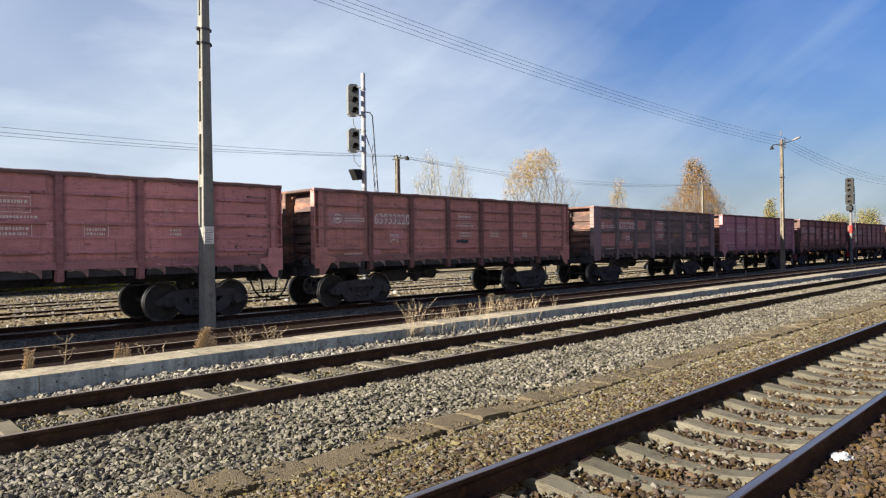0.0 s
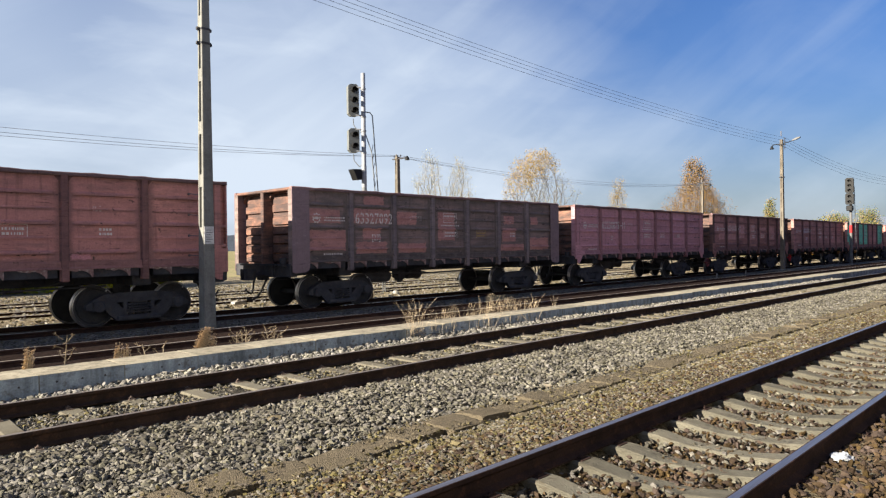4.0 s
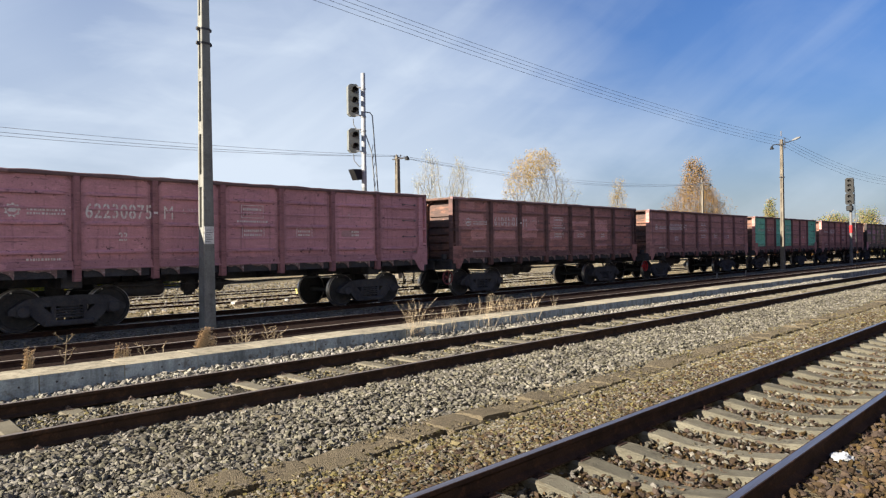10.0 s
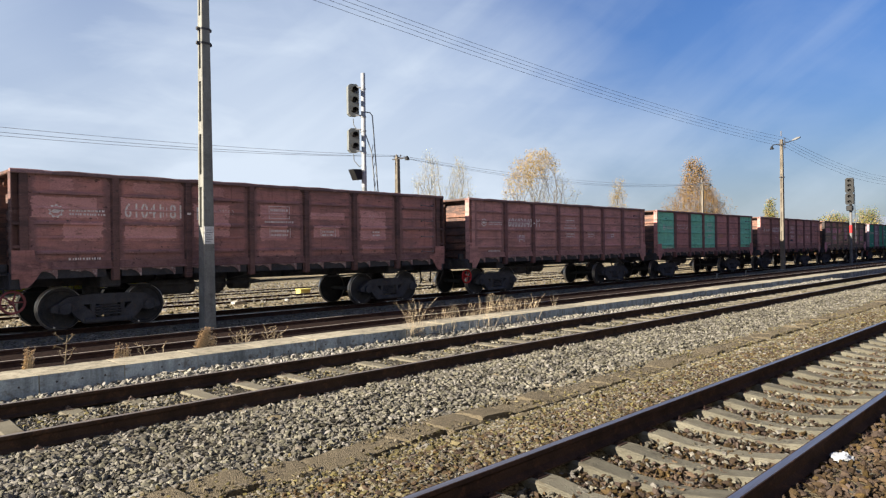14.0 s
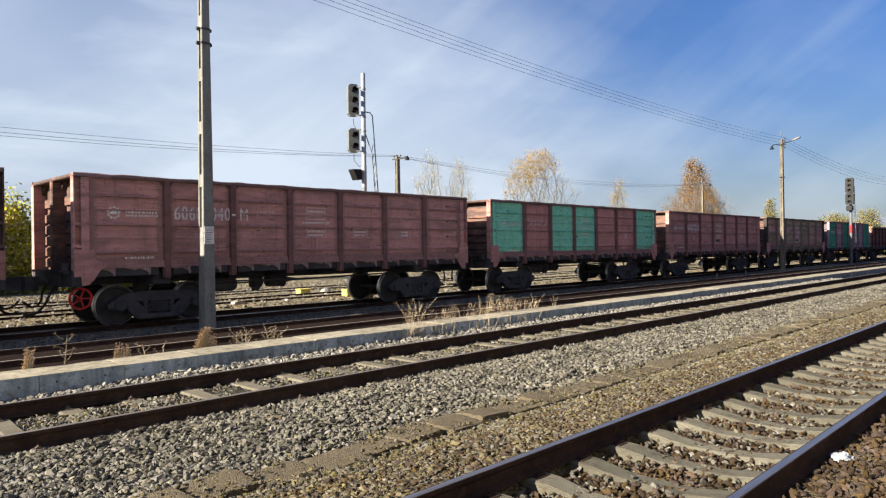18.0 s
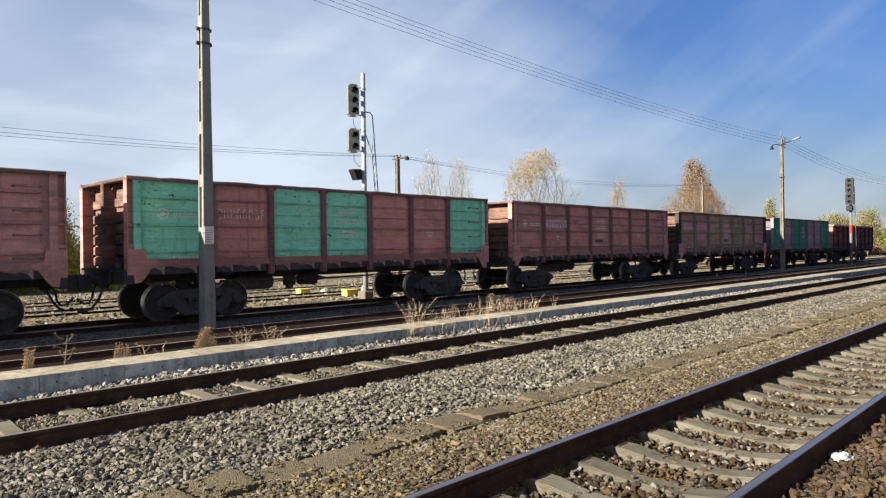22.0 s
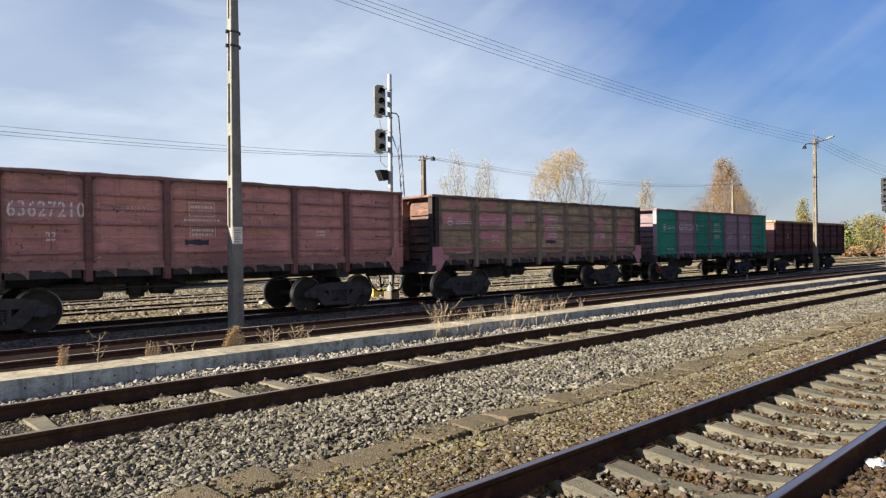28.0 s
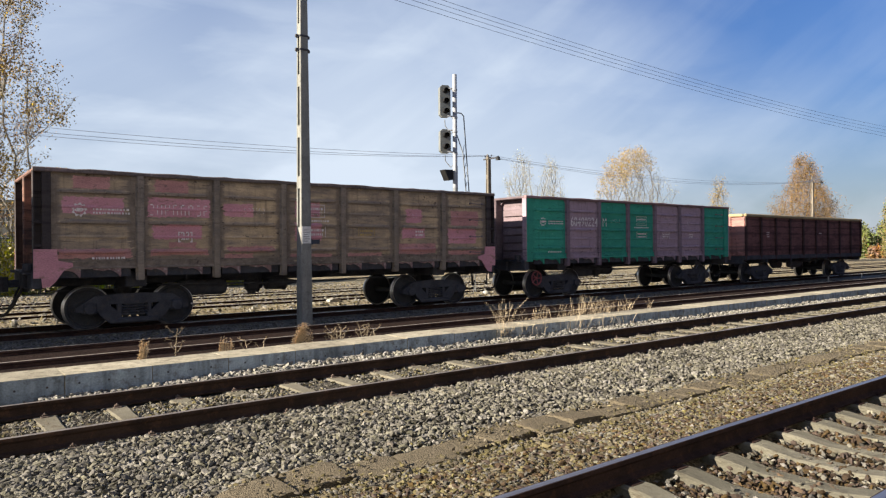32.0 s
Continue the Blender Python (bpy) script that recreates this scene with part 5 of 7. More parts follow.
def emblem():
    """A broken painted ring with a dot, a worn emblem."""
    m = Mesh()
    n = 36
    out = [0.195 if i % 4 < 2 else 0.155 for i in range(n)]
    vs = [(r * math.cos(i * 2 * math.pi / n), 0, r * math.sin(i * 2 * math.pi / n)) for i, r in enumerate(out)]
    vs += [(0.135 * math.cos(i * 2 * math.pi / n), 0, 0.135 * math.sin(i * 2 * math.pi / n)) for i in range(n)]
    m.add(vs, [(i, (i + 1) % n, n + (i + 1) % n, n + i) for i in range(n)])
    m.add([(-0.135, 0, -0.02), (-0.06, 0, -0.05), (0.06, 0, -0.05), (0.135, 0, 0.02), (0.06, 0, 0.05), (-0.06, 0, 0.05)], [(0, 1, 2, 3, 4, 5)])
    return m.done("painted_emblem")


EMBLEM = emblem()
BAY = [(POSTS[i] + POSTS[i + 1]) / 2 for i in range(7)]
moving_things, wheelsets = [], []


def patch(wagon, x0, x1, z0, z1, mat, label="patch of fresher paint", proud=0.004):
    """A repainted field that follows the pressings of the side sheet, with a brushed, ragged edge."""
    bay = min(range(7), key=lambda i: abs(BAY[i] - (x0 + x1) / 2))
    half = (1.78 if bay in (0, 6) else 1.70) / 2
    x0, x1 = max(x0, BAY[bay] - half + 0.12), min(x1, BAY[bay] + half - 0.12)
    bends = [BAY[bay] + s * (half * 0.82 - k) for s in (-1, 1) for k in (0.0, 0.1, 0.24)]
    xs = sorted(set([x for x in bends if x0 - 0.06 < x < x1 + 0.06] + list(np.arange(x0 - 0.06, x1 + 0.06, 0.03))))
    zs = sorted(set([z for z, d in BEAD_ROWS if z0 - 0.05 < z < z1 + 0.05] + list(np.arange(z0 - 0.05, z1 + 0.05, 0.016))))
    zr, dr = [q[0] for q in BEAD_ROWS], [q[1] for q in BEAD_ROWS]
    def depth_at(x, z):
        u = abs(x - BAY[bay])
        a = float(np.interp(half * 0.82 - u, (0.0, 0.1, 0.24), (0.0, 0.55, 1.0)))
        return -1.505 - 0.062 * a * float(np.interp(z, zr, dr)) - proud
    k = x0 * 7.7 + z0 * 3.1
    cells = set()
    for i in range(len(xs) - 1):
        for j in range(len(zs) - 1):
            cx, cz = (xs[i] + xs[i + 1]) / 2, (zs[j] + zs[j + 1]) / 2
            inside = min(cx - x0, x1 - cx, 1.6 * (cz - z0), 1.6 * (z1 - cz))
            rag = 0.032 * noise.noise(Vector((cx * 2.5, k, cz * 16))) + 0.034 * noise.noise(Vector((cx * 12, k + 5, cz * 30)))
            if inside + rag > 0.0:
                cells.add((i, j))
    best = set()
    while cells:
        todo, blob = [cells.pop()], set()
        while todo:
            c = todo.pop()
            blob.add(c)
            for d in ((1, 0), (-1, 0), (0, 1), (0, -1)):
                q = (c[0] + d[0], c[1] + d[1])
                if q in cells:
                    cells.discard(q)
                    todo.append(q)
        if len(blob) > len(best):
            best = blob
    ids, vs, fs = {}, [], []
    for i, j in sorted(best):
        face = []
        for q in ((i, j), (i + 1, j), (i + 1, j + 1), (i, j + 1)):
            if q not in ids:
                ids[q] = len(vs)
                vs.append((xs[q[0]], depth_at(xs[q[0]], zs[q[1]]), zs[q[1]]))
            face.append(ids[q])
        fs.append(tuple(face))
    if fs:
        m = Mesh()
        m.add(vs, fs)
        part("paint_patch", m.done("paint_patch"), mat, wagon, label)


def bogie(wagon, x):
    b = part("bogie", ME["bolster"], STEEL_DARK, wagon, "sooty cast bogie", (x, 0, 0))
    for y in (-1.03, 1.03):
        part("side_frame", ME["side_frame"], STEEL_DARK, b, "", (0, y, 0))
        part("spring_nest", ME["spring"], STEEL_DARK, b, "", (0, y, 0))
        for dx in (-0.925, 0.925):
            part("axle_box", ME["axle_box"], STEEL_DARK, b, "", (dx, y, 0.479), (0, 0, 0 if y < 0 else math.pi))
    for dx in (-0.925, 0.925):
        part("brake_beam", ME["brake_shoe"], STEEL_DARK, b, "", (dx + (0.6 if dx < 0 else -0.5), 0, 0))
        ws = part("wheelset", ME["axle"], WHEEL_STEEL, wagon, "", (x + dx, 0, 0.4785))
        part("wheel", ME["wheel_near"], [WHEEL_STEEL, TREAD, WHITE_PAINT], ws, "dark wheel with a bright tread", (0, -0.79, 0))
        part("wheel", ME["wheel_far"], [WHEEL_STEEL, TREAD, WHITE_PAINT], ws, "dark wheel with a bright tread", (0, 0.79, 0))
        wheelsets.append(ws)


def wagon(x, label, body, panels=None, number="", corner=None, posts=None, handwheel=None, chord=None, end=None, marks=STENCIL, sign="", code="", boxed=(), wheel_x=0.1, plate=None, solid=None, flush=False):
    """An open four-axle gondola. panels: the paint of each of its seven bays."""
    w = thing("gondola_wagon", label, "railway wagon", (x, TRACK_Y, 0), "wagons of the goods train")
    panels = panels or [body] * 7
    posts, chord, end, corner = posts or body, chord or P_CHORD, end or P_END_SHADE, corner or body
    flip = (0, 0, math.pi)
    for far in (False, True):
        turn = flip if far else None
        for i, bx in enumerate(BAY):
            part("side_panel", ME["end_panel"] if i in (0, 6) else ME["panel"], panels[i], w, "", (bx, 0, 0), turn)
            for s in (-0.38, 0.42):
                part("hatch_bracket", ME["bracket"], panels[i] if flush else BRACKET_GREY, w, "", (bx + s, 0, 0), turn)
            part("floor_hatch", ME["hatch"], STEEL_DARK, w, "", (bx, 0, 0), turn)
        for px in POSTS[1:-1]:
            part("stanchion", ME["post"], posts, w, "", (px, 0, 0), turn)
        part("top_chord", ME["chord"], chord, w, "", (LEN if far else 0, 0, 0), turn)
        if flush:
            for i, bx in enumerate(BAY):
                part("side_sill", ME["end_bay_sill" if i == (6 if far else 0) else "bay_sill"], panels[i], w, "", (bx, 0, 0), turn)
        else:
            part("side_sill", ME["sill"], body, w, "", (LEN if far else 0, 0, 0), turn)
        for z in (3.14, 2.63, 2.12, 1.63):
            part("rung", ME["rung"], P_POST_SOOT, w, "", (0.89 if far else 12.01, 0, z), turn)
    for right in (False, True):
        turn, ox = (flip, LEN) if right else (None, 0)
        part("end_wall", ME["end_wall"], end, w, "", (ox, 0, 0), turn)
        part("end_stanchion", ME["end_post"], end, w, "", (ox, 0, 0), turn)
        part("end_chord", ME["end_chord"], end, w, "", (ox, 0, 0), turn)
        part("end_beam", ME["end_beam"], STEEL_DARK, w, "", (ox, 0, 0), turn)
        part("coupler", ME["coupler"], STEEL_DARK, w, "", (ox, 0, 0), turn)
        part("air_hose", ME["hose"], RUBBER, w, "", (ox, 0, 0), turn)
        for far in (False, True):
            # each corner is the same piece turned or mirrored
            sx, sy = (-1 if right else 1), (-1 if far else 1)
            strip = panels[6 if right else 0]
            pieces = [("corner_stanchion", "flush_corner", [corner, strip])] if flush else [("corner_stanchion", "solid_corner", [corner, solid])] if solid else [("corner_stanchion", "corner", [corner, strip if len(set(panels)) > 1 else corner]), ("corner_plate", "corner_plate", plate or corner)]
            for name, key, mat in pieces:
                ob = part(name, ME[key], mat, w, "", (ox, 0, 0))
                ob.scale = (sx, sy, 1)
    part("wagon_floor", ME["floor"], STEEL_DARK, w)
    part("underframe", ME["underframe"], STEEL_DARK, w, "sooty central sill")
    for px in POSTS[1:-1]:
        part("cross_bearer", ME["cross_bearer"], STEEL_DARK, w, "", (px, 0, 0))
    for px in (2.05, 10.7):
        part("bolster_beam", ME["bolster_beam"], STEEL_DARK, w, "", (px, 0, 0))
    part("air_reservoir", ME["reservoir"], STEEL_DARK, w, "", (3.75, -0.6, 0.84))
    part("brake_cylinder", ME["cylinder"], STEEL_DARK, w, "", (6.05, 0.0, 0.86))
    part("brake_valve", ME["valve"], STEEL_DARK, w, "", (5.2, -0.2, 0.88))
    part("brake_valve", ME["valve"], STEEL_DARK, w, "", (5.5, 0.25, 0.9))
    part("brake_rod", ME["brake_rod"], STEEL_DARK, w)
    if handwheel:
        part("brake_handwheel", ME["handwheel"], handwheel, w, "spoked brake handwheel", (wheel_x, -1.2, 0.70))
    for bx in (2.05, 10.7):
        bogie(w, bx)
    y = -1.519
    if marks:
        part("painted_emblem", EMBLEM, marks, w, "", (0.86, y, 2.64)).scale = (0.78, 1, 0.78)
        part("painted_marking", bars(2, 0.75, 0.16), marks, w, "", (1.5, y, 2.62))
        part("painted_marking", bars(1, 0.7, 0.09), marks, w, "", (1.45, y, 1.6))
        part("painted_marking", digit_bars(6, 0.55, 0.13), marks, w, "", (BAY[2] + 0.1, y, 2.72))
        part("painted_marking", bars(2, 0.55, 0.24, True), marks, w, "", (BAY[3], y, 2.76))
        part("painted_marking", bars(1, 0.9, 0.09), marks, w, "", (BAY[3], y, 2.5))
        part("painted_marking", bars(2, 0.55, 0.22, True), marks, w, "", (BAY[3] + 0.02, y, 2.2))
        part("painted_marking", bars(2, 0.42, 0.2, True), STENCIL_OCHRE if boxed else marks, w, "", (BAY[4] - 0.1, y, 2.2))
        part("painted_marking", digit_bars(3, 0.24, 0.13), marks, w, "", (BAY[5] - 0.2, y, 2.72))
        part("painted_marking", bars(2, 0.3, 0.2), marks, w, "", (BAY[5], y, 2.2))
        if number:
            part("painted_number", lettering(number, 0.46), marks, w, "stencilled white wagon number", (BAY[1] + 0.06, y, 2.65))
        if sign:
            part("painted_sign", lettering("M", 0.46), marks, w, "", (BAY[2] - 0.53, y, 2.65))
        if sign == "- M":
            part("painted_dash", simple("painted_dash", lambda m: m.box(-0.05, 0.045, -1.588, -1.5855, 2.63, 2.68)), marks, w, "", (POSTS[2], 0, 0))
        if code:
            part("painted_code", lettering(code, 0.26), marks, w, "", (BAY[1] + 0.13, y, 2.08))
    moving_things.append((w, x))
    return w


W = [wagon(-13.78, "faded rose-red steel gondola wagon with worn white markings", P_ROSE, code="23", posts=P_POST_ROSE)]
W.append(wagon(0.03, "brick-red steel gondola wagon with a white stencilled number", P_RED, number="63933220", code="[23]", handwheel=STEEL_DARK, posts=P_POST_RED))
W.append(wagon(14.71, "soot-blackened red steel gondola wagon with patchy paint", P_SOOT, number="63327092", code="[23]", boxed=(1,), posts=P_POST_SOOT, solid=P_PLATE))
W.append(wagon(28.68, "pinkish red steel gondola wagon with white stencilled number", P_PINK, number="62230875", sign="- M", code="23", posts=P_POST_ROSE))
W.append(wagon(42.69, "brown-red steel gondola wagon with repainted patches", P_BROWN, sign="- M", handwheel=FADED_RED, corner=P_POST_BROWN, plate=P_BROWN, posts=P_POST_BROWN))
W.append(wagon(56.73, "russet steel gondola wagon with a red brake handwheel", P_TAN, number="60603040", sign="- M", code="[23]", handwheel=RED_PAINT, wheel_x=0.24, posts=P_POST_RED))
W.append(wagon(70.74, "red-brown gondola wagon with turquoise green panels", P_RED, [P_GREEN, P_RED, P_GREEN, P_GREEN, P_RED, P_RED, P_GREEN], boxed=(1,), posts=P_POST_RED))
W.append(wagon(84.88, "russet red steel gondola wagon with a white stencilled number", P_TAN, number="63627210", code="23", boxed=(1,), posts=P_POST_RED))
W.append(wagon(98.88, "olive-brown gondola wagon with pink repainted patches", P_OLIVE, boxed=(1,), code="[23]", plate=P_PATCH, corner=P_CORNER_SHADE, chord=P_SOOT, posts=P_POST_OLIVE))
W.append(wagon(113.05, "emerald green and mauve panelled steel gondola wagon", P_MAUVE, [P_EMERALD, P_MAUVE, P_EMERALD, P_EMERALD, P_MAUVE, P_MAUVE, P_EMERALD], number="60490224", sign="M", end=P_MAUVE_SHADE, handwheel=FADED_RED, wheel_x=0.85, posts=P_POST_MAUVE, flush=True))


def extra_markings():
    y = -1.519
    part("painted_number", lettering("61041 81", 0.46), STENCIL, W[4], "worn white wagon number", (BAY[1] + 0.05, y, 2.68))
    part("painted_marking", digit_bars(1, 0.17, 0.3), STENCIL, W[4], "", (BAY[1] + 0.29, y, 2.68))
    part("painted_marking", digit_bars(8, 1.4, 0.28), STENCIL, W[6], "", (BAY[1], y, 2.68))
    part("painted_marking", digit_bars(8, 1.4, 0.28), STENCIL, W[8], "", (BAY[1], y, 2.68))
    # repainted fields
    for x0, x1, z0, z1 in ((0.55, 1.75, 2.56, 2.92), (2.25, 3.65, 2.52, 2.95), (3.98, 4.72, 2.56, 2.88), (5.85, 6.55, 2.58, 2.98), (5.85, 6.6, 1.98, 2.44), (2.35, 3.45, 2.02, 2.34),
                           (2.7, 3.3, 1.82, 1.94), (0.75, 1.45, 3.1, 3.36), (2.4, 3.15, 3.08, 3.36), (9.35, 9.9, 2.5, 2.9), (9.2, 10.0, 2.05, 2.35), (9.0, 10.4, 1.6, 1.9), (0.45, 1.9, 1.6, 1.8), (10.9, 12.0, 1.9, 2.35), (4.0, 4.7, 1.56, 1.66), (5.7, 6.9, 1.56, 1.64), (7.4, 8.5, 1.56, 1.65), (10.9, 12.2, 1.56, 1.68)):
        patch(W[8], x0, x1, z0, z1, P_PATCH_DIM if z1 < 2.0 or z0 > 3.0 else P_PATCH)
    for x0, x1, z0, z1 in ((2.3, 3.6, 1.64, 1.8), (4.05, 5.3, 1.72, 1.84), (11.0, 12.1, 2.45, 2.9)):
        patch(W[8], x0, x1, z0, z1, P_PATCH_DIM, "patch of dull red primer", 0.002)
    for x0, x1, z0, z1 in ((0.4, 1.7, 2.5, 2.95), (2.2, 3.6, 2.5, 3.0), (3.95, 4.9, 2.1, 2.9), (5.8, 6.6, 2.55, 2.95), (5.8, 6.6, 2.0, 2.4), (7.5, 8.4, 2.1, 2.4), (9.2, 10.2, 2.0, 2.9), (1.0, 1.8, 2.0, 2.4), (2.3, 3.5, 2.0, 2.35), (7.4, 8.6, 2.6, 2.8), (2.5, 3.1, 3.12, 3.34), (4.2, 4.75, 3.12, 3.34), (0.75, 1.2, 3.1, 3.36), (9.25, 10.1, 1.6, 1.86), (5.75, 6.9, 1.58, 1.72)):
        patch(W[4], x0, x1, z0, z1, P_PATCH_DIM if z0 > 3.0 or z1 < 1.9 else P_PATCH_RED)
    for x0, x1, z0, z1 in ((2.2, 3.65, 2.52, 2.95), (2.55, 3.25, 2.02, 2.36), (0.4, 1.7, 2.5, 2.9), (0.5, 1.9, 1.7, 2.3), (3.95, 4.8, 2.5, 2.9), (5.8, 6.6, 2.0, 2.95), (2.3, 3.5, 1.6, 1.95), (4.0, 5.2, 1.6, 1.9), (9.2, 10.0, 1.95, 2.45), (9.3, 9.9, 2.6, 2.9), (10.95, 11.4, 2.6, 2.9), (2.6, 3.4, 3.1, 3.35), (9.1, 10.5, 1.6, 1.85), (10.9, 12.1, 1.62, 2.1)):
        patch(W[2], x0, x1, z0, z1, P_PATCH_DIM)
    for w in (W[7], W[8], W[1]):
        patch(w, 5.95, 6.55, 1.9, 2.02, P_SLATE, "slate-coloured patch of paint", 0.007)
    for x0, x1, z0, z1 in ((2.85, 3.45, 2.05, 2.36), (2.15, 2.5, 1.58, 1.72), (3.3, 3.6, 1.58, 1.72), (4.1, 5.0, 1.62, 1.76), (9.1, 9.5, 1.58, 1.7)):
        patch(W[1], x0, x1, z0, z1, P_PATCH)
    for w, x0, x1, z0, z1 in ((W[1], 0.55, 1.75, 2.48, 2.82), (W[1], 2.25, 3.62, 2.5, 2.82), (W[5], 2.25, 3.62, 2.5, 2.82), (W[5], 2.8, 3.3, 1.98, 2.18), (W[7], 2.3, 3.6, 2.52, 2.8), (W[5], 9.3, 9.9, 2.05, 2.3), (W[3], 9.3, 9.8, 2.1, 2.3)):
        patch(w, x0, x1, z0, z1, P_FADED)
    patch(W[0], 10.0, 10.5, 2.05, 2.4, P_PATCH)
    patch(W[0], 7.0, 7.15, 2.05, 2.4, P_PATCH)


extra_markings()


def last_wagon(x):
    """A lower, smoother European gondola with nine bays and a straw-coloured rim."""
    w = thing("gondola_wagon", "dark oxide-red open wagon with a straw-coloured rim at the train's end", "railway wagon", (x, TRACK_Y, 0), "wagons of the goods train")
    n, length, hw = 9, 13.15, 1.42
    step = length / n
    sheet = simple("side_panel", lambda m: m.box(-step / 2, step / 2, -hw, -hw + 0.02, 1.3, 3.12))
    post = simple("stanchion", lambda m: (m.box(-0.07, 0.07, -hw - 0.07, -hw, 1.25, 3.13, 0.015), m.prism([(-0.05, 1.25), (0.05, 1.25), (0.04, 1.05), (-0.04, 1.05)], -hw - 0.05, -hw + 0.2)))
    rim = simple("rim", lambda m: m.box(-0.02, length + 0.02, -hw - 0.09, -hw + 0.06, 3.12, 3.26, 0.03))
    sill = simple("side_sill", lambda m: m.box(0, length, -hw - 0.05, -hw + 0.1, 1.1, 1.3, 0.015))
    for far in (False, True):
        turn, ox = ((0, 0, math.pi), length) if far else (None, 0)
        for i in range(n):
            part("side_panel", sheet, P_OXIDE, w, "", (step * (i + 0.5), 0, 0), turn)
        for i in range(n + 1):
            part("stanchion", post, P_OXIDE_POST, w, "", (min(max(step * i, 0.06), length - 0.06), 0, 0), turn)
        part("rim", rim, P_RIM, w, "straw-coloured top rim", (ox, 0, 0), turn)
        part("side_sill", sill, STEEL_DARK, w, "", (ox, 0, 0), turn)
    endw = simple("end_wall", lambda m: (m.box(0, 0.04, -hw, hw, 1.3, 3.13), [m.box(-0.06, 0.0, y - 0.06, y + 0.06, 1.1, 3.13, 0.01) for y in (-0.7, 0, 0.7)]))
    rim2 = simple("end_rim", lambda m: m.box(-0.09, 0.06, -hw + 0.06, hw - 0.06, 3.12, 3.255, 0.03))
    beam = simple("end_beam", lambda m: m.box(-0.05, 0.15, -1.35, 1.35, 0.9, 1.25, 0.02))
    buffer_me = smooth(simple("buffer", lambda m: m.lathe([(0.08, 0.0), (0.1, -0.02), (0.1, -0.25), (0.07, -0.26), (0.07, -0.45), (0.2, -0.47), (0.21, -0.5), (0.1, -0.52), (0.01, -0.525)], 16, "x")))
    for right in (False, True):
        turn, ox = ((0, 0, math.pi), length) if right else (None, 0)
        part("end_wall", endw, P_BROWN, w, "", (ox, 0, 0), turn)
        part("end_rim", rim2, P_RIM, w, "", (ox, 0, 0), turn)
        part("end_beam", beam, STEEL_DARK, w, "", (ox, 0, 0), turn)
        part("coupler", ME["coupler"], STEEL_DARK, w, "", (ox, 0, 0), turn)
        part("air_hose", ME["hose"], RUBBER, w, "", (ox, 0, 0), turn)
    part("wagon_floor", simple("wagon_floor", lambda m: m.box(0.05, length - 0.05, -hw, hw, 1.2, 1.3)), STEEL_DARK, w)
    part("underframe", simple("underframe", lambda m: m.box(0.1, length - 0.1, -0.3, 0.3, 0.9, 1.2, 0.02)), STEEL_DARK, w)
    for xx in (2.05, 4.5, 6.5, 8.6, 11.1):
        part("cross_bearer", ME["cross_bearer"], STEEL_DARK, w, "", (xx, 0, -0.14))
    part("air_reservoir", ME["reservoir"], STEEL_DARK, w, "", (6.2, -0.8, 0.8))
    part("brake_cylinder", ME["cylinder"], STEEL_DARK, w, "", (4.9, -0.5, 0.8))
    part("painted_marking", bars(3, 0.3, 0.3), STENCIL_FAINT, w, "", (2.2, -hw - 0.004, 2.3))
    part("painted_marking", bars(1, 0.4, 0.1), STENCIL_FAINT, w, "", (7.9, -hw - 0.004, 2.4))
    for bx in (2.05, 11.1):
        bogie(w, bx)
    moving_things.append((w, x))


last_wagon(113.0 + 14.42 + 0.05)


# ---- poles, lamps, signals, wires ----
def slotted_pole(name, label, at, height, w0, w1, d0, d1, slots_from, turn=0.0, mat=None):
    """Tapered concrete pole; its sun-side face is a frame with tall slots in it."""
    t = thing(name, label, "utility pole", at)
    t.rotation_euler = (0, 0, turn)
    m = Mesh()
    def ring(z, inset=0.0):
        f = z / height
        a, b = (w0 + (w1 - w0) * f) / 2, (d0 + (d1 - d0) * f) / 2
        return a, b
    a0, b0 = ring(0)
    a1, b1 = ring(height)
    k = 0.05
    # core set back behind the slotted face
    def loft(sec, z0, z1):
        vs = []
        for z in (z0, z1):
            a, b = ring(z)
            for sx, sy, ox, oy in sec:
                vs.append((sx * a + ox, sy * b + oy, z))
        n = len(sec)
        m.add(vs, [tuple(range(n - 1, -1, -1)), tuple(range(n, 2 * n))] + [(i, (i + 1) % n, n + (i + 1) % n, n + i) for i in range(n)])
    loft([(-1, -1, k, 0), (1, -1, -0.015, 0), (1, -1, 0, 0.015), (1, 1, 0, -0.015), (1, 1, -0.015, 0), (-1, 1, k, 0)], -0.6, height)
    loft([(-1, -1, 0, 0.012), (-1, -1, 0.012, 0), (-1, -1, k, 0), (-1, -1, k, 0.06), (-1, -1, 0, 0.06)], -0.6, height)
    loft([(-1, 1, 0, -0.06), (-1, 1, k, -0.06), (-1, 1, k, 0), (-1, 1, 0.012, 0), (-1, 1, 0, -0.012)], -0.6, height)
    z = slots_from
    loft([(-1, -1, 0, 0.06), (-1, -1, k, 0.06), (-1, 1, k, -0.06), (-1, 1, 0, -0.06)], -0.6, z)
    while z < height - 0.3:
        loft([(-1, -1, 0.004, 0.06), (-1, -1, k, 0.06), (-1, 1, k, -0.06), (-1, 1, 0.004, -0.06)], z + 0.96, z + 1.26)
        z += 1.26
    part("shaft", m.done("shaft"), mat or POLE_CONCRETE, t)
    return t


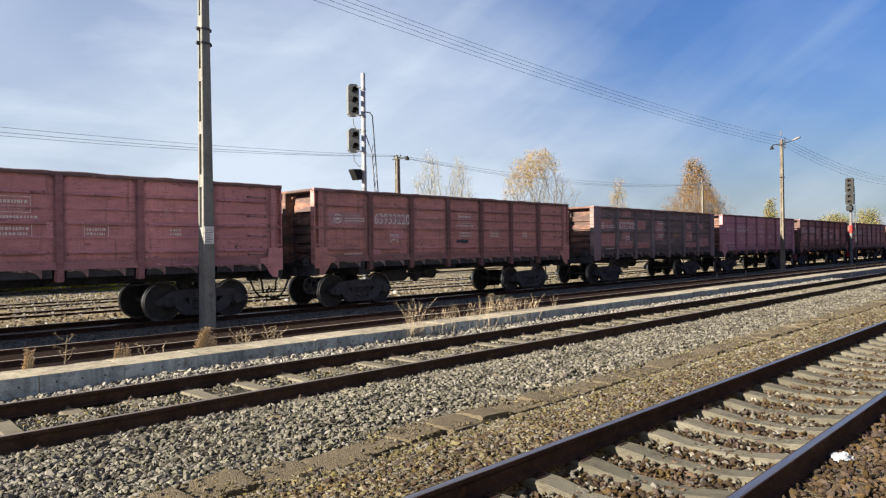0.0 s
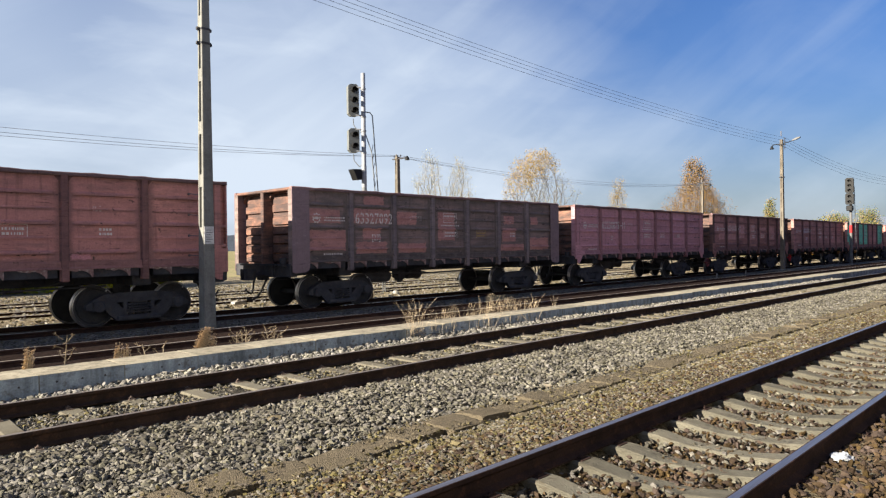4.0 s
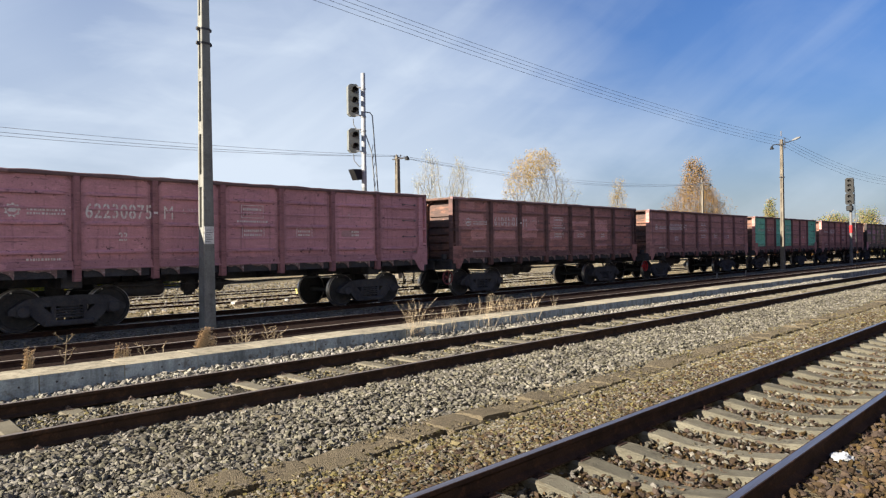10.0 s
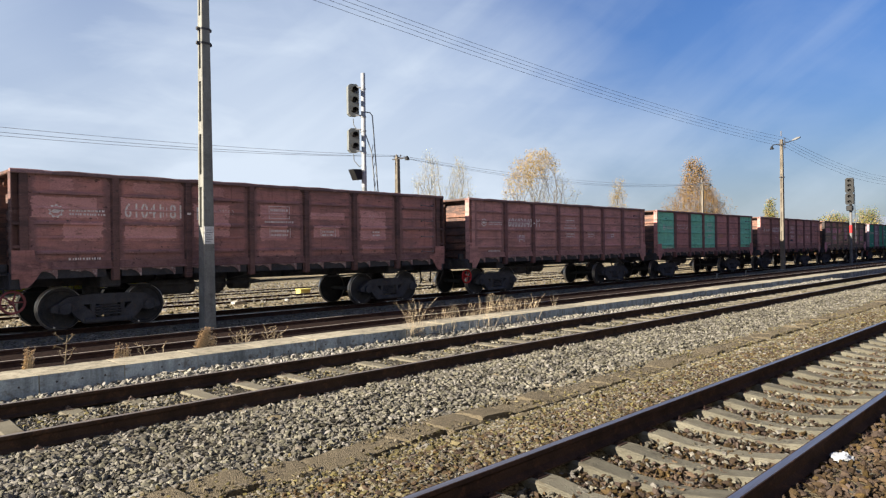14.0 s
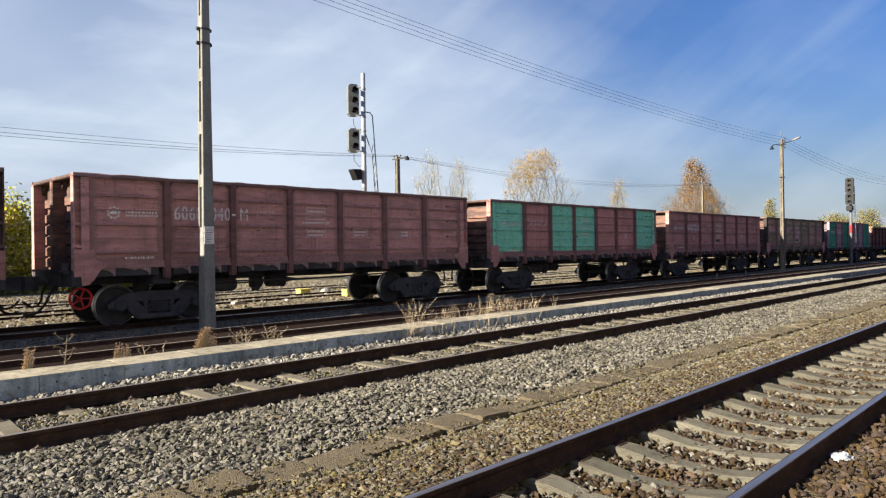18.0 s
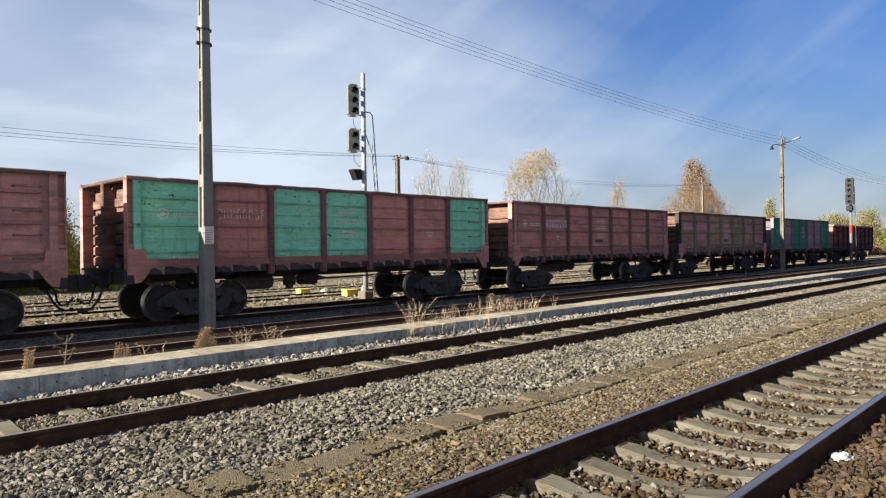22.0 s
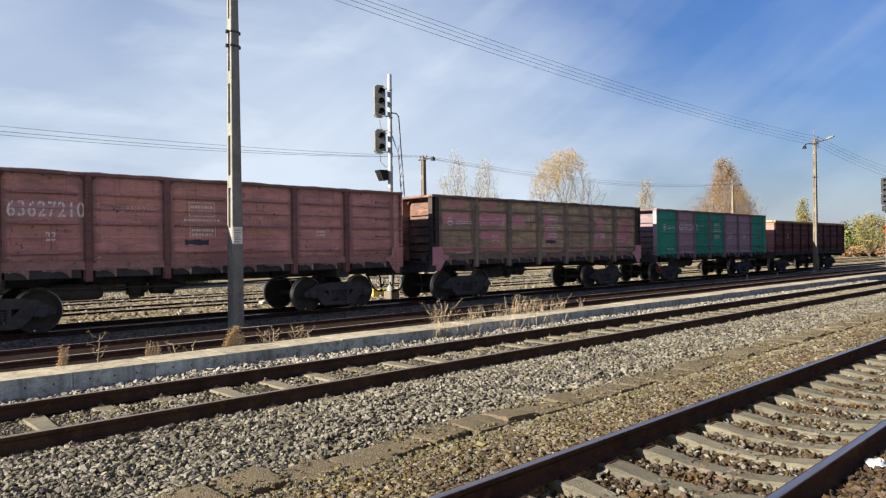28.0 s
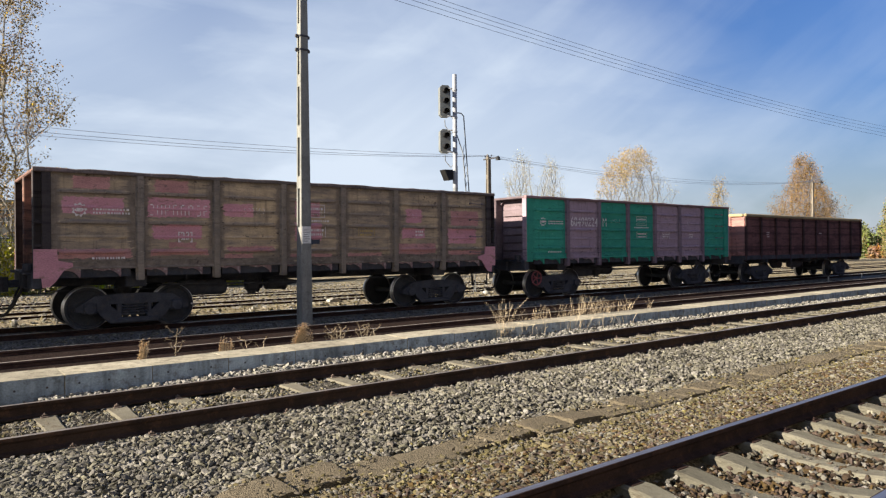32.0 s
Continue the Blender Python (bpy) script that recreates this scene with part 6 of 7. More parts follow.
def band(pole, z, a, b):
    m = Mesh()
    m.box(-a, a, -b, b, z, z + 0.05, 0.006)
    m.box(a, a + 0.07, -0.03, 0.03, z - 0.01, z + 0.06)
    m.box(-a - 0.07, -a, -0.03, 0.03, z - 0.01, z + 0.06)
    part("steel_band", m.done("steel_band"), STEEL_DARK, pole)


def insulator(pole, at):
    m = Mesh()
    m.lathe([(0.012, -0.12), (0.012, -0.02), (0.04, -0.02), (0.03, 0.02), (0.045, 0.025), (0.03, 0.07), (0.01, 0.08)], 10, "z")
    part("insulator", m.done("insulator"), STEEL_DARK, pole, "dark porcelain insulator", at)


pole = slotted_pole("utility_pole", "tall slotted grey concrete pole beside the train", (7.67, 15.41, 0), 9.6, 0.30, 0.18, 0.29, 0.18, 2.3)
band(pole, 7.0, 0.115, 0.115)
band(pole, 6.66, 0.12, 0.12)
m = Mesh()
m.box(-0.12, 0.12, -0.142, -0.134, 1.9, 2.32)
part("notice_plate", m.done("notice_plate"), WHITE_PAINT, pole, "faded pale notice plate", (0, 0.0, 0))
m = Mesh()
for r in range(6):
    m.box(-0.085 + 0.01 * (r % 2), 0.03 + 0.025 * (r * 2 % 3), -0.1435, -0.1415, 1.95 + r * 0.055, 1.965 + r * 0.055)
part("painted_marking", m.done("painted_marking"), POLE_CONCRETE, pole)
RACK = ((8.53, 8.06, 0.40), (8.68, 8.26, 0.42), (8.82, 8.46, 0.44), (8.96, 8.66, 0.46))
for z, z2, sag in RACK:
    insulator(pole, (0.0, -0.2, z - 0.02))


lamp = slotted_pole("street_lamp", "slotted concrete lamp pole with two lamp arms", (47.95, 15.41, 0), 8.62, 0.33, 0.2, 0.24, 0.16, 1.6, 0.0, POLE_BROWN)
for z in (8.25, 6.1):
    band(lamp, z, 0.14, 0.14)
m = Mesh()
m.tube([(0, 0.08, 8.34), (0, 0.4, 8.33), (0, 0.56, 8.3), (0, 0.6, 8.2)], 0.03, 8)
part("lamp_arm", m.done("lamp_arm"), BLACK, lamp)
m = Mesh()
m.lathe([(0.03, 8.26), (0.06, 8.22), (0.09, 8.15), (0.14, 8.05), (0.13, 8.04), (0.02, 8.07)], 14, "z", (0, 0.61, 0))
part("lamp_shade", smooth(m.done("lamp_shade")), BLACK, lamp, "dark bell-shaped lamp shade")
m = Mesh()
m.tube([(0, -0.08, 8.36), (0, -0.4, 8.4), (0, -0.62, 8.46), (0, -0.72, 8.5)], 0.03, 8)
part("lamp_arm", m.done("lamp_arm"), BLACK, lamp)
m = Mesh()
m.prism([(-0.66, 8.46), (-0.7, 8.54), (-0.95, 8.65), (-1.15, 8.67), (-1.13, 8.6), (-0.88, 8.5)], -0.1, 0.1, "x")
part("lamp_head", m.done("lamp_head"), LAMP_GREY, lamp, "pale streamlined lamp head")
for z, z2, sag in RACK:
    insulator(lamp, (0, -0.2, z2 - 0.02))


def wire(label, a, b, sag, r=0.008, group="overhead wires", mat=None):
    pts = [(a[0] + (b[0] - a[0]) * f, a[1] + (b[1] - a[1]) * f, a[2] + (b[2] - a[2]) * f - sag * 4 * f * (1 - f)) for f in np.linspace(0, 1, 25)]
    m = Mesh()
    m.tube(pts, r, 5)
    return tagged(part("overhead_wire", m.done("overhead_wire"), mat or WIRE_GREY), label, "wire", group)


for i, (z, z2, sag) in enumerate(RACK):
    wire("thin dark overhead wire between concrete poles", (7.67, 15.21, z + 0.06), (47.95, 15.21, z2 + 0.06), sag, 0.006)
    wire("thin dark overhead wire between concrete poles", (47.95, 15.21, z2 + 0.06), (92, 15.21, z2 + 0.2), (1.05, 0.95, 0.95, 0.9)[i], 0.0075)
for x, h in ((28.7, 7.75), (73.8, 8.65), (-18.0, 7.75)):
    p2 = slotted_pole("utility_pole", "weathered concrete pole of the line behind the train", (x, 32, -0.25), h, 0.36, 0.24, 0.3, 0.22, 1.6, 0.0, POLE_BROWN)
    m = Mesh()
    m.box(-0.05, 0.05, -0.95, 0.45, h - 0.16, h - 0.08, 0.01)
    part("cross_arm", m.done("cross_arm"), STEEL_DARK, p2)
    m = Mesh()
    m.lathe([(0.03, 0.1), (0.12, 0.0), (0.16, -0.16), (0.02, -0.16)], 12, "z")
    part("lamp_shade", smooth(m.done("lamp_shade")), BLACK, p2, "small dark lamp shade", (0, -0.9, h - 0.12))
    for y in (-0.3, 0.0, 0.3):
        insulator(p2, (0.0, y, h + 0.04))
for i, (dz, y) in enumerate(((0.0, 31.7), (-0.02, 32.0), (0.02, 32.3))):
    wire("thin wire of the line behind the train", (-18, y, 7.55 + dz), (28.7, y, 7.55 + dz), 0.75 + 0.14 * i, 0.009, mat=(WIRE_PALE, WIRE_GREY, WIRE_PALE)[i])
    wire("thin wire of the line behind the train", (28.7, y, 7.55 + dz), (73.8, y, 8.42 + dz), 0.7 + 0.12 * i, 0.009, mat=(WIRE_PALE, WIRE_GREY, WIRE_PALE)[i])


def signal_head(parent, at, lamps, h, w, turn=0, paint_of=None):
    """Rounded backboard box with hooded lamps, facing along the track."""
    hd = Mesh()
    c = 0.09
    hd.prism([(-w / 2 + c, -h / 2), (w / 2 - c, -h / 2), (w / 2, -h / 2 + c), (w / 2, h / 2 - c), (w / 2 - c, h / 2), (-w / 2 + c, h / 2), (-w / 2, h / 2 - c), (-w / 2, -h / 2 + c)], -0.09, 0.12, "x")
    head = part("signal_head", hd.done("signal_head"), paint_of or SIGNAL_GREY, parent, "dark grey signal head", at, (0, 0, radians(turn)))
    for i in range(lamps):
        z = (i - (lamps - 1) / 2) * -h / (lamps + 0.15)
        m = Mesh()
        n = 14
        arc = [(0.12 * math.cos(a), 0.12 * math.sin(a)) for a in np.linspace(-0.35, math.pi + 0.35, n)]
        vs = [(-0.09, y, zz) for y, zz in arc] + [(-0.28, y * 0.95, zz * 0.95 - 0.02) for y, zz in arc]
        vs += [(-0.09, y * 0.92, zz * 0.92) for y, zz in arc] + [(-0.28, y * 0.88, zz * 0.88 - 0.02) for y, zz in arc]
        fs = [(k, k + 1, n + k + 1, n + k) for k in range(n - 1)] + [(2 * n + k, 3 * n + k, 3 * n + k + 1, 2 * n + k + 1) for k in range(n - 1)] + [(n + k, n + k + 1, 3 * n + k + 1, 3 * n + k) for k in range(n - 1)]
        m.add(vs, fs)
        part("lamp_hood", m.done("lamp_hood"), BLACK, head, "black lamp hood", (0, 0, z))
        m = Mesh()
        m.lathe([(0.1, -0.092), (0.09, -0.1), (0.04, -0.11), (0.005, -0.112)], 14, "x")
        part("lens", smooth(m.done("lens")), BLACK, head, "unlit dark lens", (0, 0, z))
    return head


sig = thing("railway_signal", "galvanised signal mast with three-lamp and two-lamp heads", "railway signal", (16.25, 20.0, -0.15))
m = Mesh()
m.lathe([(0.12, 0), (0.12, 0.1), (0.095, 0.12), (0.095, 5.0), (0.08, 5.02)], 14, "z")
part("mast", smooth(m.done("mast")), GALV, sig)
m = Mesh()
m.lathe([(0.07, 4.2), (0.097, 4.2), (0.097, 5.0), (0.085, 5.03), (0.085, 8.48), (0.07, 8.5)], 14, "z")
part("upper_mast", smooth(m.done("upper_mast")), MAST_SILVER, sig, "silver-painted upper mast")
m = Mesh()
m.box(-0.22, 0.22, -0.22, 0.22, -0.1, 0.3, 0.03)
part("foot", m.done("foot"), POLE_BROWN, sig, "square concrete foot")
signal_head(sig, (-0.3, 0.24, 7.47), 3, 1.2, 0.42, 71)
signal_head(sig, (-0.3, 0.24, 5.96), 2, 0.9, 0.42, 71)
for z in (7.9, 6.85, 6.32, 5.5):
    m = Mesh()
    m.tube([(0, 0, z), (-0.12, 0.05, z + 0.05), (-0.25, 0.15, z + 0.06)], 0.03, 6)
    m.lathe([(0.09, z - 0.03), (0.102, z - 0.03), (0.102, z + 0.03), (0.09, z + 0.03)], 14, "z")
    part("bracket", m.done("bracket"), MAST_SILVER, sig)
for z0, z1 in ((6.8, 6.35), (5.45, 5.1)):
    m = Mesh()
    m.tube([(-0.25, 0.3, z0), (-0.22, 0.32, z0 - 0.22), (-0.1, 0.15, z1 - 0.12), (0.0, 0.05, z1)], 0.018, 6)
    part("cable", m.done("cable"), GALV, sig, "pale loop of cable")
m = Mesh()
m.prism([(-0.3, 0.17), (0.1, 0.19), (0.1, -0.2), (-0.1, -0.22)], -0.15, 0.16)
part("indicator_box", m.done("indicator_box"), BLACK, sig, "dark hooded indicator box", (-0.25, 0.1, 4.68))
m = Mesh()
m.tube([(0.08, 0, 7.05), (0.3, -0.02, 7.05), (0.42, -0.02, 6.95), (0.95, -0.05, 0.2)], 0.022, 6)
part("ladder_rail", m.done("ladder_rail"), GALV, sig)
m = Mesh()
m.tube([(0.1, 0.0, 6.2), (0.22, -0.2, 5.5), (0.62, -0.3, 0.2)], 0.022, 6)
part("ladder_rail", m.done("ladder_rail"), GALV, sig)
for i in range(16):
    m = Mesh()
    f = i / 16
    m.tube([(0.88 - 0.5 * f, -0.05, 0.6 + 5.6 * f), (0.6 - 0.4 * f, -0.28 + 0.1 * f, 0.6 + 5.2 * f)], 0.012, 5)
    part("ladder_rung", m.done("ladder_rung"), GALV, sig)

sig2 = thing("railway_signal", "distant dark signal on a white and red banded mast", "railway signal", (64.9, 15.45, -0.15))
m = Mesh()
m.lathe([(0.11, 0), (0.11, 7.0), (0.09, 7.02)], 12, "z")
part("mast", smooth(m.done("mast")), LAMP_GREY, sig2)
for z0, z1, mt in ((2.7, 3.35, RED_PAINT), (0.0, 1.6, GALV)):
    m = Mesh()
    m.lathe([(0.116, z0), (0.118, z0 + 0.02), (0.118, z1 - 0.02), (0.116, z1)], 12, "z")
    part("mast_band", smooth(m.done("mast_band")), mt, sig2)
signal_head(sig2, (-0.28, 0.0, 6.68), 3, 1.25, 0.62, 0, BLACK)
signal_head(sig2, (-0.28, 0.0, 5.55), 2, 0.95, 0.62, 0, BLACK)
m = Mesh()
m.box(-0.4, 0.1, -0.2, 0.25, 4.55, 5.0, 0.04)
part("indicator_box", m.done("indicator_box"), BLACK, sig2)
for dy in (-0.16, 0.16):
    m = Mesh()
    m.tube([(0.62, dy - 0.1, 0.1), (0.3, dy - 0.05, 6.6)], 0.022, 6)
    part("ladder_rail", m.done("ladder_rail"), GALV, sig2)
for i in range(18):
    m = Mesh()
    x = 0.6 - 0.29 * i / 18
    m.tube([(x, -0.26, 0.5 + i * 0.33), (x, 0.09, 0.5 + i * 0.33)], 0.012, 5)
    part("ladder_rung", m.done("ladder_rung"), GALV, sig2)

# ---- small trackside things ----
for x, y, w, h in ((16.25, 20.95, 0.58, 0.27), (15.76, 23.4, 0.5, 0.24)):
    b = thing("track_box", "yellow painted concrete box beside the siding", "trackside box", (x, y, -0.09), "yellow boxes in the yard")
    m = Mesh()
    m.box(-w / 2, w / 2, -0.17, 0.17, 0.0, h - 0.04, 0.03)
    part("box_body", m.done("box_body"), YELLOW_PAINT, b)
    m = Mesh()
    m.box(-w / 2 - 0.015, w / 2 + 0.015, -0.185, 0.185, h - 0.04, h, 0.015)
    part("lid", m.done("lid"), YELLOW_PAINT, b)
m = Mesh()
m.box(-0.13, 0.13, -0.12, 0.12, 0.0, 0.22, 0.03)
m.prism([(-0.1, 0.22), (0.1, 0.22), (0.06, 0.4), (-0.02, 0.42), (-0.1, 0.34)], -0.09, 0.08)
tagged(part("concrete_stump", m.done("concrete_stump"), CONCRETE, None, "", (16.85, 20.8, -0.1)), "broken pale concrete stump beside a yellow box", "stump")
m = Mesh()
m.prism([(-0.22, 0.0), (0.2, 0.0), (0.23, 0.09), (-0.05, 0.13), (-0.2, 0.1)], -0.14, 0.13)
tagged(part("concrete_lump", m.done("concrete_lump"), CONCRETE, None, "", (11.5, 20.9, -0.08)), "flat pale lump of concrete in the yard", "rubble")
for x, y, s in ((16.9, 23.4, 0.24), (18.2, 20.5, 0.14), (13.2, 20.6, 0.1)):
    bm = bmesh.new()
    bmesh.ops.create_icosphere(bm, subdivisions=2, radius=s)
    for v in bm.verts:
        v.co = v.co * (1 + 0.25 * noise.noise(v.co * 5)) * 1.0
        v.co.z *= 0.7
    me = bpy.data.meshes.new("boulder")
    bm.to_mesh(me)
    bm.free()
    tagged(part("boulder", me, CONCRETE, None, "", (x, y, -0.04)), "pale rough boulder in the yard gravel", "stone")
for x, y in ((36.3, 15.0), (40.4, 15.0)):
    m = Mesh()
    m.box(-0.03, 0.03, -0.03, 0.03, -0.1, 0.3, 0.008)
    tagged(part("marker_stake", m.done("marker_stake"), CONCRETE, None, "", (x, y, -0.12)), "short whitish marker stake between the tracks", "stake")
bm = bmesh.new()
bmesh.ops.create_icosphere(bm, subdivisions=4, radius=0.1)
for v in bm.verts:
    d = noise.noise(v.co * 14) * 0.5 + noise.noise(v.co * 40) * 0.22
    v.co = Vector((v.co.x * 1.2, v.co.y * 0.8, v.co.z * 0.4)) * (0.85 + d)
me = bpy.data.meshes.new("plastic_bag")
bm.to_mesh(me)
bm.free()
tagged(part("plastic_bag", me, BAG, None, "", (6.1, 1.53, 0.03)), "crumpled white plastic bag beside the rail", "litter")

# ---- dry weeds along the wall ----
STRAW = material("dry_straw", (0.42, 0.34, 0.235), (0.27, 0.21, 0.14), rough=0.9, scale=6, fine=40, bump=0.0, random_value=0.3)
RUSSET_WEED = material("russet_weed", (0.68, 0.54, 0.36), (0.54, 0.41, 0.27), rough=0.9, scale=6, fine=40, bump=0.0, random_value=0.3)


def weed(at, height, spread, n, mat, label, heads=0.0, bend=0.7, thick=1.0):
    """A tuft of bent dry stalks; some carry small seed heads."""
    r = np.random.default_rng(int(at[0] * 991) % 99991)
    m = Mesh()
    for _ in range(n):
        x, y = r.normal(0, spread, 2) * (1, 0.35)
        h, a = height * r.uniform(0.45, 1.05), r.uniform(0, 6.28)
        lean = r.uniform(0.05, bend) * h
        wdt = r.uniform(0.0015, 0.004) * thick
        px, py = math.cos(a), math.sin(a)
        prev = None
        for k in range(5):
            f = k / 4
            cx, cy, cz = x + px * lean * f * f, y + py * lean * f * f * 0.6, h * f * (1 - 0.12 * f)
            q = [(cx - wdt * (1 - 0.6 * f), cy - wdt, cz), (cx + wdt * (1 - 0.6 * f), cy + wdt, cz)]
            if prev:
                m.add([prev[0], prev[1], q[1], q[0]], [(0, 1, 2, 3)])
            prev = q
        if r.uniform() < heads:
            s = r.uniform(0.003, 0.009)
            m.add([(cx - s, cy, cz), (cx, cy - s, cz), (cx + s, cy, cz), (cx, cy + s, cz), (cx, cy, cz + 3 * s), (cx, cy, cz - 1.5 * s)], [(0, 1, 4), (1, 2, 4), (2, 3, 4), (3, 0, 4), (1, 0, 5), (2, 1, 5), (3, 2, 5), (0, 3, 5)])
    me = bpy.data.meshes.new("dry_weed")
    me.from_pydata(m.v, [], m.f)
    return tagged(part("dry_weed", me, mat, None, "", at), label, "weed", "weeds along the wall", "stuff")


for x, y, h, n, sp in ((9.6, 10.3, 0.92, 34, 0.1), (9.8, 10.3, 0.86, 22, 0.1), (8.75, 9.42, 0.4, 16, 0.05), (8.98, 9.42, 0.42, 16, 0.06), (9.3, 9.43, 0.38, 7, 0.12), (9.75, 9.43, 0.38, 10, 0.14), (10.3, 10.3, 0.62, 14, 0.12),
                       (10.55, 10.3, 0.72, 18, 0.14), (10.9, 9.43, 0.4, 14, 0.22), (11.0, 10.3, 0.64, 16, 0.16), (11.5, 10.3, 0.7, 20, 0.12), (11.7, 9.44, 0.38, 12, 0.2), (12.0, 10.3, 0.86, 34, 0.13),
                       (12.45, 10.3, 0.84, 34, 0.16), (12.5, 9.44, 0.34, 10, 0.25), (12.9, 10.3, 0.74, 24, 0.16), (13.3, 10.3, 0.66, 14, 0.2), (13.75, 10.3, 0.76, 12, 0.08), (14.6, 10.3, 0.62, 6, 0.04)):
    weed((x, y, -0.12 if y > 10 else -0.04), h * (1.0 if y > 10 else 1.15), sp, int(n * 1.4), STRAW, "tuft of tall dry straw-coloured grass at the low wall", 0.35, 0.62, 1.4)


def plume(at, height, width, lean, stalks, seed, mat):
    """A feathery seeded tuft: bunched stalks, each clothed in short fine hairs towards its tip."""
    r = np.random.default_rng(seed)
    m = Mesh()
    for _ in range(stalks):
        h, off_x, off_y = height * r.uniform(0.6, 1.0), lean * height + width * r.normal(0, 0.5), width * r.normal(0, 0.3)
        x0, prev = r.normal(0, 0.025), None
        for k in range(13):
            f = k / 12
            p = np.array((x0 + off_x * f ** 1.4, off_y * f, h * f))
            if prev is not None:
                m.add([prev - (0.003, 0.002, 0), prev + (0.003, 0.002, 0), p + (0.002, 0.002, 0), p - (0.002, 0.002, 0)], [(0, 1, 2, 3)])
            if f > 0.4:
                for _ in range(8):
                    d = r.normal(0, 1, 3) * (1, 1, 0.5) + (0, 0, 0.9)
                    q = p + d / np.linalg.norm(d) * r.uniform(0.02, 0.055) * (1.15 - 0.6 * f)
                    m.add([p - (0.005, 0.004, 0), p + (0.005, 0.004, 0), q + (0.002, 0.0, 0), q - (0.002, 0, 0)], [(0, 1, 2, 3)])
            prev = p
    me = bpy.data.meshes.new("dry_weed")
    me.from_pydata(m.v, [], m.f)
    return tagged(part("dry_weed", me, mat, None, "", at), "feathery dry tuft with russet seed plumes behind the low wall", "weed", "weeds along the wall", "stuff")


def dead_stem(at, height, arms, seed, mat):
    """A dead branched stem with side twigs that end in small dry umbels."""
    r = np.random.default_rng(seed)
    m = Mesh()
    m.tube([(0, 0, 0), (r.normal(0, 0.02), 0, height * 0.5), (r.normal(0, 0.03), 0, height)], [0.009, 0.008, 0.005], 4)
    for k in range(arms):
        z, s = height * (0.55 + 0.42 * k / max(arms - 1, 1)), (-1) ** k
        ln = r.uniform(0.05, 0.13)
        e = np.array((s * ln, r.normal(0, 0.04), z + r.uniform(0.0, 0.07)))
        m.tube([(0, 0, z - 0.03), (s * ln * 0.5, 0, z), e], [0.006, 0.005, 0.003], 4)
        for _ in range(9):
            d = r.normal(0, 1, 3) + (0, 0, 1.0)
            q = e + d / np.linalg.norm(d) * r.uniform(0.02, 0.045)
            m.add([e - (0.002, 0, 0), e + (0.002, 0, 0), q + (0.006, 0, 0), q - (0.006, 0, 0)], [(0, 1, 2, 3)])
    me = bpy.data.meshes.new("dry_weed")
    me.from_pydata(m.v, [], m.f)
    return tagged(part("dry_weed", me, mat, None, "", at), "dead branched weed stem behind the low wall", "weed", "weeds along the wall", "stuff")


for i, (x, h, w, ln, n) in enumerate(((4.83, 0.66, 0.06, 0.42, 110), (5.04, 0.54, 0.025, 0.35, 24), (3.72, 0.56, 0.012, 0.05, 18), (3.85, 0.54, 0.012, 0.02, 16), (2.55, 0.6, 0.05, 0.05, 26), (2.5, 0.64, 0.04, 0.25, 10))):
    plume((x, 10.28, -0.14), h, w, ln, n, 300 + i, RUSSET_WEED)
for i, (x, h, n) in enumerate(((3.02, 0.74, 6), (4.12, 0.5, 4), (4.38, 0.46, 3), (5.6, 0.54, 8), (5.8, 0.56, 8), (5.72, 0.5, 7), (6.2, 0.58, 9), (6.32, 0.48, 6), (6.45, 0.47, 5))):
    dead_stem((x, 10.28, -0.14), h, n, 340 + i, STRAW)

# ---- trees ----
BARK = material("grey_bark", (0.15, 0.135, 0.115), (0.1, 0.088, 0.072), rough=0.9, scale=3, fine=30, bump=0.4, depth=0.02)
BARK_GREY = material("twig_bark", (0.3, 0.28, 0.24), (0.22, 0.2, 0.17), rough=0.9, scale=3, fine=30, bump=0.4, depth=0.02)
BARK_PALE = material("pale_bark", (0.2, 0.185, 0.165), (0.14, 0.128, 0.11), rough=0.9, scale=3, fine=30, bump=0.4, depth=0.02)
def leaves(name, a, b):
    m = material(name, a, b, rough=0.8, scale=0.6, fine=8, bump=0.0, random_value=0.35, random_hue=0.02)
    m.node_tree.nodes["Principled BSDF"].inputs["Transmission Weight"].default_value = 0.0
    return m


L_YELLOW = leaves("yellow_leaves", (0.38, 0.235, 0.045), (0.26, 0.165, 0.04))
L_ORANGE = leaves("orange_leaves", (0.27, 0.15, 0.05), (0.17, 0.1, 0.042))
L_BROWN = leaves("brown_olive_leaves", (0.35, 0.23, 0.075), (0.19, 0.145, 0.06))
L_PALE = leaves("pale_dry_leaves", (0.35, 0.34, 0.235), (0.27, 0.255, 0.175))
L_STRAW = leaves("straw_yellow_leaves", (0.34, 0.22, 0.06), (0.24, 0.165, 0.055))
L_LIME = leaves("yellow_green_leaves", (0.52, 0.42, 0.06), (0.3, 0.32, 0.06))
L_GREEN = leaves("dull_green_leaves", (0.09, 0.12, 0.035), (0.15, 0.15, 0.05))
L_RUST = leaves("rusty_scrub_leaves", (0.22, 0.1, 0.05), (0.15, 0.1, 0.05))


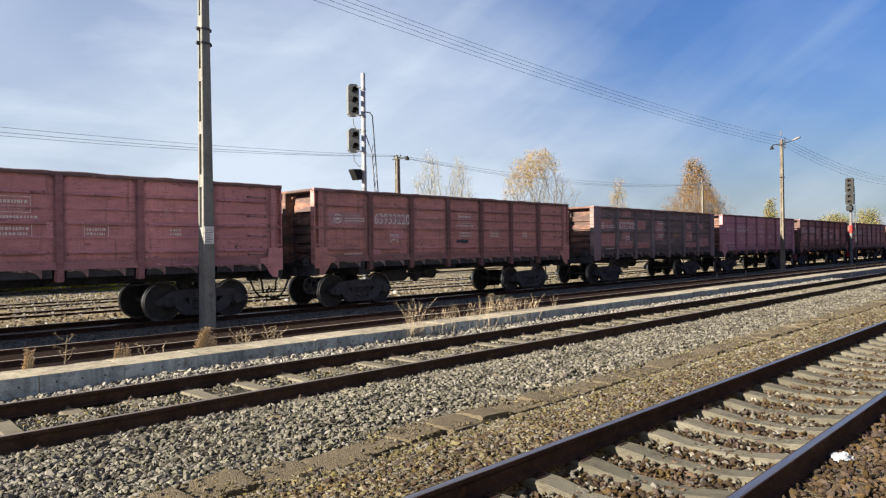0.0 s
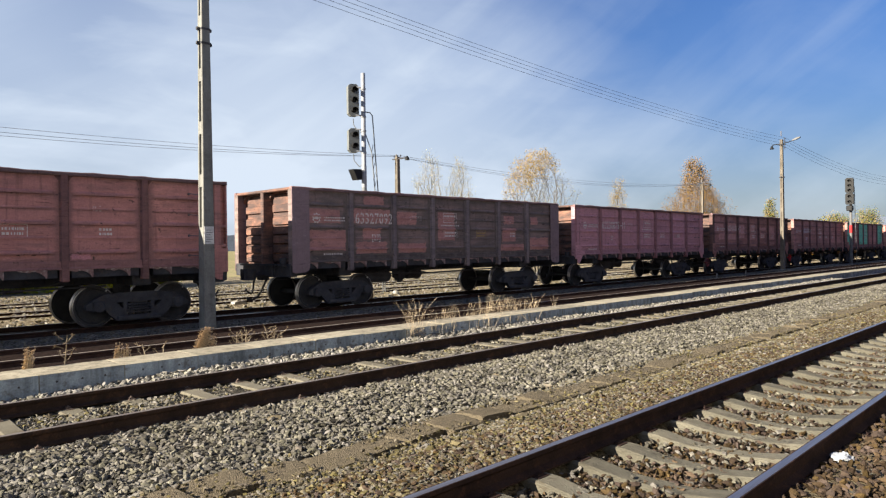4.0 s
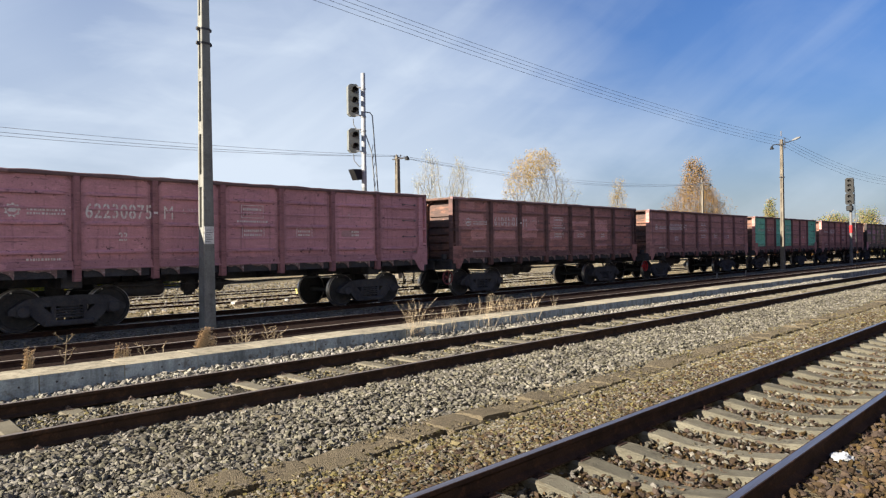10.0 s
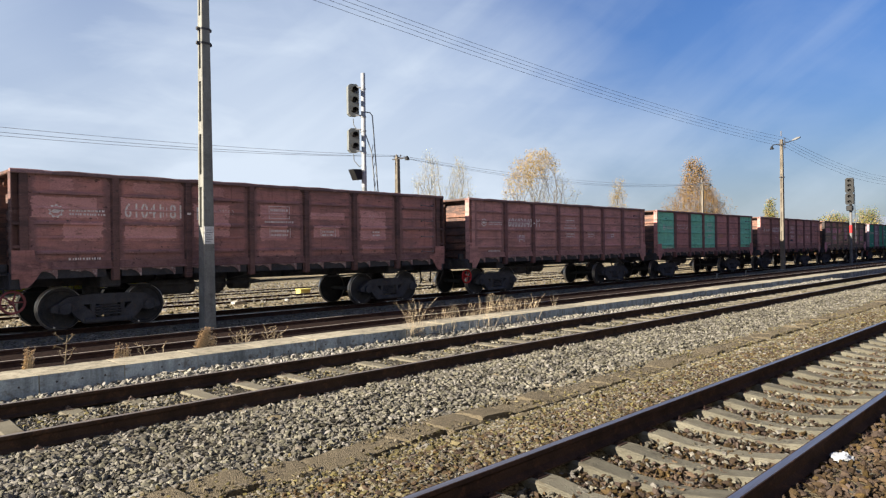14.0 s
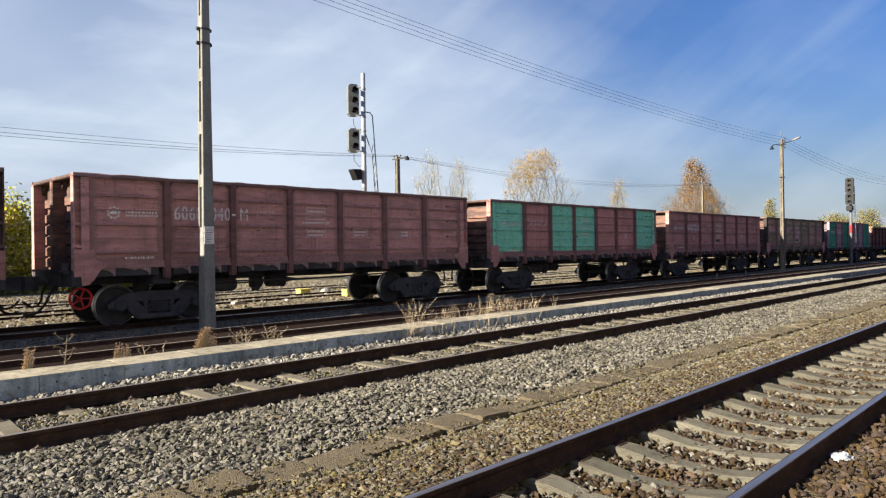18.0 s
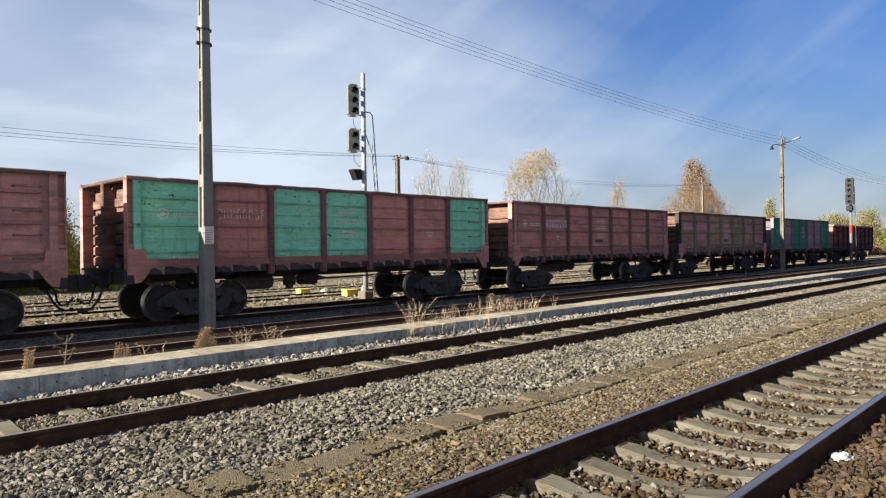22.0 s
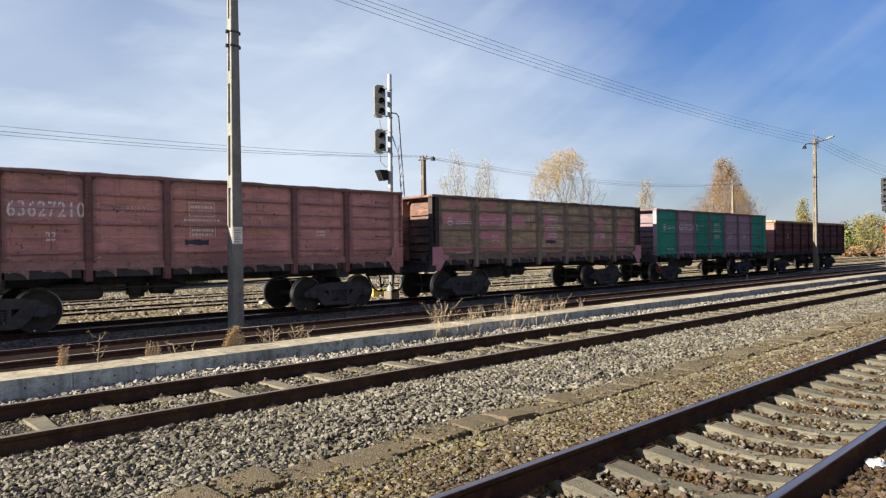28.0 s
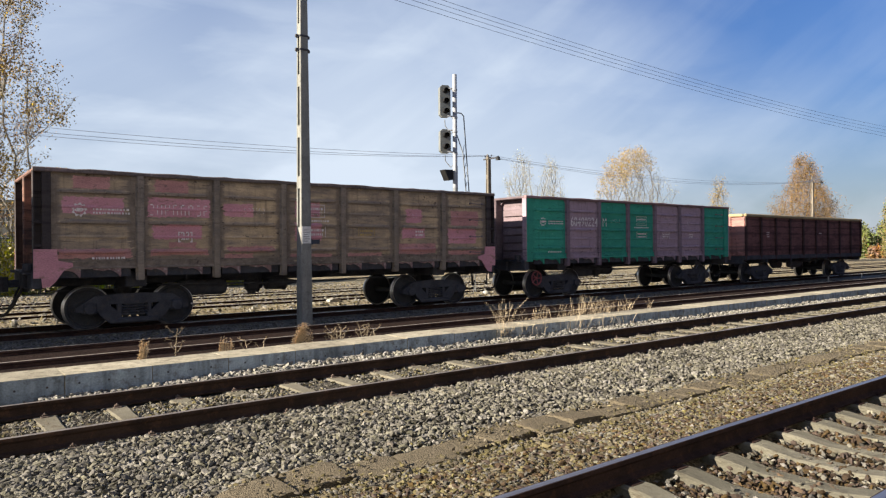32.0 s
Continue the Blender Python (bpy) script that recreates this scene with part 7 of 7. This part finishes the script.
def leaf_mesh(pts, size, r):
    """Small folded leaf blades at the given points, in one mesh."""
    n = len(pts)
    a = r.normal(size=(n, 3))
    a /= np.linalg.norm(a, axis=1)[:, None]
    b = np.cross(a, r.normal(size=(n, 3)))
    b /= np.linalg.norm(b, axis=1)[:, None]
    s = size * r.uniform(0.6, 1.3, (n, 1))
    vs = np.stack([pts - a * s, pts + b * s * 0.6, pts + a * s, pts - b * s * 0.6], 1).reshape(-1, 3)
    me = bpy.data.meshes.new("crown")
    me.vertices.add(n * 4)
    me.vertices.foreach_set("co", vs.reshape(-1))
    me.loops.add(n * 4)
    me.loops.foreach_set("vertex_index", np.arange(n * 4))
    me.polygons.add(n)
    me.polygons.foreach_set("loop_start", np.arange(n) * 4)
    me.update(calc_edges=True)
    return me


def bush(at, sx, sy, sz, label, leaf, count, size, seed, category="bush"):
    """A thicket of stems under a ragged mass of leaves."""
    r = np.random.default_rng(seed)
    t = thing("bush", label, category, at)
    m = Mesh()
    n = int(12 + sx * 3)
    for _ in range(n):
        x, y = r.uniform(-sx, sx), r.uniform(-sy, sy)
        h = sz * r.uniform(0.6, 1.05)
        m.tube([(x, y, 0), (x + r.normal(0, 0.1), y + r.normal(0, 0.1), h * 0.5), (x + r.normal(0, 0.3), y + r.normal(0, 0.3), h)], [0.03, 0.02, 0.008], 4, False)
    tagged(part("thicket", m.done("thicket"), BARK, t), kind="stuff")
    k = max(int(sx * 5), 8)
    c = np.stack([r.uniform(-sx, sx, k), r.uniform(-sy, sy, k), sz * r.uniform(0.15, 0.85, k)], 1)
    c[:, 2] *= 0.75 + 0.25 * np.sin(c[:, 0] * 1.9 + seed)
    pts = c[r.integers(0, k, count)] + r.normal(0, 1, (count, 3)) * (0.35, 0.35, 0.14 * sz)
    pts[:, 2] = np.abs(pts[:, 2])
    part("foliage", leaf_mesh(pts, size, r), leaf, t)
    return t


def crown_tree(at, height, label, outline, n, leaf, count, size, seed, clear=0.12, twig=0.009, droop=0.0, bark=None, weight=None, jitter=0.2, lean=(0.0, 0.0), stem=0.55, rise=0.7):
    """A tree whose limbs fork out to fill a crown of the given outline; each twig joins the nearest limb below it."""
    r = np.random.default_rng(seed)
    t = thing("tree", label, "tree", at)
    goals = []
    while len(goals) < n:
        f, a, q = r.uniform(), r.uniform(0, 6.283), r.uniform()
        rad = outline(f) * (0.86 + 0.3 * noise.noise(Vector((math.cos(a) * 1.3 + seed, math.sin(a) * 1.3, f * 4.0))))
        if r.uniform() * 1.2 < (rad / max(outline(k / 10) for k in range(11))) ** 1.3 + 0.1:
            rad *= q ** 0.5
            goals.append((rad * math.cos(a) + lean[0] * f, rad * math.sin(a) + lean[1] * f, height * (clear + (1 - clear) * f)))
    goals = np.array(goals)
    goals = goals[np.argsort(np.linalg.norm(goals * (1.3, 1.3, 1.0), axis=1))]
    trunk = 10
    nodes = np.zeros((trunk + 1 + 2 * n, 3))
    parent = [-1] + list(range(trunk))
    for k in range(trunk + 1):
        nodes[k] = (0.12 * math.sin(k * 1.1 + seed), 0.12 * math.cos(k * 1.7 + seed), height * stem * k / trunk)
    used = trunk + 1
    for g in goals:
        d = g - nodes[:used]
        dist = np.linalg.norm(d, axis=1)
        cost = dist + 2.6 * np.maximum(rise * dist - d[:, 2], 0)
        best = int(np.argmin(cost))
        mid = nodes[best] + d[best] * 0.55 + r.normal(0, 0.025, 3) * dist[best] - np.array((0, 0, 0.07 * dist[best]))
        nodes[used], nodes[used + 1] = mid, g
        parent += [best, used]
        used += 2
    load = np.ones(used)
    for k in range(used - 1, 0, -1):
        load[parent[k]] += load[k]
    heavy = {}
    for k in range(trunk + 1, used):
        if load[k] > load[heavy.get(parent[k], k)] or parent[k] not in heavy:
            heavy[parent[k]] = k
    for _ in range(4):
        for k in range(trunk + 1, used):
            if k in heavy:
                nodes[k] = 0.4 * nodes[k] + 0.3 * nodes[parent[k]] + 0.3 * nodes[heavy[k]]
    m = Mesh()
    for k in range(1, used):
        a = min(twig * load[parent[k]] ** 0.42, height * 0.012)
        b = min(twig * load[k] ** 0.42, height * 0.012)
        m.tube([nodes[parent[k]], nodes[k]], [a, b], 5 if load[k] > 60 else 3, False)
    tips = []
    for g in nodes[trunk + 2::2]:
        for _ in range(3):
            d = Vector(r.normal(0, 1, 3)) + Vector((g[0], g[1], 0)).normalized() * 0.5 + Vector((0, 0, 0.9 - 2.2 * droop))
            e = Vector(g) + d.normalized() * r.uniform(0.25, 0.65)
            m.tube([g, e], [twig, twig * 0.5], 3, False)
            tips.append(tuple(e))
            if droop:
                e2 = e + Vector((r.normal(0, 0.1), r.normal(0, 0.1), -r.uniform(0.3, 0.9)))
                m.tube([e, e2], [twig * 0.6, twig * 0.4], 3, False)
                tips += [tuple(e.lerp(e2, 0.5)), tuple(e2)]
    part("trunk", m.done("trunk"), bark or BARK, t)
    tips = np.array(tips)
    for lf, c, w in ((leaf, count, weight),) if not isinstance(leaf, tuple) else zip(leaf, count, weight):
        odds = np.ones(len(tips)) if w is None else np.array([max(w(x, y, z / height), 0.0) for x, y, z in tips])
        pts = tips[r.choice(len(tips), c, p=odds / odds.sum())] + r.normal(0, jitter, (c, 3))
        part("crown", leaf_mesh(pts, size, r), lf, t)
    return t


slim = lambda f: 1.7 * math.sin(math.pi * min(0.14 + 0.84 * f, 1)) ** 0.75
crown_tree((48.96, 49.6, -0.4), 11.9, "nearly bare slender tree with pale fine twigs", slim, 460, L_PALE, 3600, 0.045, 3, 0.3, 0.006, 0, BARK_GREY, None, 0.15, rise=0.85)
crown_tree((51.3, 47.9, -0.4), 11.3, "nearly bare slender tree with pale fine twigs", slim, 440, L_PALE, 3400, 0.045, 4, 0.3, 0.006, 0, BARK_GREY, None, 0.15, rise=0.85)
crown_tree((60.6, 44.4, -0.4), 12.1, "round half-bare tree with yellow leaves at the top", lambda f: 4.4 * math.sin(math.pi * min(0.2 + 0.76 * f, 1)) ** 0.6, 1000, (L_YELLOW, L_PALE), (6200, 2400), 0.06, 5, 0.25, 0.0065, 0, BARK_PALE,
           (lambda x, y, f: (f - 0.68) * 3 + 0.12 * (y - x) - 0.1, None), 0.2, rise=0.72)
crown_tree((78.3, 45.0, -0.4), 10.6, "small thin tree with pale yellow leaves", lambda f: 2.0 * (1.05 - f) ** 0.6, 300, L_STRAW, 5000, 0.06, 6, 0.2, 0.007, 0, BARK, rise=0.8)
crown_tree((87.4, 38.2, -0.4), 13.4, "cone-shaped birch with drooping orange autumn leaves", lambda f: 6.9 * (1.02 - f) ** 0.72 * (0.88 + 0.18 * math.sin(f * 15.0)), 1100, L_ORANGE, 44000, 0.066, 7, 0.1, 0.007, 0.6, BARK, None, 0.24, (-0.6, 0.5), 0.9, rise=0.3)
crown_tree((114.0, 38.4, -0.4), 9.2, "narrow poplar with olive-brown leaves", lambda f: 1.0 * math.sin(math.pi * min(0.25 + 0.75 * f, 1)) ** 0.6, 220, (L_GREEN, L_BROWN), (5000, 4000), 0.08, 8, 0.08, 0.01, 0, None, (None, None), 0.2, rise=0.8)
for i, (x, y, h, rad) in enumerate(((111.4, 28.5, 6.0, 2.2), (112.3, 24.6, 6.5, 1.9))):
    crown_tree((x, y, -0.4), h, "bushy roadside tree with olive and yellow leaves", lambda f: rad * math.sin(math.pi * min(0.2 + 0.76 * f, 1)) ** 0.5, 260, (L_GREEN, L_BROWN), (5000, 2600), 0.08, 60 + i, 0.25, 0.012, 0, None, (None, None), 0.3)
crown_tree((3.5, 44.0, -0.4), 22.0, "tall tree with sweeping limbs and thinning golden-brown leaves", lambda f: 5.0 * (0.8 + 0.25 * math.sin(f * 17.0 + 1.0)) * (1.1 - 0.6 * f), 800, (L_BROWN, L_ORANGE), (17000, 6000), 0.07, 9, 0.12, 0.007, 0, BARK_PALE, (lambda x, y, f: max(math.sin(f * 26.0 + x * 0.9) + 0.3, 0.1), lambda x, y, f: max(math.sin(f * 33.0 - y), 0.05)), 0.24, rise=0.75)
for i, (x, y, s, h) in enumerate(((1.5, 36.5, 2.2, 4.7), (5.2, 37.0, 2.2, 4.9), (8.9, 37.5, 2.2, 4.9), (12.4, 38.0, 2.0, 4.8), (15.3, 38.5, 1.6, 4.4))):
    bush((x, y, -0.3), s, 1.2, h, "tall hedge of yellow-green autumn leaves behind the yard", L_LIME, 26000, 0.08, 20 + i, "hedge")
for i, (x, y, s, h, lf) in enumerate(((128, 46.5, 3, 5.4, L_GREEN), (124, 53, 5, 5.2, L_GREEN), (131, 50, 4, 5.6, L_GREEN), (133, 43, 4, 5.0, L_BROWN), (134, 37, 4, 6.5, L_GREEN), (136, 31, 4, 5.5, L_BROWN), (138, 27.5, 3, 5, L_GREEN), (127, 34, 6, 1.8, L_RUST), (122, 41, 6, 2.0, L_RUST), (126, 28, 5, 2.2, L_RUST))):
    bush((x, y, -0.4), s, 2.0, h, "dense roadside scrub in autumn colours", lf, 9000, 0.2, 40 + i, "scrub")

# ---- unseen pale wall behind the viewer, added to bounce light onto the wagons ----
BOUNCE_PALE = material("pale_bounce_plaster", (0.7, 0.68, 0.64), (0.61, 0.59, 0.55), (0.5, 0.48, 0.45), rough=0.9, scale=0.6, fine=14, bump=0.3, depth=0.005, streak=0.3)
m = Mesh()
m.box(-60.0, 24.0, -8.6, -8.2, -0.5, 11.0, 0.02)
tagged(part("wall_station", m.done("wall_station"), BOUNCE_PALE), "long plain pale wall, unseen, added to bounce light onto the near wagons", "wall", kind="structure")

# unseen dark wall, added to cut skylight and bounce on the far wagons
BLOCKER_DARK = material("dark_blocker_face", (0.13, 0.075, 0.055), (0.09, 0.055, 0.043), (0.06, 0.045, 0.04), rough=0.9, scale=0.8, fine=16, bump=0.4, depth=0.01)
m = Mesh()
m.box(24.2, 170.0, -8.9, -8.4, -0.5, 10.5, 0.02)
tagged(part("wall_shed", m.done("wall_shed"), BLOCKER_DARK), "long plain dark wall, unseen, added to dim the light on the far wagons", "wall", kind="structure")

# ---- distant building and ridge ----
bld = thing("apartment_building", "pale flat-roofed building with white-framed windows", "building", (13.5, 92, -0.4))
m = Mesh()
m.box(-7, 7, 0, 9, 0, 7.8)
part("wall", m.done("wall"), CONCRETE, bld)
m = Mesh()
m.box(-7.2, 7.2, -0.3, 9.2, 7.8, 8.15, 0.03)
part("roof", m.done("roof"), POLE_CONCRETE, bld, "flat grey roof slab")
GLASS = material("window_glass", (0.06, 0.08, 0.1), (0.05, 0.06, 0.08), rough=0.12, scale=1, fine=5, bump=0)
for i in range(6):
    for z in (5.6, 2.4):
        x = -5.8 + i * 2.2
        m = Mesh()
        for a, b, c, d in ((0, 1.5, 0, 0.1), (0, 1.5, 1.4, 1.5), (0, 0.1, 0, 1.5), (1.4, 1.5, 0, 1.5), (0.7, 0.8, 0, 1.5)):
            m.box(x + a, x + b, -0.08, 0.02, z + c, z + d)
        wf = part("window", m.done("window"), WHITE_PAINT, bld, "white window frame")
        m = Mesh()
        m.box(x + 0.1, x + 1.4, -0.03, 0.01, z + 0.1, z + 1.4)
        part("pane", m.done("pane"), GLASS, wf)
RIDGE = material("hazy_ridge", (0.11, 0.13, 0.18), (0.09, 0.11, 0.15), rough=1.0, scale=0.01, fine=0.2, bump=0)
m = Mesh()
vs = []
for i in range(61):
    a = radians(20 + i * 2)
    h = 34 + 22 * noise.noise(Vector((i * 0.17, 2.3, 0))) + (24 if i > 26 else 0) * min((i - 26) / 6, 1)
    c, s = math.sin(a) * 1700, math.cos(a) * 1700
    vs += [(c, s, -1), (c, s, max(h, 6)), (c * 1.2, s * 1.2, -1)]
m.add(vs, [(i * 3, i * 3 + 3, i * 3 + 4, i * 3 + 1) for i in range(60)] + [(i * 3 + 1, i * 3 + 4, i * 3 + 5, i * 3 + 2) for i in range(60)])
tagged(part("far_ridge", m.done("far_ridge"), RIDGE), "low hazy blue ridge on the horizon", "hill", kind="backdrop")


# ---- the train rolls past and slows ----
def train_at(t):
    """How far along the track the train stands at t seconds."""
    u, s = (t - 16.0) / 16.0, 0.0
    for c in (-1.7897, 1.5217, 3.5731, -4.2666, 0.721, -51.3351, -45.3474):
        s = s * u + c
    return s


def motions():
    for w, x in moving_things:
        walk(w, [(float(t), pose(x + train_at(t), TRACK_Y, 0)) for t in range(0, 33)])
    beats = [k / 6.0 for k in range(0, 193)]
    for ws in wheelsets:
        x, y, z = ws.location
        walk(ws, [(t, pose(x, y, z, 0, math.degrees(train_at(t) / 0.4785) % 360, 0)) for t in beats])


motions()
